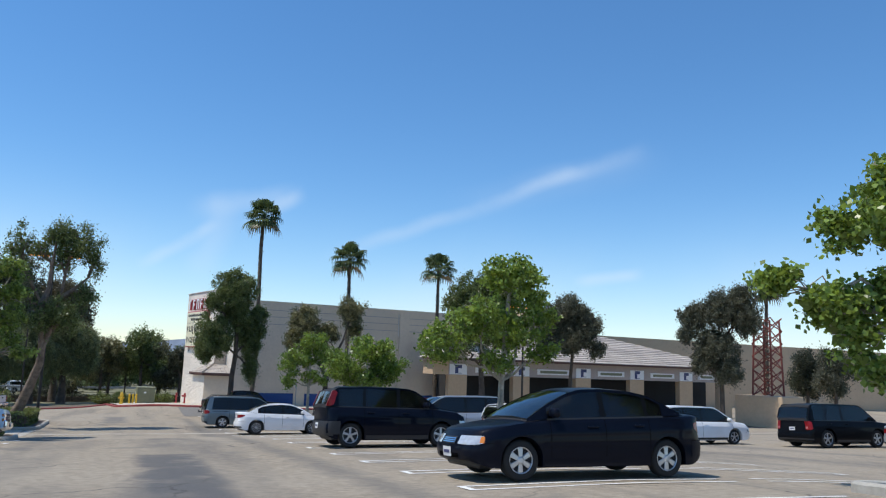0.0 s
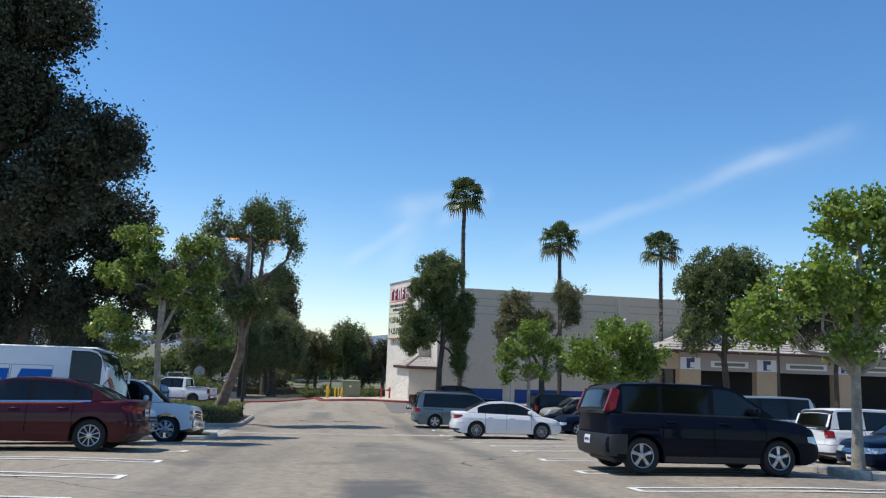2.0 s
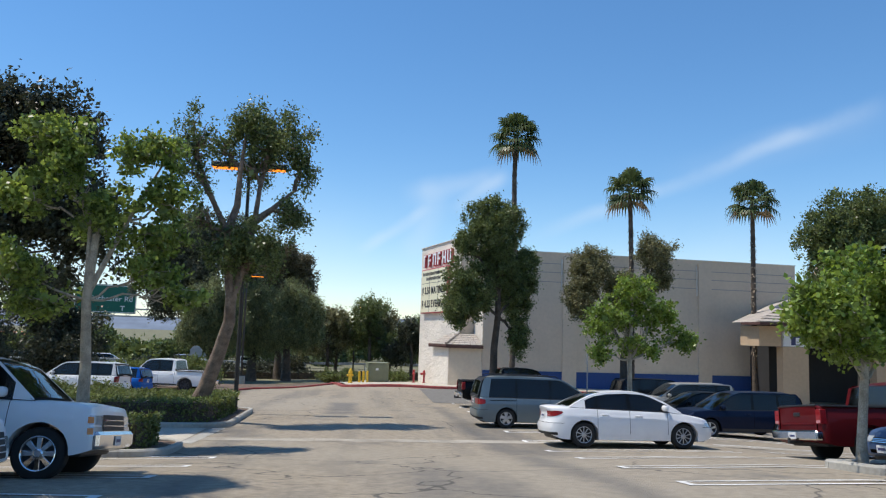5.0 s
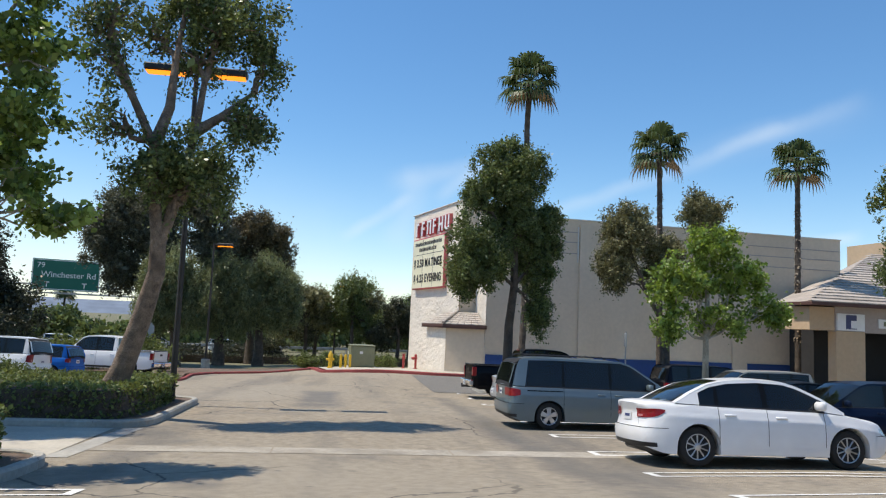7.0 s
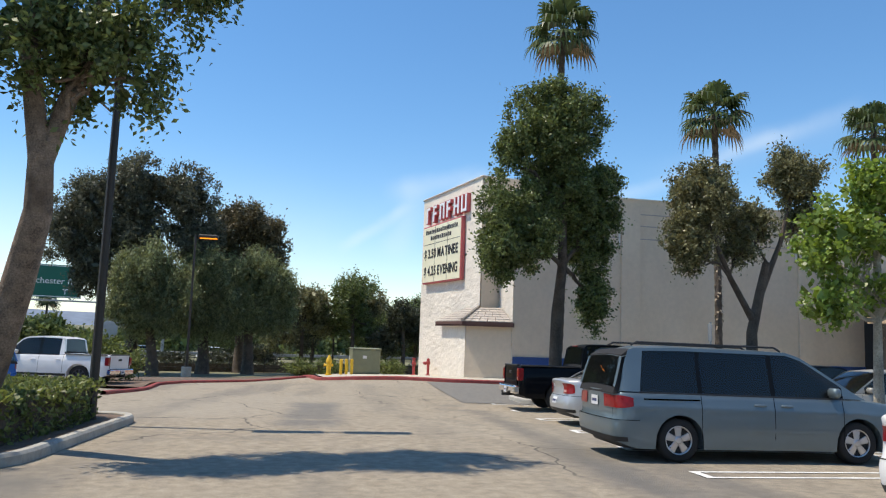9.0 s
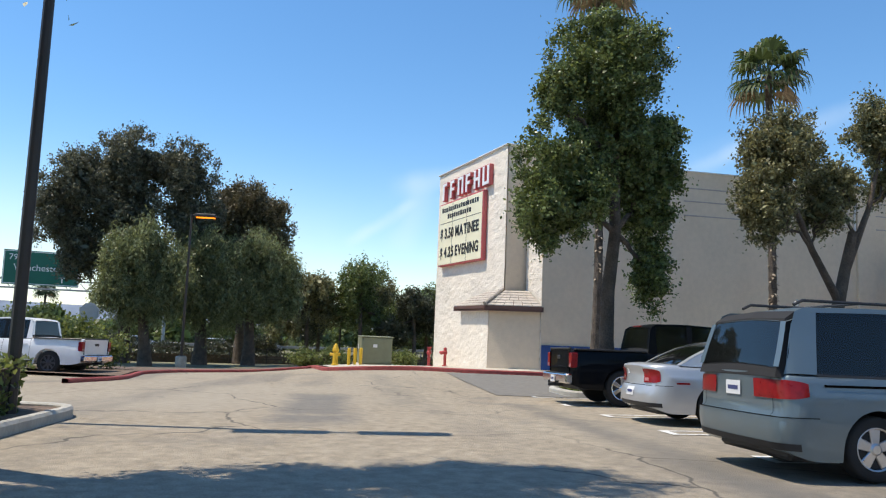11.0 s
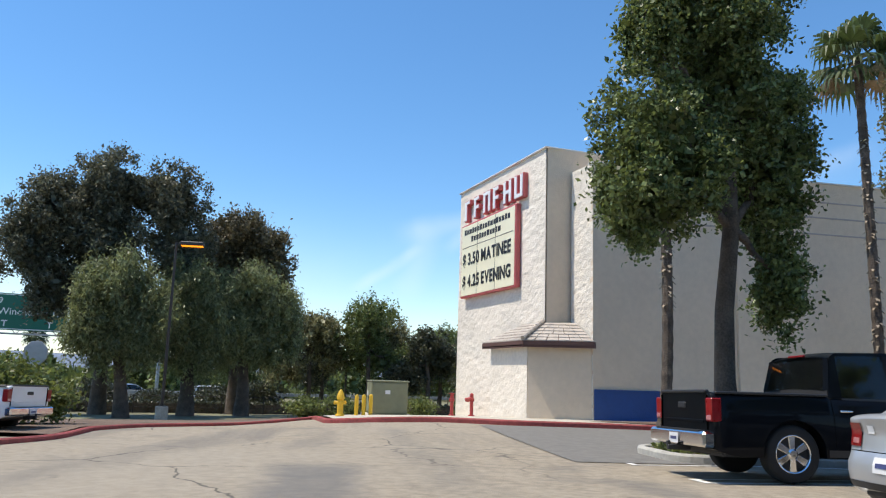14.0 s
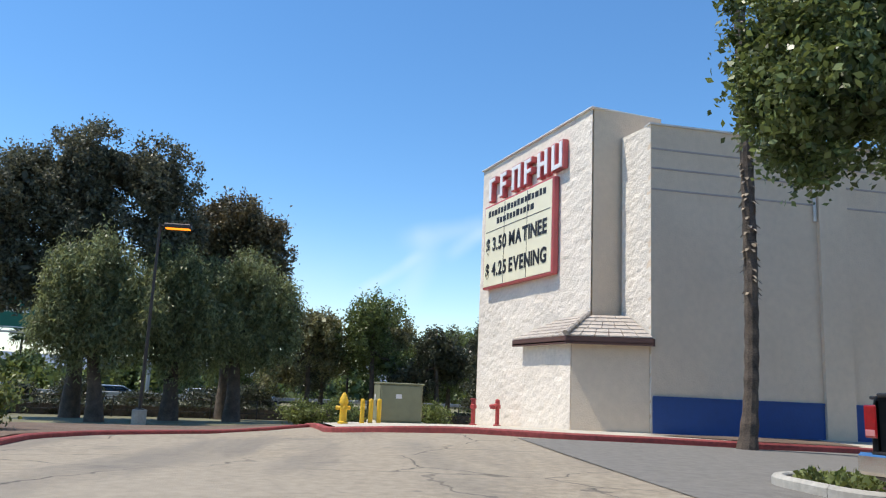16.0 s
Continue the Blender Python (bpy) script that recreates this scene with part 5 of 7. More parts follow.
def tree(name, label, x, y, trunk, r, clumps, leaf, size, aspect, bark, seed, droop=0.0, tuft=0.3, cover=1.0, hang=0.0, core=0.08, dense=2.0, limbs=0.42, extra=0, group="", datum=False, stems=()):
    """Trunk points and clumps are given from the tree's foot; with datum, clumps are (offset in x, y, height) in the lot's own measure.
    Limbs run from the trunk or the nearest stem into every clump."""
    rng = np.random.default_rng(seed)
    z = ground_z(x, y)
    t = thing(name, label, "tree", pose(x, y, z), group)
    if datum:
        clumps = [(a, b - y, c - z, *q) for a, b, c, *q in clumps]
        pts = [Vector(trunk[0])] + [Vector((a, b - y, c - z)) for a, b, c in trunk[1:]]
        stems = [[(a, b - y, c - z) for a, b, c in st] for st in stems]
    else:
        rise = fall(x, y)
        pts = [Vector(p) + Vector((0, 0, rise if i else 0)) for i, p in enumerate(trunk)]
        clumps = [(a, b, c + rise, *q) for a, b, c, *q in clumps]
    part("trunk", tube([pts[0] - Vector((0, 0, 0.25)), pts[0]] + pts[1:], [r * 1.5, r * 1.2] + [r * (1 - 0.55 * (i + 1) / len(pts)) for i in range(len(pts) - 1)], 12), bark, t, smooth=True)
    holds = pts[len(pts) // 2:]
    for st in stems:
        st = [Vector(p) for p in st]
        part("stem", tube(st, [r * 0.52 * (1 - 0.7 * i / (len(st) - 1)) for i in range(len(st))], 9), bark, t, smooth=True)
        holds = holds + st[1:]
    for cx, cy, cz, rx, ry, rz, n in clumps:
        c = Vector((cx, cy, cz))
        start = min(holds, key=lambda p: (p - (c - Vector((0, 0, rz)))).length)
        branch = part("branch", limb(rng, start, c, r * limbs * (0.5 if stems else 1.0), r * 0.1), bark, t, smooth=True)
        for k in range(4 + extra):
            d = rng.normal(size=3)
            d /= np.linalg.norm(d)
            e = c + Vector(d * (rx, ry, rz)) * 0.85
            part("twig", limb(rng, start.lerp(c, 0.4 + 0.5 * rng.random()), e, r * 0.14, r * 0.03, 5, 0.1), bark, branch, smooth=True)
    p, rel = crown_points([(*q[:6], int(q[6] * dense)) for q in clumps], rng, tuft, cover, hang, core)
    leaves_object("crown", leaf_cloud(p, size * rel, aspect, rng, droop), leaf, t)
    return t


def palm(x, y, top, lean, seed, fronds=26, bow=0.0, group="palms along the cinema wall"):
    """A tall fan palm: ringed trunk, round head of fans, a few dry ones below."""
    rng = np.random.default_rng(seed)
    z0 = ground_z(x, y)
    t = thing("fan_palm", "tall slender fan palm with a round green head", "palm tree", pose(x, y, z0), group)
    h = top - z0
    n = 60
    pts, rad = [], []
    for i in range(n + 1):
        k = i / n
        bend = k * k
        pts.append((lean[0] * bend, lean[1] * bend + bow * math.sin(math.pi * min(1.0, k * 1.2) ** 0.6), h * k - 0.2 * (1 - k)))
        rad.append((0.175 - 0.035 * k + 0.08 * max(0, 1 - k * 12)) * (1.06 if i % 2 else 0.94))
    part("trunk", tube(pts, rad, 10), PALM_BARK, t, smooth=False)
    # old leaf bases
    boots = []
    for i in range(170):
        k = 0.22 + 0.6 * rng.random()
        a = rng.random() * 6.283
        bend = k * k
        r = 0.165 - 0.03 * k
        c = Vector((lean[0] * bend + math.cos(a) * r, lean[1] * bend + bow * math.sin(math.pi * min(1.0, k * 1.2) ** 0.6) + math.sin(a) * r, h * k))
        o = Vector((math.cos(a), math.sin(a), -0.9)) * 0.1
        s = Vector((-math.sin(a), math.cos(a), 0)) * 0.05
        boots.append(([c + s, c - s, c + o - s * 0.4, c + o + s * 0.4], [(0, 1, 2, 3)]))
    tagged(part("leaf_base_stuff", join(*boots), PALM_BOOT, t), kind="stuff")
    head = Vector((lean[0], lean[1], h))
    for i in range(fronds):
        a = i * 2.39996 + rng.random() * 0.5
        k = i / (fronds - 1)
        pitch = radians(80 - 118 * k + rng.normal() * 8)
        d = Vector((math.cos(a) * math.cos(pitch), math.sin(a) * math.cos(pitch), math.sin(pitch)))
        side = d.cross(Vector((0, 0, 1))).normalized()
        up = side.cross(d)
        stem = 0.7 + 0.35 * rng.random()
        hub = head + d * stem + Vector((0, 0, -0.1 * k))
        stalk = tube([head, head.lerp(hub, 0.5) + up * 0.05, hub], [0.035, 0.025, 0.016], 5, False)
        v, f = list(stalk[0]), list(stalk[1])
        blades = 15
        for b in range(blades):
            w = radians(-105 + 210 * b / (blades - 1))
            out = (d * math.cos(w) + side * math.sin(w)).normalized()
            ln = (0.92 - 0.22 * abs(w) / 1.9) * (0.9 + 0.2 * rng.random())
            across = (side * math.cos(w) - d * math.sin(w)) * 0.085
            fall = Vector((0, 0, -1))
            midp = hub + out * ln * 0.6 + up * 0.04
            bend = hub + out * ln * 0.92 + fall * 0.14 * ln
            tip = bend + out * ln * 0.14 + fall * (0.3 + 0.25 * rng.random())
            o = len(v)
            v += [hub, midp + across, midp - across, bend + across * 0.55, bend - across * 0.55, tip]
            f += [(o, o + 1, o + 2), (o + 1, o + 3, o + 4, o + 2), (o + 3, o + 5, o + 4)]
        part("frond", (v, f), PALM_DEAD if k > 0.94 else PALM_LEAF, t)
    return t


palm(-53.0, 29.22, 13.75, (-0.2, 0.3), 1, bow=0.3)
palm(-52.6, 37.6, 10.95, (0.0, -0.2), 2)
palm(-51.1, 45.9, 10.85, (0.1, -0.1), 3)

tree("eucalyptus", "tall eucalyptus with dense round dark-green crown before the cinema tower", -44.9, 24.66, [(0, 0, 0), (-0.05, 24.64, -0.3), (0, 24.63, 0.9), (0.1, 24.75, 2.4), (0.1, 24.7, 4.2), (0.1, 24.6, 6.2)], 0.205,
     [(0.1, 24.5, 6.7, 1.6, 1.5, 1.5, 9000), (0.3, 23.05, 3.3, 1.2, 1.25, 1.7, 7500), (-0.2, 25.9, 3.8, 1.1, 1.0, 1.6, 6500), (0, 24.7, 4.9, 1.2, 1.1, 1.1, 3500), (0.1, 25.85, 1.5, 0.5, 0.55, 1.0, 1900), (-0.3, 26.4, 5.2, 0.7, 0.6, 0.8, 1800), (0.2, 22.9, 5.8, 0.6, 0.6, 0.7, 1500)],
     EUC_LEAF, 0.082, 0.34, DARK_BARK, 11, dense=2.9, tuft=0.22, cover=1.15, hang=0.2, datum=True)
tree("eucalyptus", "grey-green two-headed eucalyptus beside a palm", -43.9, 31.1, [(0, 0, 0), (0.05, 31.2, -0.6), (0.1, 31.15, 0.6), (0.1, 31.5, 1.9), (0.2, 31.7, 2.9)], 0.22,
     [(0.1, 29.2, 4.9, 1.3, 1.2, 1.35, 5200), (0.2, 28.5, 3.3, 0.9, 0.85, 0.95, 2600), (0.2, 32.9, 5.8, 1.1, 1.1, 1.1, 4000), (-0.1, 31.3, 4.2, 0.9, 1.0, 0.7, 2200), (0.1, 33.3, 4.5, 0.7, 0.6, 0.6, 1300), (0, 30.6, 3.3, 0.7, 0.6, 0.4, 800)],
     EUC_PALE, 0.085, 0.32, DARK_BARK, 12, dense=2.5, tuft=0.22, cover=0.9, hang=0.3, datum=True, stems=[[(0.1, 31.2, 1.0), (0.1, 30.3, 2.3), (0.1, 29.4, 4.0), (0.1, 29.2, 5.4)], [(0.15, 31.5, 1.9), (0.2, 32.3, 3.6), (0.2, 32.9, 5.6)]])
tree("eucalyptus", "broad dark eucalyptus before the shop arcade", -39.6, 42.1, [(0, 0, 0), (0.1, 42.0, 0.6), (-0.1, 42.0, 2.2), (0, 42.1, 5.4)], 0.25,
     [(0, 41.9, 7.7, 1.8, 1.8, 1.7, 4600), (0.2, 40.0, 6.5, 1.6, 1.6, 2.1, 4600), (-0.2, 44.0, 7.7, 1.7, 1.7, 1.8, 4600), (0.1, 42.3, 4.9, 1.9, 2.2, 1.6, 4200), (0.2, 39.5, 4.0, 1.2, 1.2, 1.3, 2200), (0, 44.4, 5.0, 1.2, 1.1, 1.5, 2400)], EUC_LEAF, 0.12, 0.34, DARK_BARK, 13, dense=2.2, tuft=0.27, hang=0.3, datum=True)
tree("eucalyptus", "spreading grey eucalyptus near the arcade columns", -39.1, 50.9, [(0, 0, 0), (0.1, 50.8, -0.6), (0, 50.9, 1.6), (0.1, 51.1, 4.2)], 0.2,
     [(-1.06, 49.85, 6.2, 1.50, 1.50, 1.40, 5002), (0.00, 50.90, 6.9, 1.45, 1.45, 1.30, 4585), (0.92, 51.81, 5.9, 1.20, 1.20, 1.20, 3312), (0.00, 50.90, 4.8, 1.70, 1.70, 1.20, 5669), (1.48, 52.37, 4.0, 0.70, 0.70, 0.70, 1127), (-1.41, 49.50, 4.2, 0.95, 0.95, 0.90, 2021)], EUC_GREY, 0.12, 0.3, DARK_BARK, 14, dense=2.2, tuft=0.28, hang=0.5, datum=True)
tree("eucalyptus", "dark grey eucalyptus with drooping crown far along the lot", -33.0, 62.4, [(0, 0, 0), (0.1, 62.4, -0.8), (0, 62.5, 1.8), (0, 62.6, 5)], 0.24,
     [(-1.90, 61.10, 7.0, 1.15, 1.15, 1.20, 3107), (0.00, 62.40, 7.7, 1.70, 1.70, 1.60, 6451), (1.40, 63.36, 8.9, 1.05, 1.05, 0.90, 2354), (1.65, 63.53, 7.0, 1.35, 1.35, 1.50, 4424), (-0.33, 62.17, 4.7, 1.85, 1.85, 1.50, 7127), (0.41, 62.68, 2.7, 1.25, 1.25, 1.20, 3521), (-2.31, 60.82, 5.6, 0.70, 0.70, 0.70, 1127), (-1.32, 61.49, 3.4, 1.00, 1.00, 1.00, 2300)], EUC_GREY, 0.13, 0.3, DARK_BARK, 15, dense=2.2, tuft=0.3, hang=0.6, datum=True)
SYC = dict(core=0.03, aspect=0.46, bark=GREY_BARK, tuft=0.20, extra=3, datum=True)
tree("sycamore", "young sycamore with bright green sunlit leaves", -34.6, 25.32, [(0, 0, 0), (0, 25.32, -0.4), (0.03, 25.3, 0.7), (0, 25.4, 2.9)], 0.1,
     [(0, 25.4, 3.15, 0.85, 0.85, 0.7, 1300), (0.1, 24.1, 2.1, 0.8, 0.75, 0.75, 1100), (0.2, 23.9, 1.0, 0.6, 0.55, 0.45, 500), (-0.1, 26.4, 2.4, 0.9, 0.9, 0.75, 1200), (0, 27.5, 1.5, 0.6, 0.65, 0.55, 650), (0.1, 25.6, 1.2, 0.9, 1.1, 0.45, 700), (-0.2, 25.2, 2.2, 0.7, 0.7, 0.5, 600)], SYC_LEAF, 0.085, seed=16, dense=1.9, cover=0.65, **SYC)
tree("sycamore", "young round sycamore with bright green leaves", -21.2, 21.05, [(0, 0, 0), (0, 21.05, -0.3), (0.03, 21.12, 0.8), (0, 21.3, 2.6)], 0.1,
     [(0, 21.5, 2.6, 0.9, 0.95, 0.6, 1500), (0.1, 20.1, 1.95, 0.75, 0.75, 0.55, 1100), (-0.1, 22.2, 2.05, 0.75, 0.75, 0.65, 1100), (0, 20.9, 1.5, 0.8, 0.9, 0.4, 900), (0, 22.0, 1.45, 0.5, 0.6, 0.3, 400)], SYC_LEAF, 0.085, seed=17, dense=2.2, cover=0.8, **SYC)
tree("sycamore", "sycamore with pale trunk and bright green crown", -11.8, 20.45, [(0, 0, 0), (0, 20.45, 0.5), (-0.03, 20.5, 1.7), (0, 20.7, 4.2)], 0.12,
     [(0, 20.8, 4.75, 1.1, 1.15, 0.85, 1900), (0, 18.2, 2.75, 0.75, 0.8, 0.5, 800), (0.1, 19.3, 3.6, 0.75, 0.75, 0.75, 1000), (-0.1, 22.0, 3.7, 0.6, 0.6, 0.95, 900), (0, 20.7, 3.3, 0.9, 1.0, 0.8, 1200), (0.1, 22.1, 2.6, 0.5, 0.5, 0.35, 350), (0, 20.2, 2.3, 0.6, 0.6, 0.3, 350)], SYC_LEAF, 0.085, seed=18, dense=2.1, cover=0.7, **SYC)
tree("eucalyptus", "tall leaning eucalyptus with forked pale trunk in the hedge island", -36.9, 10.56, [(0, 0, 0), (0.3, 10.98, -0.5), (0.75, 11.28, 0.6), (1.2, 11.5, 1.6), (1.35, 11.48, 2.5)], 0.27,
     [(1.5, 12.1, 3.7, 0.9, 0.95, 1.05, 3000), (1.3, 13.2, 5.0, 0.6, 0.6, 0.8, 1100), (1.6, 11.2, 4.0, 0.7, 0.7, 0.8, 1300), (1.0, 12.6, 7.6, 1.2, 1.2, 1.15, 3400), (0.9, 13.5, 6.8, 0.5, 0.55, 0.8, 800), (1.0, 11.8, 7.9, 0.8, 0.8, 0.8, 1300), (1.3, 10.1, 7.3, 0.75, 0.7, 0.95, 1000), (1.5, 10.2, 6.1, 0.5, 0.55, 0.6, 450), (1.5, 10.3, 4.8, 0.45, 0.5, 0.45, 350), (1.0, 12.0, 6.6, 0.8, 0.7, 0.7, 900), (0.4, 11.0, 7.3, 0.7, 0.6, 0.7, 600)],
     EUC_LEAF, 0.085, 0.32, BARK, 19, extra=6, dense=1.8, limbs=0.6, tuft=0.24, cover=0.62, hang=0.5, core=0.03, datum=True,
     stems=[[(1.3, 11.48, 2.2), (1.5, 11.3, 3.4), (1.5, 11.24, 4.3), (1.45, 10.75, 5.3), (1.3, 10.3, 6.4), (1.2, 10.05, 7.5)], [(1.5, 11.24, 4.3), (1.4, 11.5, 5.2), (1.2, 11.55, 6.3), (1.0, 11.7, 7.8)], [(1.3, 11.5, 2.2), (1.35, 11.8, 3.3), (1.3, 12.05, 4.6), (1.2, 12.2, 6.0), (1.0, 12.6, 8.0)], [(1.3, 12.0, 4.7), (1.2, 12.6, 5.2), (1.1, 13.3, 5.9)]])
tree("sycamore", "sycamore with a slim trunk beside the parked truck", -30.2, 7.95, [(0, 0, 0), (0, 7.94, 0.4), (0.1, 7.85, 1.9), (0.15, 7.95, 3.4)], 0.14,
     [(0, 7.0, 5.6, 0.8, 0.85, 0.55, 1100), (0.1, 6.3, 4.3, 0.7, 0.7, 0.6, 800), (0.2, 6.2, 2.6, 0.8, 0.85, 0.65, 900), (-0.1, 9.4, 5.5, 0.5, 0.55, 0.45, 500), (0, 8.2, 3.9, 0.75, 0.75, 0.8, 900), (-0.1, 9.3, 3.4, 0.75, 0.75, 0.75, 900), (0, 10.0, 2.1, 0.55, 0.55, 0.35, 350), (0.1, 6.9, 1.8, 0.7, 0.75, 0.35, 450), (0.3, 7.3, 4.6, 0.6, 0.6, 0.5, 500), (0, 9.5, 4.4, 0.6, 0.6, 0.55, 550), (0, 9.2, 2.6, 0.7, 0.65, 0.45, 500), (0.1, 8.6, 5.3, 0.6, 0.6, 0.5, 500)], SYC_SHADE, 0.09, seed=20, dense=2.0, cover=0.65, stems=[[(0.1, 7.85, 1.9), (0.1, 7.8, 3.6), (0.1, 7.3, 5.3)], [(0.1, 7.85, 2.0), (0, 8.6, 3.8), (-0.1, 9.3, 5.3)]], **SYC)
tree("eucalyptus", "huge dark eucalyptus overhanging the parked van", -23.9, 1.5, [(0, 0, 0), (0.1, 1.6, 1.5), (0.1, 2.0, 4), (0.2, 2.4, 7), (0.2, 2.6, 10)], 0.4,
     [(0.4, 5.3, 7.15, 1.5, 1.6, 1.4, 7000), (0.3, 3.9, 10.9, 1.3, 1.25, 1.5, 5000), (0.2, 3.6, 8.5, 1.5, 1.4, 1.4, 5000), (0.3, 4.3, 5.7, 1.4, 1.4, 1.2, 4500), (-0.1, 2.2, 7.0, 1.8, 1.7, 2.0, 5000), (0, 2.1, 10.2, 1.6, 1.5, 1.8, 4000), (0, 1.4, 4.7, 1.6, 1.6, 1.5, 4000), (0.1, 2.2, 12.6, 1.3, 1.3, 1.2, 2500)], EUC_DARK, 0.11, 0.3, DARK_BARK, 21, dense=2.2, tuft=0.27, cover=1.1, hang=0.4, datum=True)
tree("eucalyptus", "grey-green eucalyptus standing behind the sycamore", -36.0, 2.6, [(0, 0, 0), (0.2, 2.7, 1), (0, 3.0, 3), (0.2, 3.2, 5)], 0.35,
     [(0.2, 6.4, 6.8, 1.3, 1.3, 1.6, 3200), (0.2, 7.2, 4.4, 1.2, 1.2, 1.7, 2800), (0.3, 5.1, 7.1, 1.6, 1.7, 1.6, 5500), (0.2, 3.2, 6.2, 1.8, 1.8, 2.2, 5000), (0.4, 5.9, 4.9, 1.1, 1.0, 1.4, 2500), (0.4, 4.3, 3.4, 1.5, 1.6, 1.8, 4000), (0, 1.2, 6.4, 2.2, 2.2, 2.8, 5000), (0.2, 1.2, 3.0, 2.0, 2.0, 2.0, 3600)], EUC_DARK, 0.13, 0.3, DARK_BARK, 22, dense=1.9, tuft=0.32, hang=0.4, datum=True)


# ---- kerbs, islands, lines ----
def rounded(pts, r, n=6):
    """An outline with its corners rounded."""
    out = []
    m = len(pts)
    for i in range(m):
        p, a, b = Vector(pts[i]), Vector(pts[i - 1]), Vector(pts[(i + 1) % m])
        d0, d1 = (a - p).normalized(), (b - p).normalized()
        k = min(r, (a - p).length / 2, (b - p).length / 2)
        for j in range(n + 1):
            t = j / n
            out.append(tuple((p + d0 * k).lerp(p, t).lerp(p.lerp(p + d1 * k, t), t)))
    return out


def kerb_geo(path, width=0.15, height=0.15, closed=False):
    """A kerb of chamfered section along a path on the ground; it sits on the left of the way."""
    pts = [Vector(p) for p in path]
    m = len(pts)
    v, f = [], []
    prof = ((0.0, -0.1), (0.0, height * 0.75), (0.03, height), (width - 0.02, height), (width, height * 0.85), (width, -0.1))
    for i, p in enumerate(pts):
        a = pts[i - 1] if (i or closed) else p
        b = pts[(i + 1) % m] if (i < m - 1 or closed) else p
        d = (b - a).normalized()
        s = Vector((-d.y, d.x))
        for o, z in prof:
            q = p + s * o
            v.append((q.x, q.y, ground_z(p.x, p.y) + z))
    k = len(prof)
    for i in range(m if closed else m - 1):
        j = (i + 1) % m
        f += [(i * k + c, j * k + c, j * k + c + 1, i * k + c + 1) for c in range(k - 1)]
    return v, f


def resample(path, step):
    out = [Vector(path[0])]
    for a, b in zip(path, path[1:]):
        a, b = Vector(a), Vector(b)
        n = max(1, int((b - a).length / step))
        out += [a.lerp(b, i / n) for i in range(1, n + 1)]
    return out


def kerb_pieces(parent, path, mat, length=1.8, **kw):
    """Kerb stones one by one, with open joints."""
    pts = resample(path, 0.3)
    n = max(1, int(length / 0.3))
    for i in range(0, len(pts) - 1, n):
        piece = pts[i:i + n + 1]
        if len(piece) < 2:
            continue
        d = (piece[-1] - piece[-2]).normalized()
        piece = piece[:-1] + [piece[-1] - d * 0.012]
        part("kerb_stone", kerb_geo(piece, **kw), mat, parent)


def leaf_box(name, label, outline, z0, z1, mat, n, size, seed, category="hedge", core=0.2):
    """A clipped hedge: dark twiggy core and a skin of small leaves."""
    rng = np.random.default_rng(seed)
    h = thing(name, label, category)
    pts = [Vector(p) for p in outline]
    mid = sum(pts, Vector((0, 0))) / len(pts)
    inner = [mid + (p - mid) * (1 - core / max(0.3, (p - mid).length)) for p in pts]
    zz = [ground_z(p.x, p.y) for p in inner]
    k = len(inner)
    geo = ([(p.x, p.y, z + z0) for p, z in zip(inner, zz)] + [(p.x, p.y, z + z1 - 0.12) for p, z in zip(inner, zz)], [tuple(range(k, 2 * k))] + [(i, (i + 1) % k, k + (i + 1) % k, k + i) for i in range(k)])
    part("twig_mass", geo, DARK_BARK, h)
    seg = [((pts[(i + 1) % k] - pts[i]).length, i) for i in range(k)]
    per = sum(s for s, _ in seg)
    xs = []
    area = 0.5 * abs(sum(pts[i].x * pts[(i + 1) % k].y - pts[(i + 1) % k].x * pts[i].y for i in range(k)))
    wall_share = per * (z1 - z0) / (per * (z1 - z0) + area)
    b0 = (min(p.x for p in pts), min(p.y for p in pts))
    b1 = (max(p.x for p in pts), max(p.y for p in pts))
    px, py = [p.x for p in pts], [p.y for p in pts]
    while len(xs) < n:
        if rng.random() < wall_share:
            r = rng.random() * per
            for s, i in seg:
                if r <= s:
                    break
                r -= s
            p = pts[i].lerp(pts[(i + 1) % k], r / s)
            p = p.lerp(mid, min(0.2, 0.02 + rng.random() * 0.12 / max(0.5, (p - mid).length)))
            z = z0 + (z1 - z0) * rng.random()
        else:
            p = Vector((b0[0] + (b1[0] - b0[0]) * rng.random(), b0[1] + (b1[1] - b0[1]) * rng.random()))
            inside = False
            for i in range(k):
                j = i - 1
                if (py[i] > p.y) != (py[j] > p.y) and p.x < (px[j] - px[i]) * (p.y - py[i]) / (py[j] - py[i]) + px[i]:
                    inside = not inside
            if not inside:
                continue
            z = z1 - rng.random() * 0.12
        lump = 0.1 * noise.noise(Vector((p.x * 1.3, p.y * 1.3, z * 1.5)))
        xs.append((p.x + lump, p.y + lump * 0.5, ground_z(p.x, p.y) + z + lump * (1 if z > z0 + 0.2 else 0)))
    leaves_object("leaves", leaf_cloud(np.array(xs), size, 0.35, rng), mat, h)
    return h


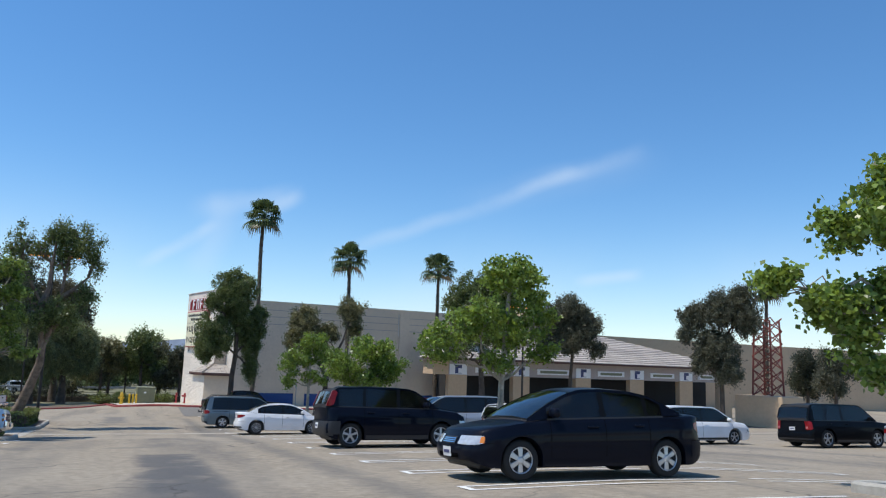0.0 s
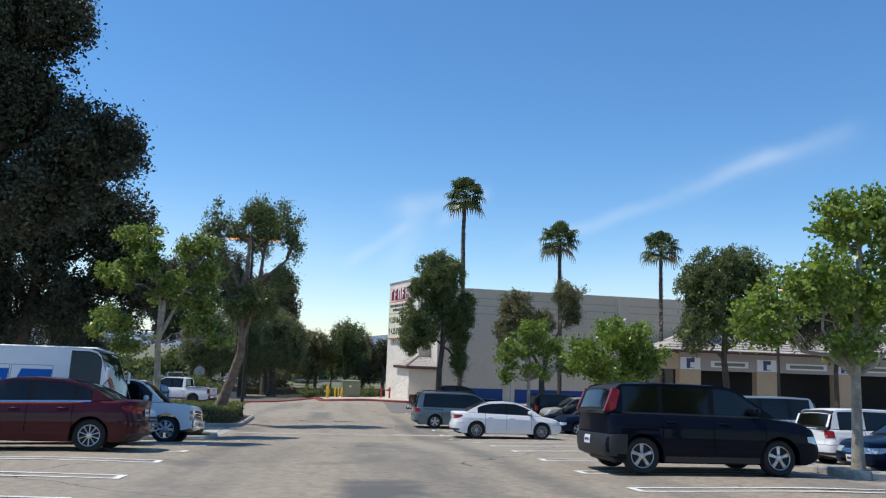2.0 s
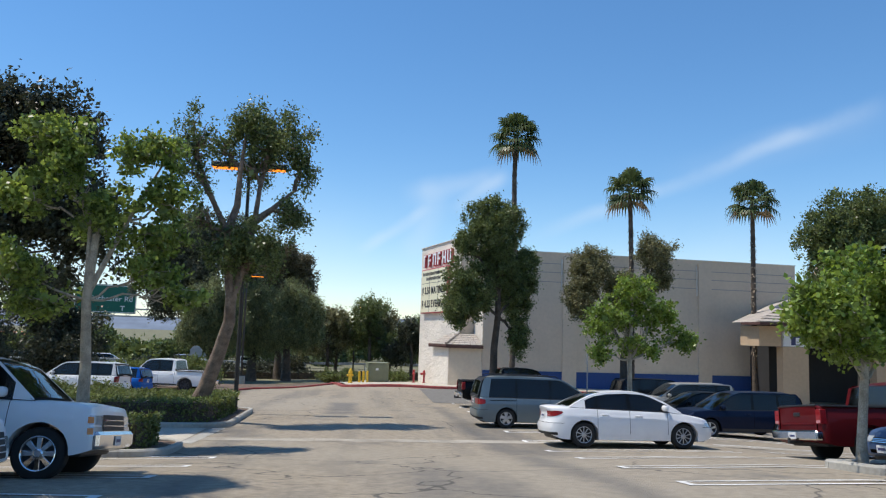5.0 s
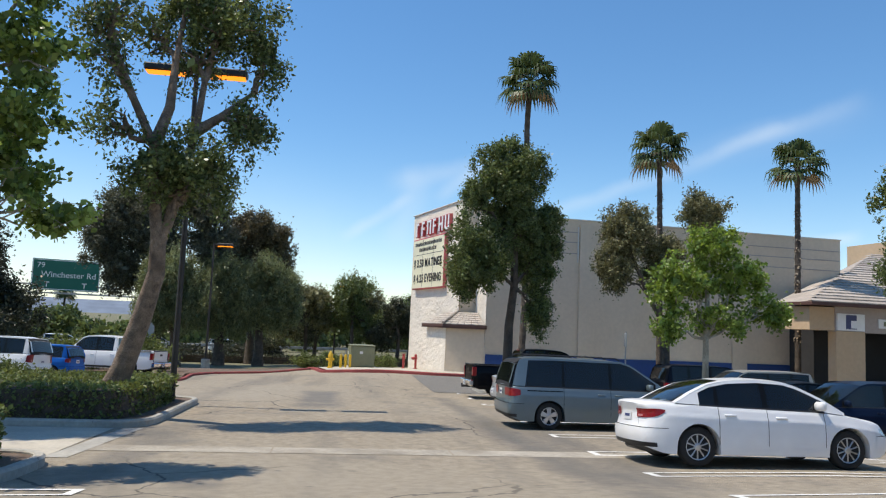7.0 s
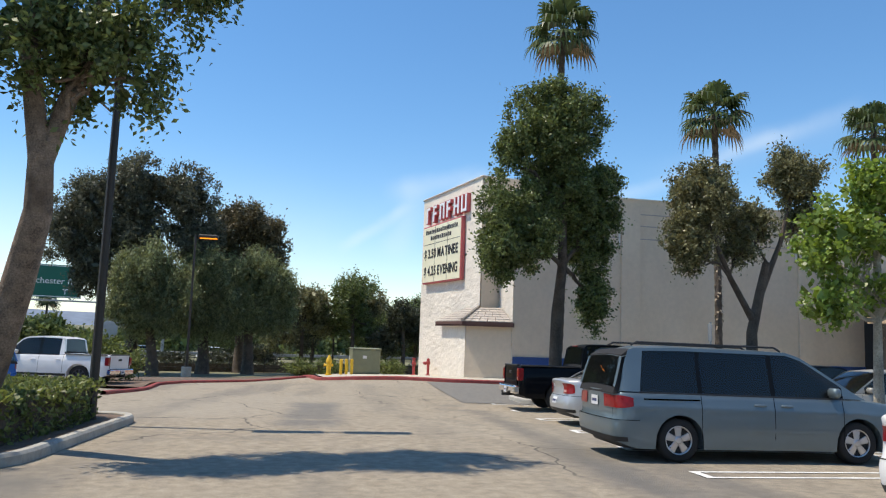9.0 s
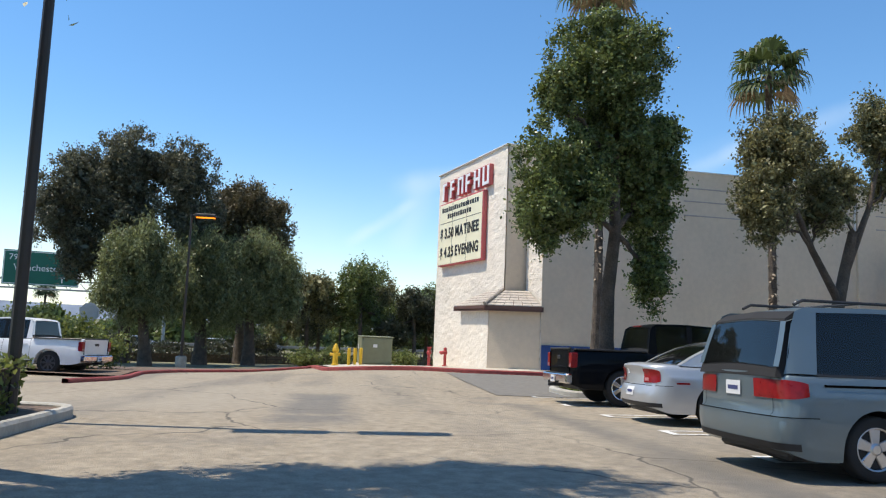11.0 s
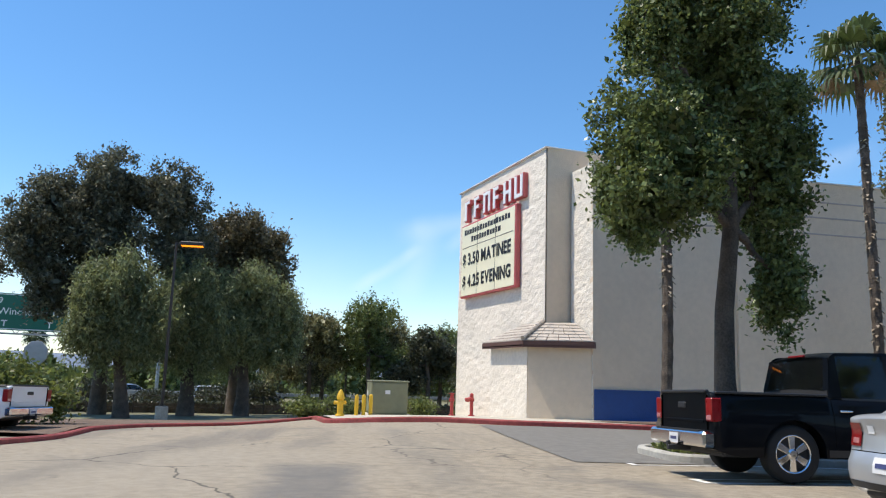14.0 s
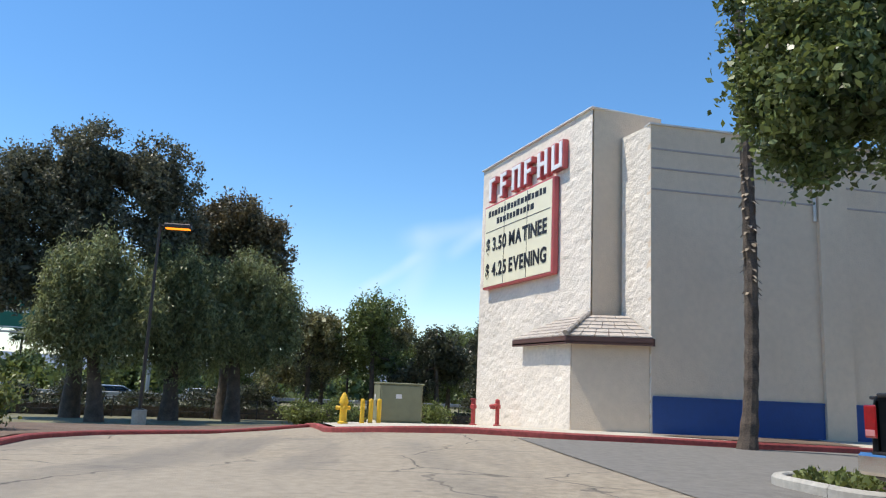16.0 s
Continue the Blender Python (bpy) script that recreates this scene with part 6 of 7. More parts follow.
def island(name, corners, r, mat, fill, height=0.15):
    c = thing(name, "raised planting island edged with concrete kerb", "kerb island", kind="structure")
    out = rounded([lot(*p) for p in corners], r)
    area = sum(out[i][0] * out[(i + 1) % len(out)][1] - out[(i + 1) % len(out)][0] * out[i][1] for i in range(len(out)))
    if area < 0:
        out = out[::-1]
    kerb_pieces(c, out + [out[0]], mat, 2.4, height=height)
    mid = sum((Vector(p) for p in out), Vector((0, 0))) / len(out)
    inner = [tuple(Vector(p).lerp(mid, 0.12 / max(0.3, (Vector(p) - mid).length))) for p in out]
    part("bed", draped(inner, height - 0.05, 1.0), fill, c)
    return c, out


island("island", [(36.0, -9), (42.6, -9), (42.6, 3.0), (36.0, 3.0)], 1.0, KERB, DIRT)
island("island", [(29.6, -9), (32.2, -9), (32.2, 2.7), (29.6, 2.7)], 0.9, KERB, DIRT)
island("island", [(48.9, 12.1), (51.6, 12.1), (51.6, 22), (48.9, 22)], 0.9, KERB, DIRT)
island("island", [(1.4, 16.6), (4.0, 16.6), (4.0, 24), (1.4, 24)], 0.5, KERB, DIRT)
for u, v in ((15.9, 17.0), (25.2, 15.6), (39.6, 16.7)):
    island("tree_island", [(u - 0.8, v - 0.8), (u + 0.8, v - 0.8), (u + 0.8, v + 0.8), (u - 0.8, v + 0.8)], 0.3, KERB, DIRT)

leaf_box("hedge", "low clipped green hedge filling the island", rounded([lot(*p) for p in ((36.4, -8.5), (42.2, -8.5), (42.2, 2.6), (36.4, 2.6))], 1.0, 4), 0.1, 0.78, HEDGE_LEAF, 26000, 0.075, 31)
leaf_box("hedge", "low clipped hedge on a narrow island beside the truck", rounded([lot(*p) for p in ((29.95, -8.5), (31.85, -8.5), (31.85, 2.3), (29.95, 2.3))], 0.7, 4), 0.1, 0.75, HEDGE_LEAF, 12000, 0.075, 32)

leaf_box("grass_tuft", "rough green grass on the kerb island", rounded([lot(*p) for p in ((49.5, 12.4), (51.4, 12.4), (51.4, 18), (49.5, 18))], 0.6, 4), 0.05, 0.2, HEDGE_LEAF, 4000, 0.09, 34, "grass")

GUTTER = material("worn_gutter_concrete", (0.4, 0.36, 0.295), 0.9, vary=0.25, scale=16, bump=0.4, stain=0.7, space="World", spec=0.25)
gutter = thing("gutter", "worn concrete valley gutter across the lane", "gutter", kind="structure")
for k in range(19):
    v0 = 2.6 + 3.0 * k
    part("gutter_slab", strip([lot(33.4, v0 + 2.975 * i / 4) for i in range(5)], 0.66, 0.006), GUTTER, gutter)
tagged(part("apron", draped([lot(32.2, 2.4), lot(32.2, -9), lot(36.0, -9), lot(36.0, 2.4)], 0.01), CONCRETE), "pale concrete apron between two islands", "pavement", kind="structure")
tagged(part("apron_edge", strip([lot(32.3, 2.55), lot(36.1, 2.75)], 0.35, 0.007), KERB), "concrete edge of the apron", "pavement", kind="structure")


def stall_marks(u, v0, length, turn=1):
    """Hairpin stall mark: two lines joined at the lane end."""
    c = thing("stall_mark", "worn white hairpin parking line on asphalt", "road marking", group="parking lines", kind="structure")
    w = 0.09
    for k in (-0.22, 0.22):
        part("line", strip([lot(u + k, v0 + turn * s) for s in np.linspace(0, length, 6)], w, 0.008), LINE, c)
    part("line_end", strip([lot(u - 0.265, v0), lot(u + 0.265, v0)], w + 0.03, 0.009), LINE, c)


for k in range(-3, 18):
    stall_marks(5.57 + 2.55 * k, 11.2, 4.7)
for k in range(-6, 7):
    stall_marks(14.2 + 2.55 * k, 3.7, 4.7, -1)
for k in range(-4, 17):
    stall_marks(5.57 + 2.55 * k, 21.3, 4.7, -1)

tagged(part("new_asphalt", draped([(-55.2, 24.4), (-45.2, 21.75), (-44.2, 24.5), (-44.8, 40.0), (-52.2, 40.0), (-52.9, 33.5), (-53.0, 30.0), (-55.0, 25.4)], 0.012), PATCH), "newer dark grey asphalt along the cinema kerb", "road", kind="structure")

def sidewalk():
    c = thing("pavement", "pale concrete pavement with red kerb round the cinema corner", "pavement", kind="structure")
    edge = rounded([(-72.0, 23.4), (-60.6, 20.9), (-59.0, 21.8), (-55.0, 25.6), (-53.1, 30.0), (-52.7, 35.0), (-51.2, 44.0)], 0.8)[7:]
    kerb_pieces(c, [(-72.0, 22.6)] + [tuple(p) for p in edge if p[0] > -71][:-7] + [(-51.8, 40.0)], RED_KERB, 2.4, width=0.16, height=0.16)
    inner = [(-71.5, 22.9), (-60.7, 21.3), (-59.2, 22.2), (-55.25, 25.8), (-53.35, 30.1), (-52.95, 35.0), (-51.6, 44.0), wall_xy(16, -0.2), wall_xy(0, -0.2), (-66, 28.2), (-71.5, 34.0)]
    # split into convex strips so that the slab follows the ground
    part("slab", draped(inner[:4] + [(-57.0, 29.0), (-66, 28.4), (-71.5, 30.0)], 0.145), CONCRETE, c)
    part("slab", draped([(-55.25, 25.8), (-53.35, 30.1), (-52.95, 35.0), (-51.6, 44.0), wall_xy(16, -0.1), wall_xy(0, -0.1), (-57.0, 29.0)], 0.147), CONCRETE, c)
    part("palm_bed", draped([(-55.2, 27.9), (-53.45, 29.9), (-52.95, 33.0), (-54.9, 33.4)], 0.17), DIRT, c)


sidewalk()


def left_kerb():
    c = thing("verge", "mulch verge with red kerb beside the exit lane", "verge", kind="structure")
    path = [(-48.5, 12.2), (-53.5, 13.4), (-56.5, 13.9), (-59.5, 15.2), (-62.5, 18.0), (-66.0, 21.0), (-72.5, 24.5)]
    kerb_pieces(c, [tuple(p) for p in path], RED_KERB, 2.4, height=0.11)
    part("mulch", draped([(-53.6, 13.2), (-56.6, 13.6), (-59.7, 15.0), (-62.7, 17.8), (-66.1, 20.7), (-72.5, 24.1), (-72.7, 8.0), (-57.0, 8.0)], 0.1), DIRT, c)


left_kerb()


# ---- lamps, hydrants, cabinets ----
def light_pole(x, y, top, heads, label, footing=True):
    """A square-based dark pole with one or two shoebox lamps, burning orange."""
    z = ground_z(x, y)
    h = top - z
    c = thing("street_lamp", label, "street lamp", pose(x, y, z), "parking lot lamps")
    if footing:
        part("footing", lathe([(0.3, -0.2), (0.3, 0.62), (0.27, 0.66), (0.02, 0.67)], 20), KERB, c)
    if footing:
        part("base_plate", box(-0.18, 0.18, -0.18, 0.18, 0.66, 0.7, 0.01), POLE, c)
    part("pole", tube([(0, 0, 0.68 if footing else -0.1), (0, 0, h)], [0.085, 0.06], 10), POLE, c)
    for a in heads:
        d = Vector((math.cos(a), math.sin(a), 0))
        m = pose(0, 0, 0, 0, 0, math.degrees(a))
        part("arm", moved(box(0, 0.3, -0.03, 0.03, h - 0.12, h - 0.06, 0.01), m), POLE, c)
        hd = part("lamp_head", moved(box(0.2, 1.35, -0.2, 0.2, h - 0.18, h + 0.02, 0.04), m), POLE, c)
        part("lens", moved(box(0.26, 1.3, -0.17, 0.17, h - 0.215, h - 0.182, 0.01), m), SODIUM, hd, "glowing orange lens")
    return c


ang = math.atan2(V.y, V.x)
light_pole(-39.45, 12.2, 7.4, (ang, ang + math.pi), "dark lamp post with two lit orange lamp heads in the hedge", False)
light_pole(-74.0, 15.97, 5.85, (ang,), "dark lamp post with one lit orange head on a concrete footing")
light_pole(-37.0, 43.8, 6.8, (ang, ang + math.pi), "dark lamp post with two lit orange heads among the cars")
light_pole(-94.0, 29.9, 4.5, (ang,), "far lamp post with a lit orange head before trees")


def hydrant(x, y, mat, kind, label, h=0.85):
    z = ground_z(x, y) + 0.145
    c = thing(kind, label, "hydrant", pose(x, y, z))
    part("barrel", lathe([(0.17, 0), (0.17, 0.06), (0.12, 0.08), (0.12, h * 0.62), (0.15, h * 0.64), (0.15, h * 0.7), (0.13, h * 0.8), (0.08, h * 0.92), (0.03, h), (0.01, h)], 16), mat, c, smooth=False)
    for a in (0, 120, 240):
        part("outlet", moved(lathe([(0.065, 0.08), (0.065, 0.2), (0.075, 0.2), (0.075, 0.25), (0.01, 0.26)], 10, "X"), pose(0, 0, h * 0.5, 0, 0, a)), mat, c)


hydrant(-63.3, 22.15, YELLOW, "fire_hydrant", "yellow fire hydrant on the kerb", 1.0)
for k in range(3):
    x, y = -63.35 + 0.05 * k, 22.8 + 0.27 * k
    z = ground_z(x, y) + 0.14
    b = thing("bollard", "short yellow steel bollard beside the utility cabinet", "bollard", pose(x, y, z), "yellow bollards")
    part("post", lathe([(0.075, 0), (0.075, 0.72), (0.06, 0.77), (0.01, 0.79)], 14), YELLOW, b)


def standpipe(x, y, label, branch):
    z = ground_z(x, y) + 0.145
    c = thing("standpipe", label, "fire standpipe", pose(x, y, z), "red standpipes")
    part("pipe", lathe([(0.13, 0), (0.13, 0.04), (0.07, 0.05), (0.07, 0.55), (0.11, 0.57), (0.11, 0.68), (0.08, 0.7), (0.08, 0.84), (0.02, 0.88)], 14), RED_PIPE, c)
    if branch:
        part("inlet", moved(lathe([(0.06, 0.0), (0.06, 0.2), (0.08, 0.2), (0.08, 0.27), (0.01, 0.28)], 10, "X"), pose(0, 0, 0.7, 0, 20, -60)), RED_PIPE, c)
        part("inlet", moved(lathe([(0.06, 0.0), (0.06, 0.2), (0.08, 0.2), (0.08, 0.27), (0.01, 0.28)], 10, "X"), pose(0, 0, 0.7, 0, 20, -130)), RED_PIPE, c)
    else:
        part("valve_wheel", lathe([(0.12, 0.86), (0.12, 0.89), (0.02, 0.9)], 14), RED_PIPE, c)


standpipe(-63.2, 26.7, "red fire standpipe with round valve", False)
standpipe(-62.0, 27.05, "red twin-inlet fire connection", True)


def utility_cabinet():
    x, y = -64.6, 24.4
    c = thing("utility_cabinet", "large olive green electrical cabinet on a concrete pad", "cabinet", pose(x, y, ground_z(x, y) + 0.14, 0, 0, -9))
    part("pad", box(-1.0, 1.0, -0.95, 0.95, -0.2, 0.04, 0.02), CONCRETE, c)
    part("body", box(-0.85, 0.85, -0.72, 0.72, 0.04, 1.32, 0.02), OLIVE, c)
    part("lid", box(-0.9, 0.9, -0.77, 0.77, 1.321, 1.38, 0.02), OLIVE, c)
    d = part("door", box(0.02, 0.82, -0.75, -0.722, 0.1, 1.28, 0.012), OLIVE, c)
    part("handle", box(0.08, 0.12, -0.78, -0.75, 0.55, 0.75, 0.008), TRIM, d)
    d = part("door", box(-0.82, -0.02, -0.75, -0.722, 0.1, 1.28, 0.012), OLIVE, c)
    part("warning_label", box(-0.55, -0.3, -0.756, -0.751, 0.75, 0.95), PLATE, d)
    d = part("door", box(0.853, 0.875, -0.68, 0.68, 0.1, 1.28, 0.01), OLIVE, c)
    part("label_plate", box(0.876, 0.88, -0.2, 0.0, 0.85, 1.0), PLATE, d)


utility_cabinet()


def low_fence():
    c = thing("fence", "low dark steel fence along the verge", "fence")
    pts = resample([(-84.0, 2.0), (-84.5, 12.0), (-84.5, 30.0), (-86, 50)], 2.4)
    for a, b in zip(pts, pts[1:]):
        za, zb = ground_z(a.x, a.y), ground_z(b.x, b.y)
        part("post", tube([(a.x, a.y, za - 0.2), (a.x, a.y, za + 1.12)], 0.035, 6), POLE, c)
        for h in (0.35, 1.05):
            part("rail", tube([(a.x, a.y, za + h), (b.x, b.y, zb + h)], 0.02, 6), POLE, c)


low_fence()


def highway_sign():
    c = thing("highway_sign", "green overhead freeway sign with white lettering on a gantry", "road sign", pose(-129, 2.6, 3.0, 0, 0, 96))
    part("panel", box(-4.0, 4.0, -0.06, 0.06, 0.2, 4.2, 0.03), GREEN_SIGN, c)
    part("border", join(box(-3.95, 3.95, -0.075, -0.065, 4.02, 4.1), box(-3.95, 3.95, -0.075, -0.065, 0.3, 0.38), box(-3.95, -3.87, -0.075, -0.065, 0.3, 4.1), box(3.87, 3.95, -0.075, -0.065, 0.3, 4.1)), WHITE, c)
    part("letters", moved(text_mesh("Winchester Rd", 1.05, 0.01), Matrix.Translation((0.3, -0.08, 2.2))), WHITE, c)
    part("letters", moved(text_mesh("79", 0.95, 0.01), Matrix.Translation((-3.0, -0.08, 3.35))), WHITE, c)
    for x in (-2.2, 2.2):
        part("arrow", join(box(x - 0.06, x + 0.06, -0.085, -0.07, 0.6, 1.25), box(x - 0.3, x + 0.3, -0.085, -0.07, 1.15, 1.27)), WHITE, c)
    for z in (-0.15, 0.9):
        part("gantry_beam", box(-14, 14, 0.15, 0.35, z - 0.1, z + 0.1, 0.02), STEEL, c)
    for x in range(-13, 14, 2):
        part("gantry_brace", tube([(x, 0.25, -0.15), (x + 1, 0.25, 0.9), (x + 2, 0.25, -0.15)], 0.05, 6), STEEL, c)
    for x in (-14, 14):
        part("gantry_post", tube([(x, 0.25, -7.0), (x, 0.25, 1.2)], 0.22, 10), STEEL, c)


highway_sign()


def stop_sign():
    x, y = -61.0, 11.84
    z = ground_z(x, y)
    c = thing("stop_sign", "back of an eight-sided grey metal traffic sign on a post", "traffic sign", pose(x, y, z, 0, 0, 70))
    part("post", tube([(0, 0, -0.2), (0, 0, 2.6)], 0.035, 6), STEEL, c)
    part("plate", moved(lathe([(0.4, -0.015), (0.4, 0.015), (0.385, 0.02)], 8), pose(0, -0.06, 2.2, 90, 22.5, 0)), STEEL, c)


stop_sign()


def small_post(x, y, h, w, label):
    z = ground_z(x, y)
    c = thing("sign_post", label, "sign post", pose(x, y, z, 0, 0, 15))
    part("post", tube([(0, 0, -0.1), (0, 0, h)], 0.03, 6), STEEL, c)
    part("plate", box(-w, w, -0.03, -0.012, h - 0.55, h - 0.05, 0.008), WHITE if w > 0.1 else STEEL, c)
    if w > 0.1:
        part("mark", box(-0.1, 0.1, -0.036, -0.031, h - 0.42, h - 0.18), BLUE, c)


small_post(-42.3, 28.2, 2.6, 0.07, "slim steel post with a small sign plate")
small_post(-22.0, 36.5, 2.2, 0.16, "blue and white parking sign on a post")


def lattice_tower():
    x, y = -31.5, 66.9
    c = thing("lattice_tower", "dark red steel lattice tower on a tan plinth", "tower", pose(x, y, ground_z(x, y)), kind="structure")
    part("plinth", box(-2.2, 2.2, -1.6, 1.6, 0, 2.6, 0.05), TAN, c)
    for sx in (-0.9, 0.9):
        for sy in (-0.9, 0.9):
            part("leg", tube([(sx, sy, 2.5), (sx * 0.8, sy * 0.8, 9.0)], 0.09, 6), RUST_RED, c)
    for k in range(6):
        z0, z1 = 2.6 + k * 1.1, 3.7 + k * 1.1
        for a, b in (((-0.88, -0.88), (0.88, -0.88)), ((0.88, -0.88), (0.88, 0.88)), ((0.88, 0.88), (-0.88, 0.88)), ((-0.88, 0.88), (-0.88, -0.88))):
            part("brace", tube([(*a, z0), (*b, z1)], 0.05, 5), RUST_RED, c)
            part("brace", tube([(*b, z0), (*a, z1)], 0.05, 5), RUST_RED, c)


lattice_tower()


# ---- the other parked cars ----
def at_lot(u, v, out=False, turn=0.0):
    return parked(*lot(u, v), turn, out)


car("white_pickup", "white older pickup truck nose to the lane under a sycamore", pickup(5.4, 1.95, 1.85, 3.4, 1.2, 0.39, 1.9, rim=OLD_CHROME, amber=True, round=0.1, tip=0.97, dark_pillars=False, handle_mat=CHROME,
    deck=[(-2.7, 1.24), (-0.72, 1.24), (-0.7, 1.2), (1.15, 1.18), (1.4, 1.16), (2.35, 1.12), (2.65, 1.07), (2.7, 0.98)], grille=(0.64, 0.97), grille_w=0.62,
    head=[(0.64, 0.06, 0.655, 0.79, 0.0, 0.0), (0.64, 0.06, 0.82, 0.955, 0.0, 0.0)]), WHITECAR, parked(-23.83, 6.5), category="pickup truck")
car("white_crew_pickup", "white crew-cab pickup truck with black wheels", pickup(5.9, 2.0, 1.92, 3.65, 1.2, 0.41, 1.75, rim=STEELIE), WHITECAR, parked(-56.9, 10.0, -12, out=True), category="pickup truck")
car("blue_hatchback", "bright blue small hatchback", suv(4.1, 1.75, 1.5, 2.5, 0.75, 0.31, 0.98, 0.94, 0.75, 1.0, 0.6, clear=0.2), BRIGHTBLUE, parked(-52.6, 7.5, -8, out=True))
car("white_suv", "white crossover with red tail lamps", suv(4.7, 1.88, 1.72, 2.8, 0.95, 0.36), WHITECAR, parked(-49.4, 6.3, -8, out=True))
car("red_pickup", "red pickup truck with chrome rear bumper", pickup(5.5, 1.95, 1.85, 3.4, 1.2, 0.39, rim=FIVE), REDTRUCK, at_lot(28.7, 18.6), category="pickup truck")
car("blue_suv", "dark blue crossover nose to the lane", suv(4.6, 1.82, 1.62, 2.7, 0.95, 0.34, 1.02, 0.98, 0.78, 1.1, 0.6), BLUECAR, at_lot(37.6, 19.2, True))
car("black_sedan", "black compact sedan nose to the lane beside the crossover", sedan(4.5, 1.76, 1.45), BLACKCAR, at_lot(40.6, 19.4, True))
car("champagne_suv", "champagne estate wagon with roof rack", suv(4.9, 1.86, 1.72, 2.85, 1.05, 0.36), BEIGE, at_lot(45.5, 20.8, True))
car("slate_sedan", "slate blue sedan nose to the lane", sedan(4.5, 1.75, 1.43, 2.67, 0.95, 0.32), GREYBLUE, at_lot(26.0, 18.1, True))
car("silver_minivan", "silver minivan nose to the lane with chrome grille", suv(5.1, 1.95, 1.74, 3.05, 1.05, 0.34, 1.06, 1.0, 0.84, 1.0, 0.75, clear=0.2, grille=(0.62, 0.82), grille_w=0.6), SILVER, at_lot(23.5, 18.3, True))
car("white_wagon", "white two-box wagon with dark side glass", suv(4.4, 1.72, 1.52, 2.6, 1.0, 0.33, 1.0, 0.96, 0.82, 1.2, 0.5, dark_pillars=False), WHITECAR, at_lot(20.0, 20.4))
car("blue_sedan", "dark blue sedan nose to the lane behind a tree", sedan(4.7, 1.78, 1.45), BLUECAR, at_lot(17.0, 19.5, True))
car("black_suv", "long black sport utility vehicle with tinted glass", suv(5.2, 2.0, 1.88, 3.0, 1.1, 0.39, 1.18, 1.12, 0.9), BLACKCAR, parked(-25.4, 31.6))
car("white_minivan", "white minivan parked in the far row", suv(4.9, 1.9, 1.7, 2.9, 1.0, 0.34, 1.05, 1.0, 0.8, 1.0, 0.75, clear=0.2), WHITECAR, at_lot(22.2, 29.3))
car("silver_hatchback", "pale blue-grey hatchback in the far row", suv(4.4, 1.75, 1.5, 2.7, 0.8, 0.31, 0.98, 0.94, 0.75, 1.0, 0.6, clear=0.2), SILVER, at_lot(21.8, 36.5, True))
car("black_suv", "black full-size sport utility vehicle with red tail lamps", suv(5.2, 2.0, 1.88, 3.0, 1.1, 0.39, 1.18, 1.12, 0.9), BLACKCAR, at_lot(19.2, 33.9))
car("silver_sedan", "grey sedan beside the black utility vehicle", sedan(4.6, 1.78, 1.45), SILVER, at_lot(15.8, 35.2))
car("black_suv", "dark utility vehicle before the arcade", suv(4.9, 1.9, 1.75), BLACKCAR, at_lot(33.0, 27.0))
car("black_suv", "dark roof-racked utility vehicle near the cinema wall", suv(4.9, 1.9, 1.8), NAVY, at_lot(48.5, 21.0))


def delivery_van(m):
    """A white boxy delivery van with a short nose and blue pictures on its side."""
    s = suv(4.7, 2.05, 2.42, 2.5, 1.0, 0.34, 1.12, 1.06, 0.9, 0.95, 0.18, clear=0.26, roof_w=0.92, rim=STEELIE, dark_pillars=False, round=0.14, tip=0.95, bar_mat=WHITECAR,
            windows=[(0.35, 1.15)], seams=[0.25, 1.2], handles=[0.4], mirror=1.25, grille=(0.4, 0.74), grille_w=0.86, head=[(0.88, 0.06, 0.52, 0.68, 0.0, 0.0)])
    c, sh = car("delivery_van", "white boxy delivery van with a short nose and blue side emblem", s, WHITECAR, m, category="van")
    for y0, y1, z0, z1 in ((-1.0, -0.1, 1.28, 1.92), (-1.75, -1.15, 1.28, 1.92)):
        both("panel_seam", sh.patch(y0 - 0.06, y1 + 0.06, z0 - 0.05, z1 + 0.05, 0.008, cabin=True), STEEL, c)
        both("side_panel", sh.patch(y0 - 0.04, y1 + 0.04, z0 - 0.03, z1 + 0.03, 0.011, cabin=True), WHITECAR, c)
        both("side_emblem", sh.patch(y0, y1, z0 + 0.06, z1 - 0.06, 0.016, slant=(0.2, 0.05), cabin=True), BRIGHTBLUE, c)
        both("emblem_flash", sh.patch(y0 + 0.25, y1 - 0.12, z0 + 0.22, z0 + 0.34, 0.02, slant=(0.1, 0.0), cabin=True), WHITECAR, c)
    both("door_frame", sh.patch(0.2, 0.3, 1.15, 2.2, 0.014, nz=8, cabin=True), WHITECAR, c)
    for sx in (-1, 1):
        part("mirror_arm", tube([(sx * 0.9, 1.2, 1.5), (sx * 1.1, 1.35, 1.6), (sx * 1.1, 1.35, 2.0), (sx * 0.88, 1.1, 2.1)], 0.014, 5), TRIM, c)
        part("door_mirror", box(sx * 1.1 - 0.08, sx * 1.1 + 0.08, 1.31, 1.36, 1.62, 1.95, 0.02), WHITECAR, c)
    both("side_stripe", sh.patch(-1.9, 0.2, 1.2, 1.25, 0.012, cabin=True), MAROON, c)
    part("roof_edge", box(-0.8, 0.8, -2.0, 0.95, 2.43, 2.47, 0.02), WHITECAR, c)


delivery_van(at_lot(22.05, 0.28))

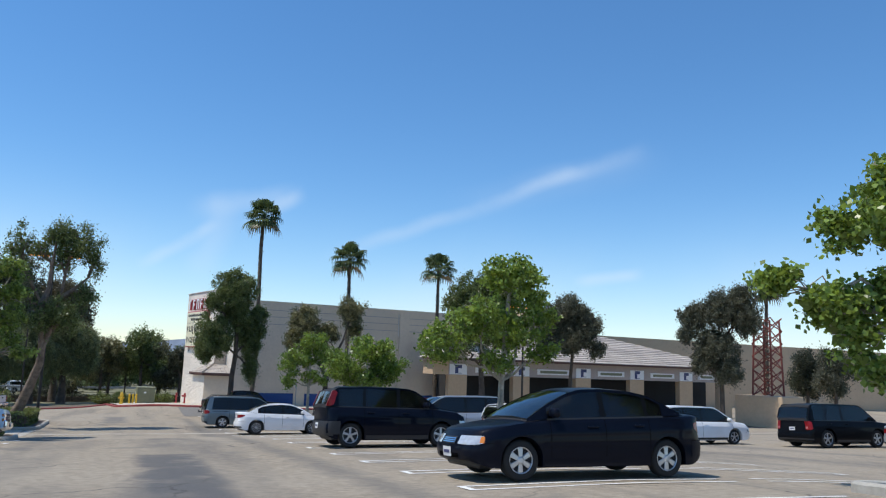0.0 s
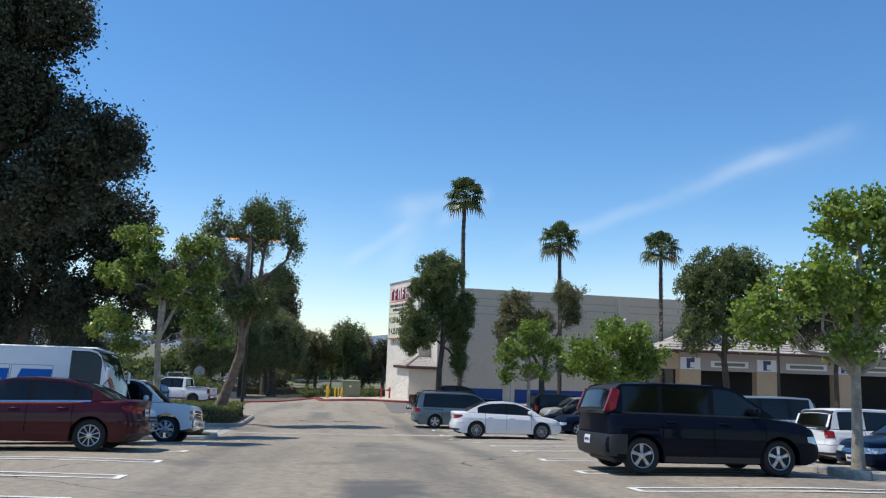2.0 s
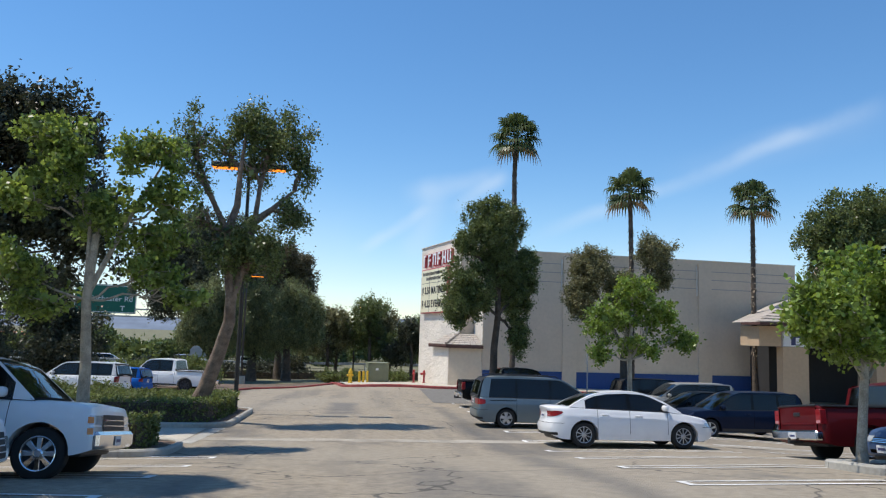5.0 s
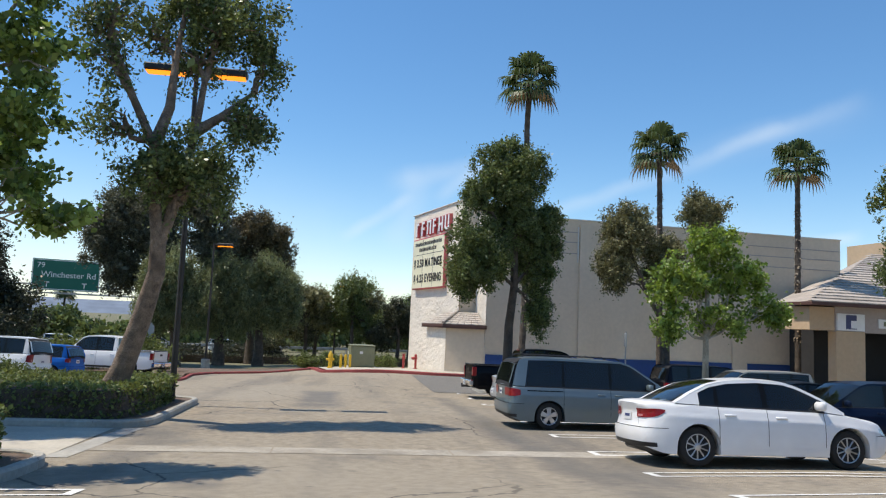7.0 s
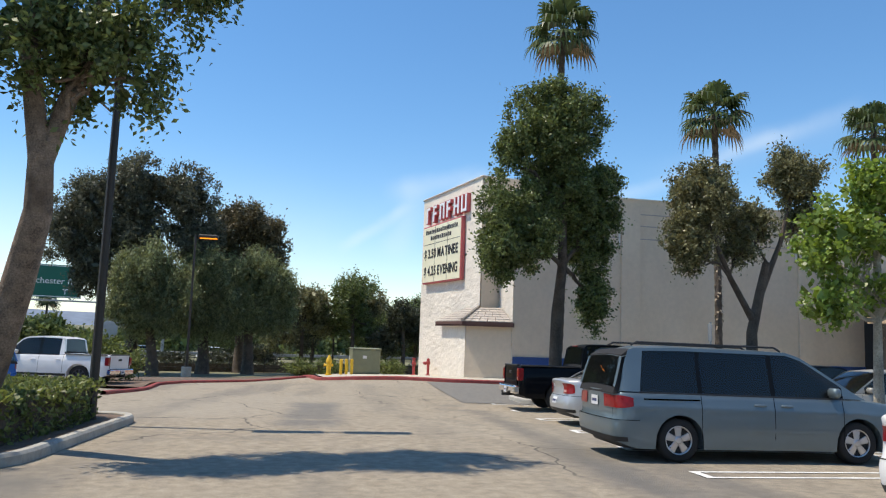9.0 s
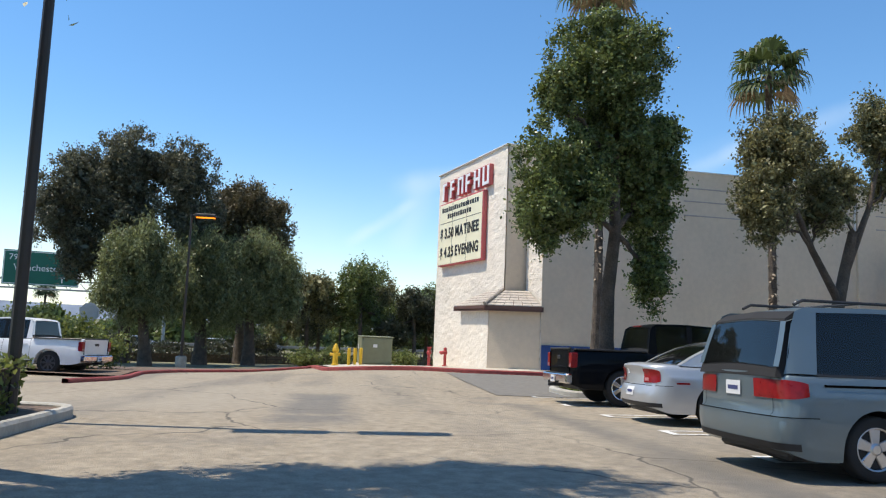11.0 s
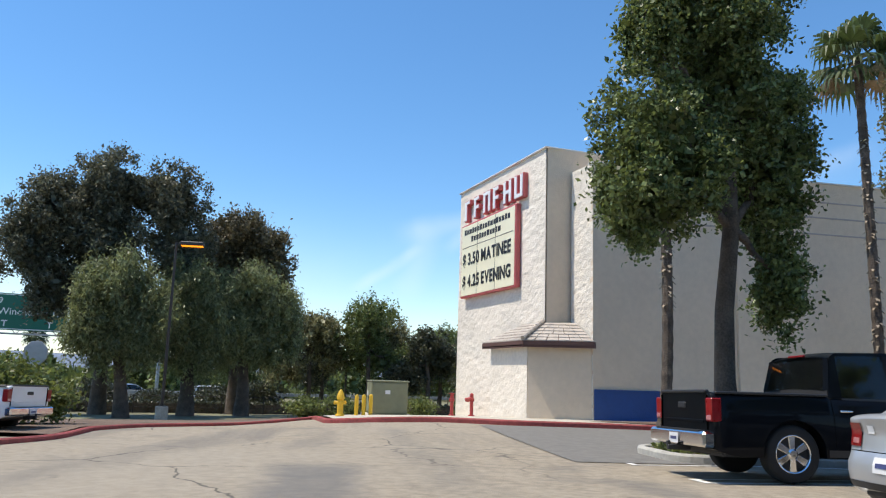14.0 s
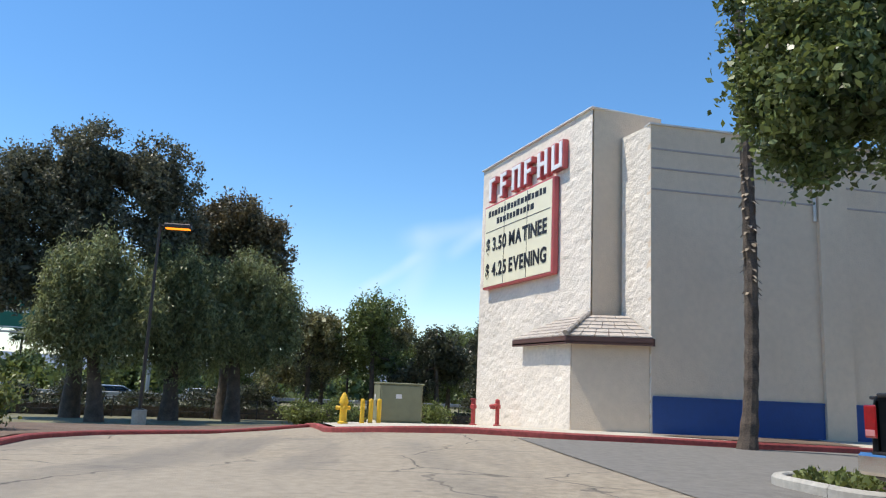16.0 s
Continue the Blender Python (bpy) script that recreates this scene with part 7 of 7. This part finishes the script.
# ---- trees round the edge ----
PEP = dict(leaf=PEPPER_LEAF, size=0.19, aspect=0.16, bark=DARK_BARK, droop=0.65, tuft=0.34, hang=0.9, datum=True)
tree("pepper_tree", "broad drooping pepper tree by the fence", -76.7, 14.1, [(0, 0, 0), (0.1, 14.0, -1.6), (0.2, 13.8, -0.2), (0, 13.6, 2.4)], 0.36,
     [(0, 13.2, 3.6, 1.87, 2.18, 1.99, 7474), (0.2, 14.8, 2.4, 1.65, 1.79, 1.89, 5175), (0.3, 12.4, 1.6, 1.43, 1.66, 1.58, 3909), (0.4, 13.8, 0.8, 1.32, 1.92, 1.16, 2989)], seed=41, dense=1.9, **PEP)
tree("pepper_tree", "drooping green pepper tree behind the lamp post", -79.0, 17.3, [(0, 0, 0), (0.1, 17.3, -1.6), (0.2, 17.2, 0), (0, 17.2, 2.6)], 0.42,
     [(0, 16.9, 3.9, 1.76, 1.92, 2.1, 6324), (0.2, 18.2, 2.9, 1.65, 1.79, 2.1, 5175), (0.4, 16.2, 1.6, 1.43, 1.54, 1.68, 3449), (0.4, 17.8, 0.8, 1.32, 1.79, 1.26, 2989)], seed=42, dense=1.9, **PEP)
tree("pepper_tree", "pepper tree with long hanging branches by the fence", -80.0, 20.4, [(0, 0, 0), (0.1, 20.4, -1.6), (0.2, 20.3, 0), (0, 20.6, 2.6)], 0.4,
     [(0, 20.6, 3.9, 1.76, 2.05, 2.1, 6324), (0.2, 22.2, 3.4, 1.21, 1.41, 1.99, 3909), (0.3, 19.4, 2, 1.43, 1.66, 1.89, 3909), (0.3, 21.4, 1.3, 1.32, 1.54, 1.37, 2989), (0.2, 22.9, 2, 0.55, 0.64, 1.68, 1035)], seed=45, dense=1.9, **PEP)
tree("eucalyptus", "broad dark-crowned tree behind the pepper trees", -80.5, 12.8, [(0, 0, 0), (0.2, 12.8, -1), (0, 12.7, 3), (0, 12.6, 6.4)], 0.42,
     [(0, 12.58, 9.55, 2.28, 2.38, 2.09, 6500), (0.2, 9.91, 8.26, 2.28, 2.28, 1.99, 6000), (0, 15.54, 9.37, 2.09, 2.09, 2.09, 5500), (0.3, 8.52, 6.05, 1.61, 1.61, 1.9, 4200), (0, 12.31, 6.23, 2.47, 3.04, 2.28, 6000), (0.2, 16.37, 6.23, 1.9, 1.9, 2.28, 4500), (0.4, 10.28, 3.83, 1.71, 1.71, 1.71, 3600)], EUC_GREY, 0.16, 0.3, DARK_BARK, 43, dense=2.1, tuft=0.38, cover=0.95, hang=0.3, datum=True)
tree("eucalyptus", "brown-green rounded tree behind the fence", -84.5, 20.3, [(0, 0, 0), (0.2, 20.3, -1), (0, 20.2, 2), (0, 20.2, 6)], 0.36,
     [(0, 20.1, 8.1, 2.0, 2.1, 1.9, 6000), (0, 22.1, 6.8, 1.6, 1.6, 2.0, 4500), (0, 18.5, 6.6, 1.8, 1.8, 2.3, 4500), (0.2, 22.6, 4.2, 1.3, 1.3, 1.8, 3400), (0.2, 20.2, 4.6, 2.0, 2.2, 2.0, 4500)], EUC_BROWN, 0.18, 0.3, DARK_BARK, 44, dense=1.7, tuft=0.38, cover=0.95, hang=0.4, datum=True)
rng0 = np.random.default_rng(5)
for k, (x, y, h, w, mat) in enumerate(((-92, 26.5, 7.2, 2.6, EUC_PALE), (-90, 30.5, 8.0, 2.8, EUC_LEAF), (-93, 33.5, 7.6, 2.4, EUC_PALE), (-88, 34.5, 6.2, 2.2, EUC_DARK), (-96, 38.5, 6.8, 2.6, EUC_LEAF), (-90, 39.5, 5.6, 2.4, EUC_DARK), (-99, 29.0, 6.6, 2.4, EUC_DARK), (-104, 45.0, 7.4, 2.8, EUC_LEAF), (-112, 24.0, 5.2, 3.0, EUC_LEAF))):
    tree("eucalyptus", "mid-sized roadside eucalyptus with airy crown", x, y, [(0, 0, 0), (0.1, 0.1, h * 0.25), (0, 0, h * 0.6), (0.1, 0, h * 0.85)], 0.2,
         [(rng0.normal() * 0.6, rng0.normal() * w * 0.5, h * (0.45 + 0.16 * i) + rng0.normal() * 0.3, w * 0.75, w * 0.75, h * 0.2, 1700) for i in range(4)], mat, 0.17, 0.3, DARK_BARK, 50 + k, group="roadside trees", dense=2.0, tuft=0.34, cover=0.8, hang=0.4)
tree("conifer", "small dark conifer beside the cinema", -80, 34.5, [(0, 0, 0), (0, 0, 2), (0, 0, 6.4)], 0.16,
     [(0, 0, 1.4 + i * 0.85, 1.5 - i * 0.22, 1.5 - i * 0.22, 0.5, 900) for i in range(6)], EUC_DARK, 0.2, 0.12, DARK_BARK, 70, tuft=0.28)


def bush(x, y, r, h, mat, seed, label, n=2600, size=0.09):
    rng = np.random.default_rng(seed)
    b = thing("bush", label, "bush", pose(x, y, ground_z(x, y)))
    part("stem", join(*[limb(rng, (0, 0, -0.05), (rng.normal() * r * 0.5, rng.normal() * r * 0.5, h * 0.7), 0.03, 0.01, 4) for _ in range(9)]), DARK_BARK, b)
    p, rel = crown_points([(0, 0, h * 0.5, r, r, h * 0.52, n)], rng, min(0.3, r * 0.3), 1.2)
    leaves_object("leaves", leaf_cloud(p, size * rel, 0.35, rng), mat, b)


bush(-59.0, 11.5, 1.7, 1.7, HEDGE_LEAF, 80, "round green bush behind the parked pickup", 6000, 0.12)
bush(-61.5, 8.5, 1.8, 1.8, HEDGE_LEAF, 81, "large clipped green bush on the verge", 6000, 0.12)
for k, (x, y) in enumerate(((-72.0, 22.5), (-71.5, 24.2), (-71.0, 26.0), (-70.5, 27.6))):
    bush(x, y, 1.0, 1.15, HEDGE_LEAF if k != 1 else EUC_LEAF, 82 + k, "low green bush behind the utility cabinet", 3000, 0.09)
bush(-68.5, 29.5, 0.6, 0.9, HEDGE_LEAF, 90, "small round bush at the cinema corner", 1800, 0.07)
leaf_box("hedge", "dark low hedge along the freeway verge", [(-86, 6), (-88, 6), (-88, 40), (-86, 40)], 0.0, 0.7, EUC_DARK, 9000, 0.16, 33)

for k, (x, y, h, w) in enumerate(((-70.5, 2.6, 8.5, 3.2), (-66.0, -2.5, 10.0, 3.4), (-60.0, -8.0, 11.0, 3.6))):
    tree("eucalyptus", "dense dark tree at the edge of the lot", x, y, [(0, 0, 0), (0.1, 0.1, h * 0.25), (0, 0, h * 0.6), (0.1, 0, h * 0.85)], 0.25,
         [(rng0.normal() * 0.8, rng0.normal() * w * 0.35, h * (0.25 + 0.2 * i), w * 0.8, w * 0.8, h * 0.2, 3000) for i in range(4)], EUC_DARK, 0.18, 0.3, DARK_BARK, 100 + k, group="dark edge trees", tuft=0.40, hang=0.4)
for k, (u, v) in enumerate(((44.5, -3.0), (46.0, -5.5))):
    bush(*lot(u, v), 0.9, 0.8, HEDGE_LEAF, 120 + k, "low green shrub beside the island", 2200, 0.08)

# sycamore at the start of the row
tree("sycamore", "leafy sycamore with pale green sunlit branches on an island", 1.27, 18.53, [(0, 0, 0), (0, 18.5, 1.6), (-0.1, 18.4, 3.0), (-0.1, 18.3, 4.6)], 0.15,
     [(-1.0, 17.8, 4.55, 0.75, 0.75, 0.5, 1000), (-0.5, 18.2, 5.25, 0.7, 0.7, 0.5, 900), (0.1, 19.0, 5.0, 1.1, 1.0, 0.8, 1500), (-1.5, 17.65, 3.35, 0.65, 0.6, 0.3, 700), (-2.2, 17.3, 3.7, 0.42, 0.4, 0.22, 300), (-1.25, 17.9, 2.85, 0.55, 0.55, 0.38, 550), (-0.8, 18.3, 3.5, 0.7, 0.7, 0.5, 700), (-0.95, 18.1, 2.3, 0.4, 0.4, 0.35, 300)], SYC_LEAF, 0.09, seed=91, dense=2.0, cover=0.7, **SYC)
for x, y, h, w, mat, k in ((-41.0, 90.0, 6.4, 2.2, EUC_DARK, 140), (-36.2, 86.9, 6.6, 2.3, EUC_GREY, 141), (-30.0, 96.0, 9.0, 3.0, EUC_LEAF, 142)):
    tree("eucalyptus", "grey-green eucalyptus at the far end of the lot", x, y, [(0, 0, 0), (0.1, 0.1, h * 0.25), (0, 0, h * 0.6), (0.1, 0, h * 0.85)], 0.2,
         [(0.3 * (i - 1.5), w * 0.4 * (-1) ** i, h * (0.42 + 0.16 * i), w * 0.7, w * 0.7, h * 0.18, 1500) for i in range(4)], mat, 0.17, 0.3, DARK_BARK, k, group="far lot trees", dense=1.8, tuft=0.4, hang=0.4)

# Added dark shrubs that stand in for the shade between the fence trees' trunks.
for k, y in enumerate((4.5, 8.5, 12.0, 16.0, 20.0, 23.5)):
    bush(-92.5 - (k % 2) * 2, y, 1.8, 1.5 + 0.4 * (k % 3), EUC_DARK, 300 + k, "added dark shrub standing in for shade under the fence trees", n=2600, size=0.15)

# ---- far off ----
def far_building(x, y, w, d, h, mat, roof, turn, label):
    z = ground_z(max(-140, x), y)
    c = thing("far_building", label, "building", pose(x, y, z, 0, 0, turn), kind="structure")
    part("wall", box(-w / 2, w / 2, -d / 2, d / 2, -1, h, 0.02), mat, c)
    e = 0.6
    part("roof", ([(-w / 2 - e, -d / 2 - e, h), (w / 2 + e, -d / 2 - e, h), (w / 2 + e, d / 2 + e, h), (-w / 2 - e, d / 2 + e, h), (-w / 2 + d / 2, 0, h + d * 0.2), (w / 2 - d / 2, 0, h + d * 0.2)], [(0, 1, 5, 4), (1, 2, 5), (2, 3, 4, 5), (3, 0, 4), (3, 2, 1, 0)]), roof, c)
    n = int(w / 3)
    for k in range(n):
        x0 = -w / 2 + (k + 0.3) * w / n
        part("window", box(x0, x0 + w / n * 0.45, -d / 2 - 0.06, -d / 2 - 0.02, 0.9, 2.2), DARK, c)


def far_woods():
    """A ragged belt of scrub and trees beyond the freeway, low where the sky shows through."""
    rng = np.random.default_rng(77)
    clumps = []
    for k in range(150):
        y = -95 + 190 * k / 149 + rng.normal()
        x = -150 + rng.normal() * 9
        low = math.exp(-((y - 31) / 5.0) ** 2)
        h = (3.0 + 2.6 * rng.random() + 2.0 * math.sin(k * 0.37) * rng.random()) * (1 - 0.6 * low)
        clumps.append((x, y, ground_z(-140) + h * 0.5, 2.2, 2.2, h * 0.55, 520))
    p, rel = crown_points(clumps, rng, 0.7, 0.9, 0.2, 0.2)
    tagged(leaves_object("far_woods", leaf_cloud(p, 0.5 * rel, 0.35, rng), EUC_LEAF, None), "belt of scrub and trees beyond the freeway", "woods", kind="stuff")


far_woods()
ROOF_RED = material("terracotta_roof", (0.42, 0.16, 0.09), 0.85, vary=0.2, scale=3)
far_building(-165, -14, 14, 9, 2.0, TAN, ROOF_RED, 80, "distant low building with terracotta roof")


def guard_rail():
    c = thing("guard_rail", "steel guard rail beside the freeway", "guard rail", kind="structure")
    for k in range(-6, 16):
        y = k * 8.0
        part("rail_length", join(box(-112.1, -112.0, y, y + 7.98, -2.75, -2.45, 0.02), box(-112.2, -112.1, y + 3.9, y + 4.05, -3.8, -2.5)), STEEL, c)


guard_rail()
for k, (x, y, mat) in enumerate(((-116, 4, WHITECAR), (-117, 14, SILVER), (-116, 22, WHITECAR), (-120, 27, BLUECAR), (-119, -6, BLACKCAR))):
    car("far_car", "car on the freeway beyond the verge", suv(4.7, 1.85, 1.6), mat, pose(x, y, ground_z(x, y), 0, 0, 3), group="freeway cars")
palm(-150, 1.0, 3.5, (0.2, 0.1), 7, 30, group="far palms")
palm(-32.7, 68.7, 9.9, (0.1, 0.1), 8, group="far palms")


def hills():
    v, f = [], []
    rng = np.random.default_rng(3)
    n = 60
    for i in range(n + 1):
        a = radians(60 + 110 * i / n)
        d = 2600
        h = 40 + 55 * max(0, math.sin(a * 3.2 + 0.6)) + 25 * noise.noise(Vector((a * 6, 0, 0)))
        x, y = -d * math.sin(a), -d * math.cos(a)
        v += [(x, y, -40), (x * 1.1, y * 1.1, max(5, h))]
    f = [(2 * i, 2 * i + 1, 2 * i + 3, 2 * i + 2) for i in range(n)]
    tagged(part("backdrop", (v, f), HILL), "hazy blue hills on the horizon", "hills", kind="structure")


hills()
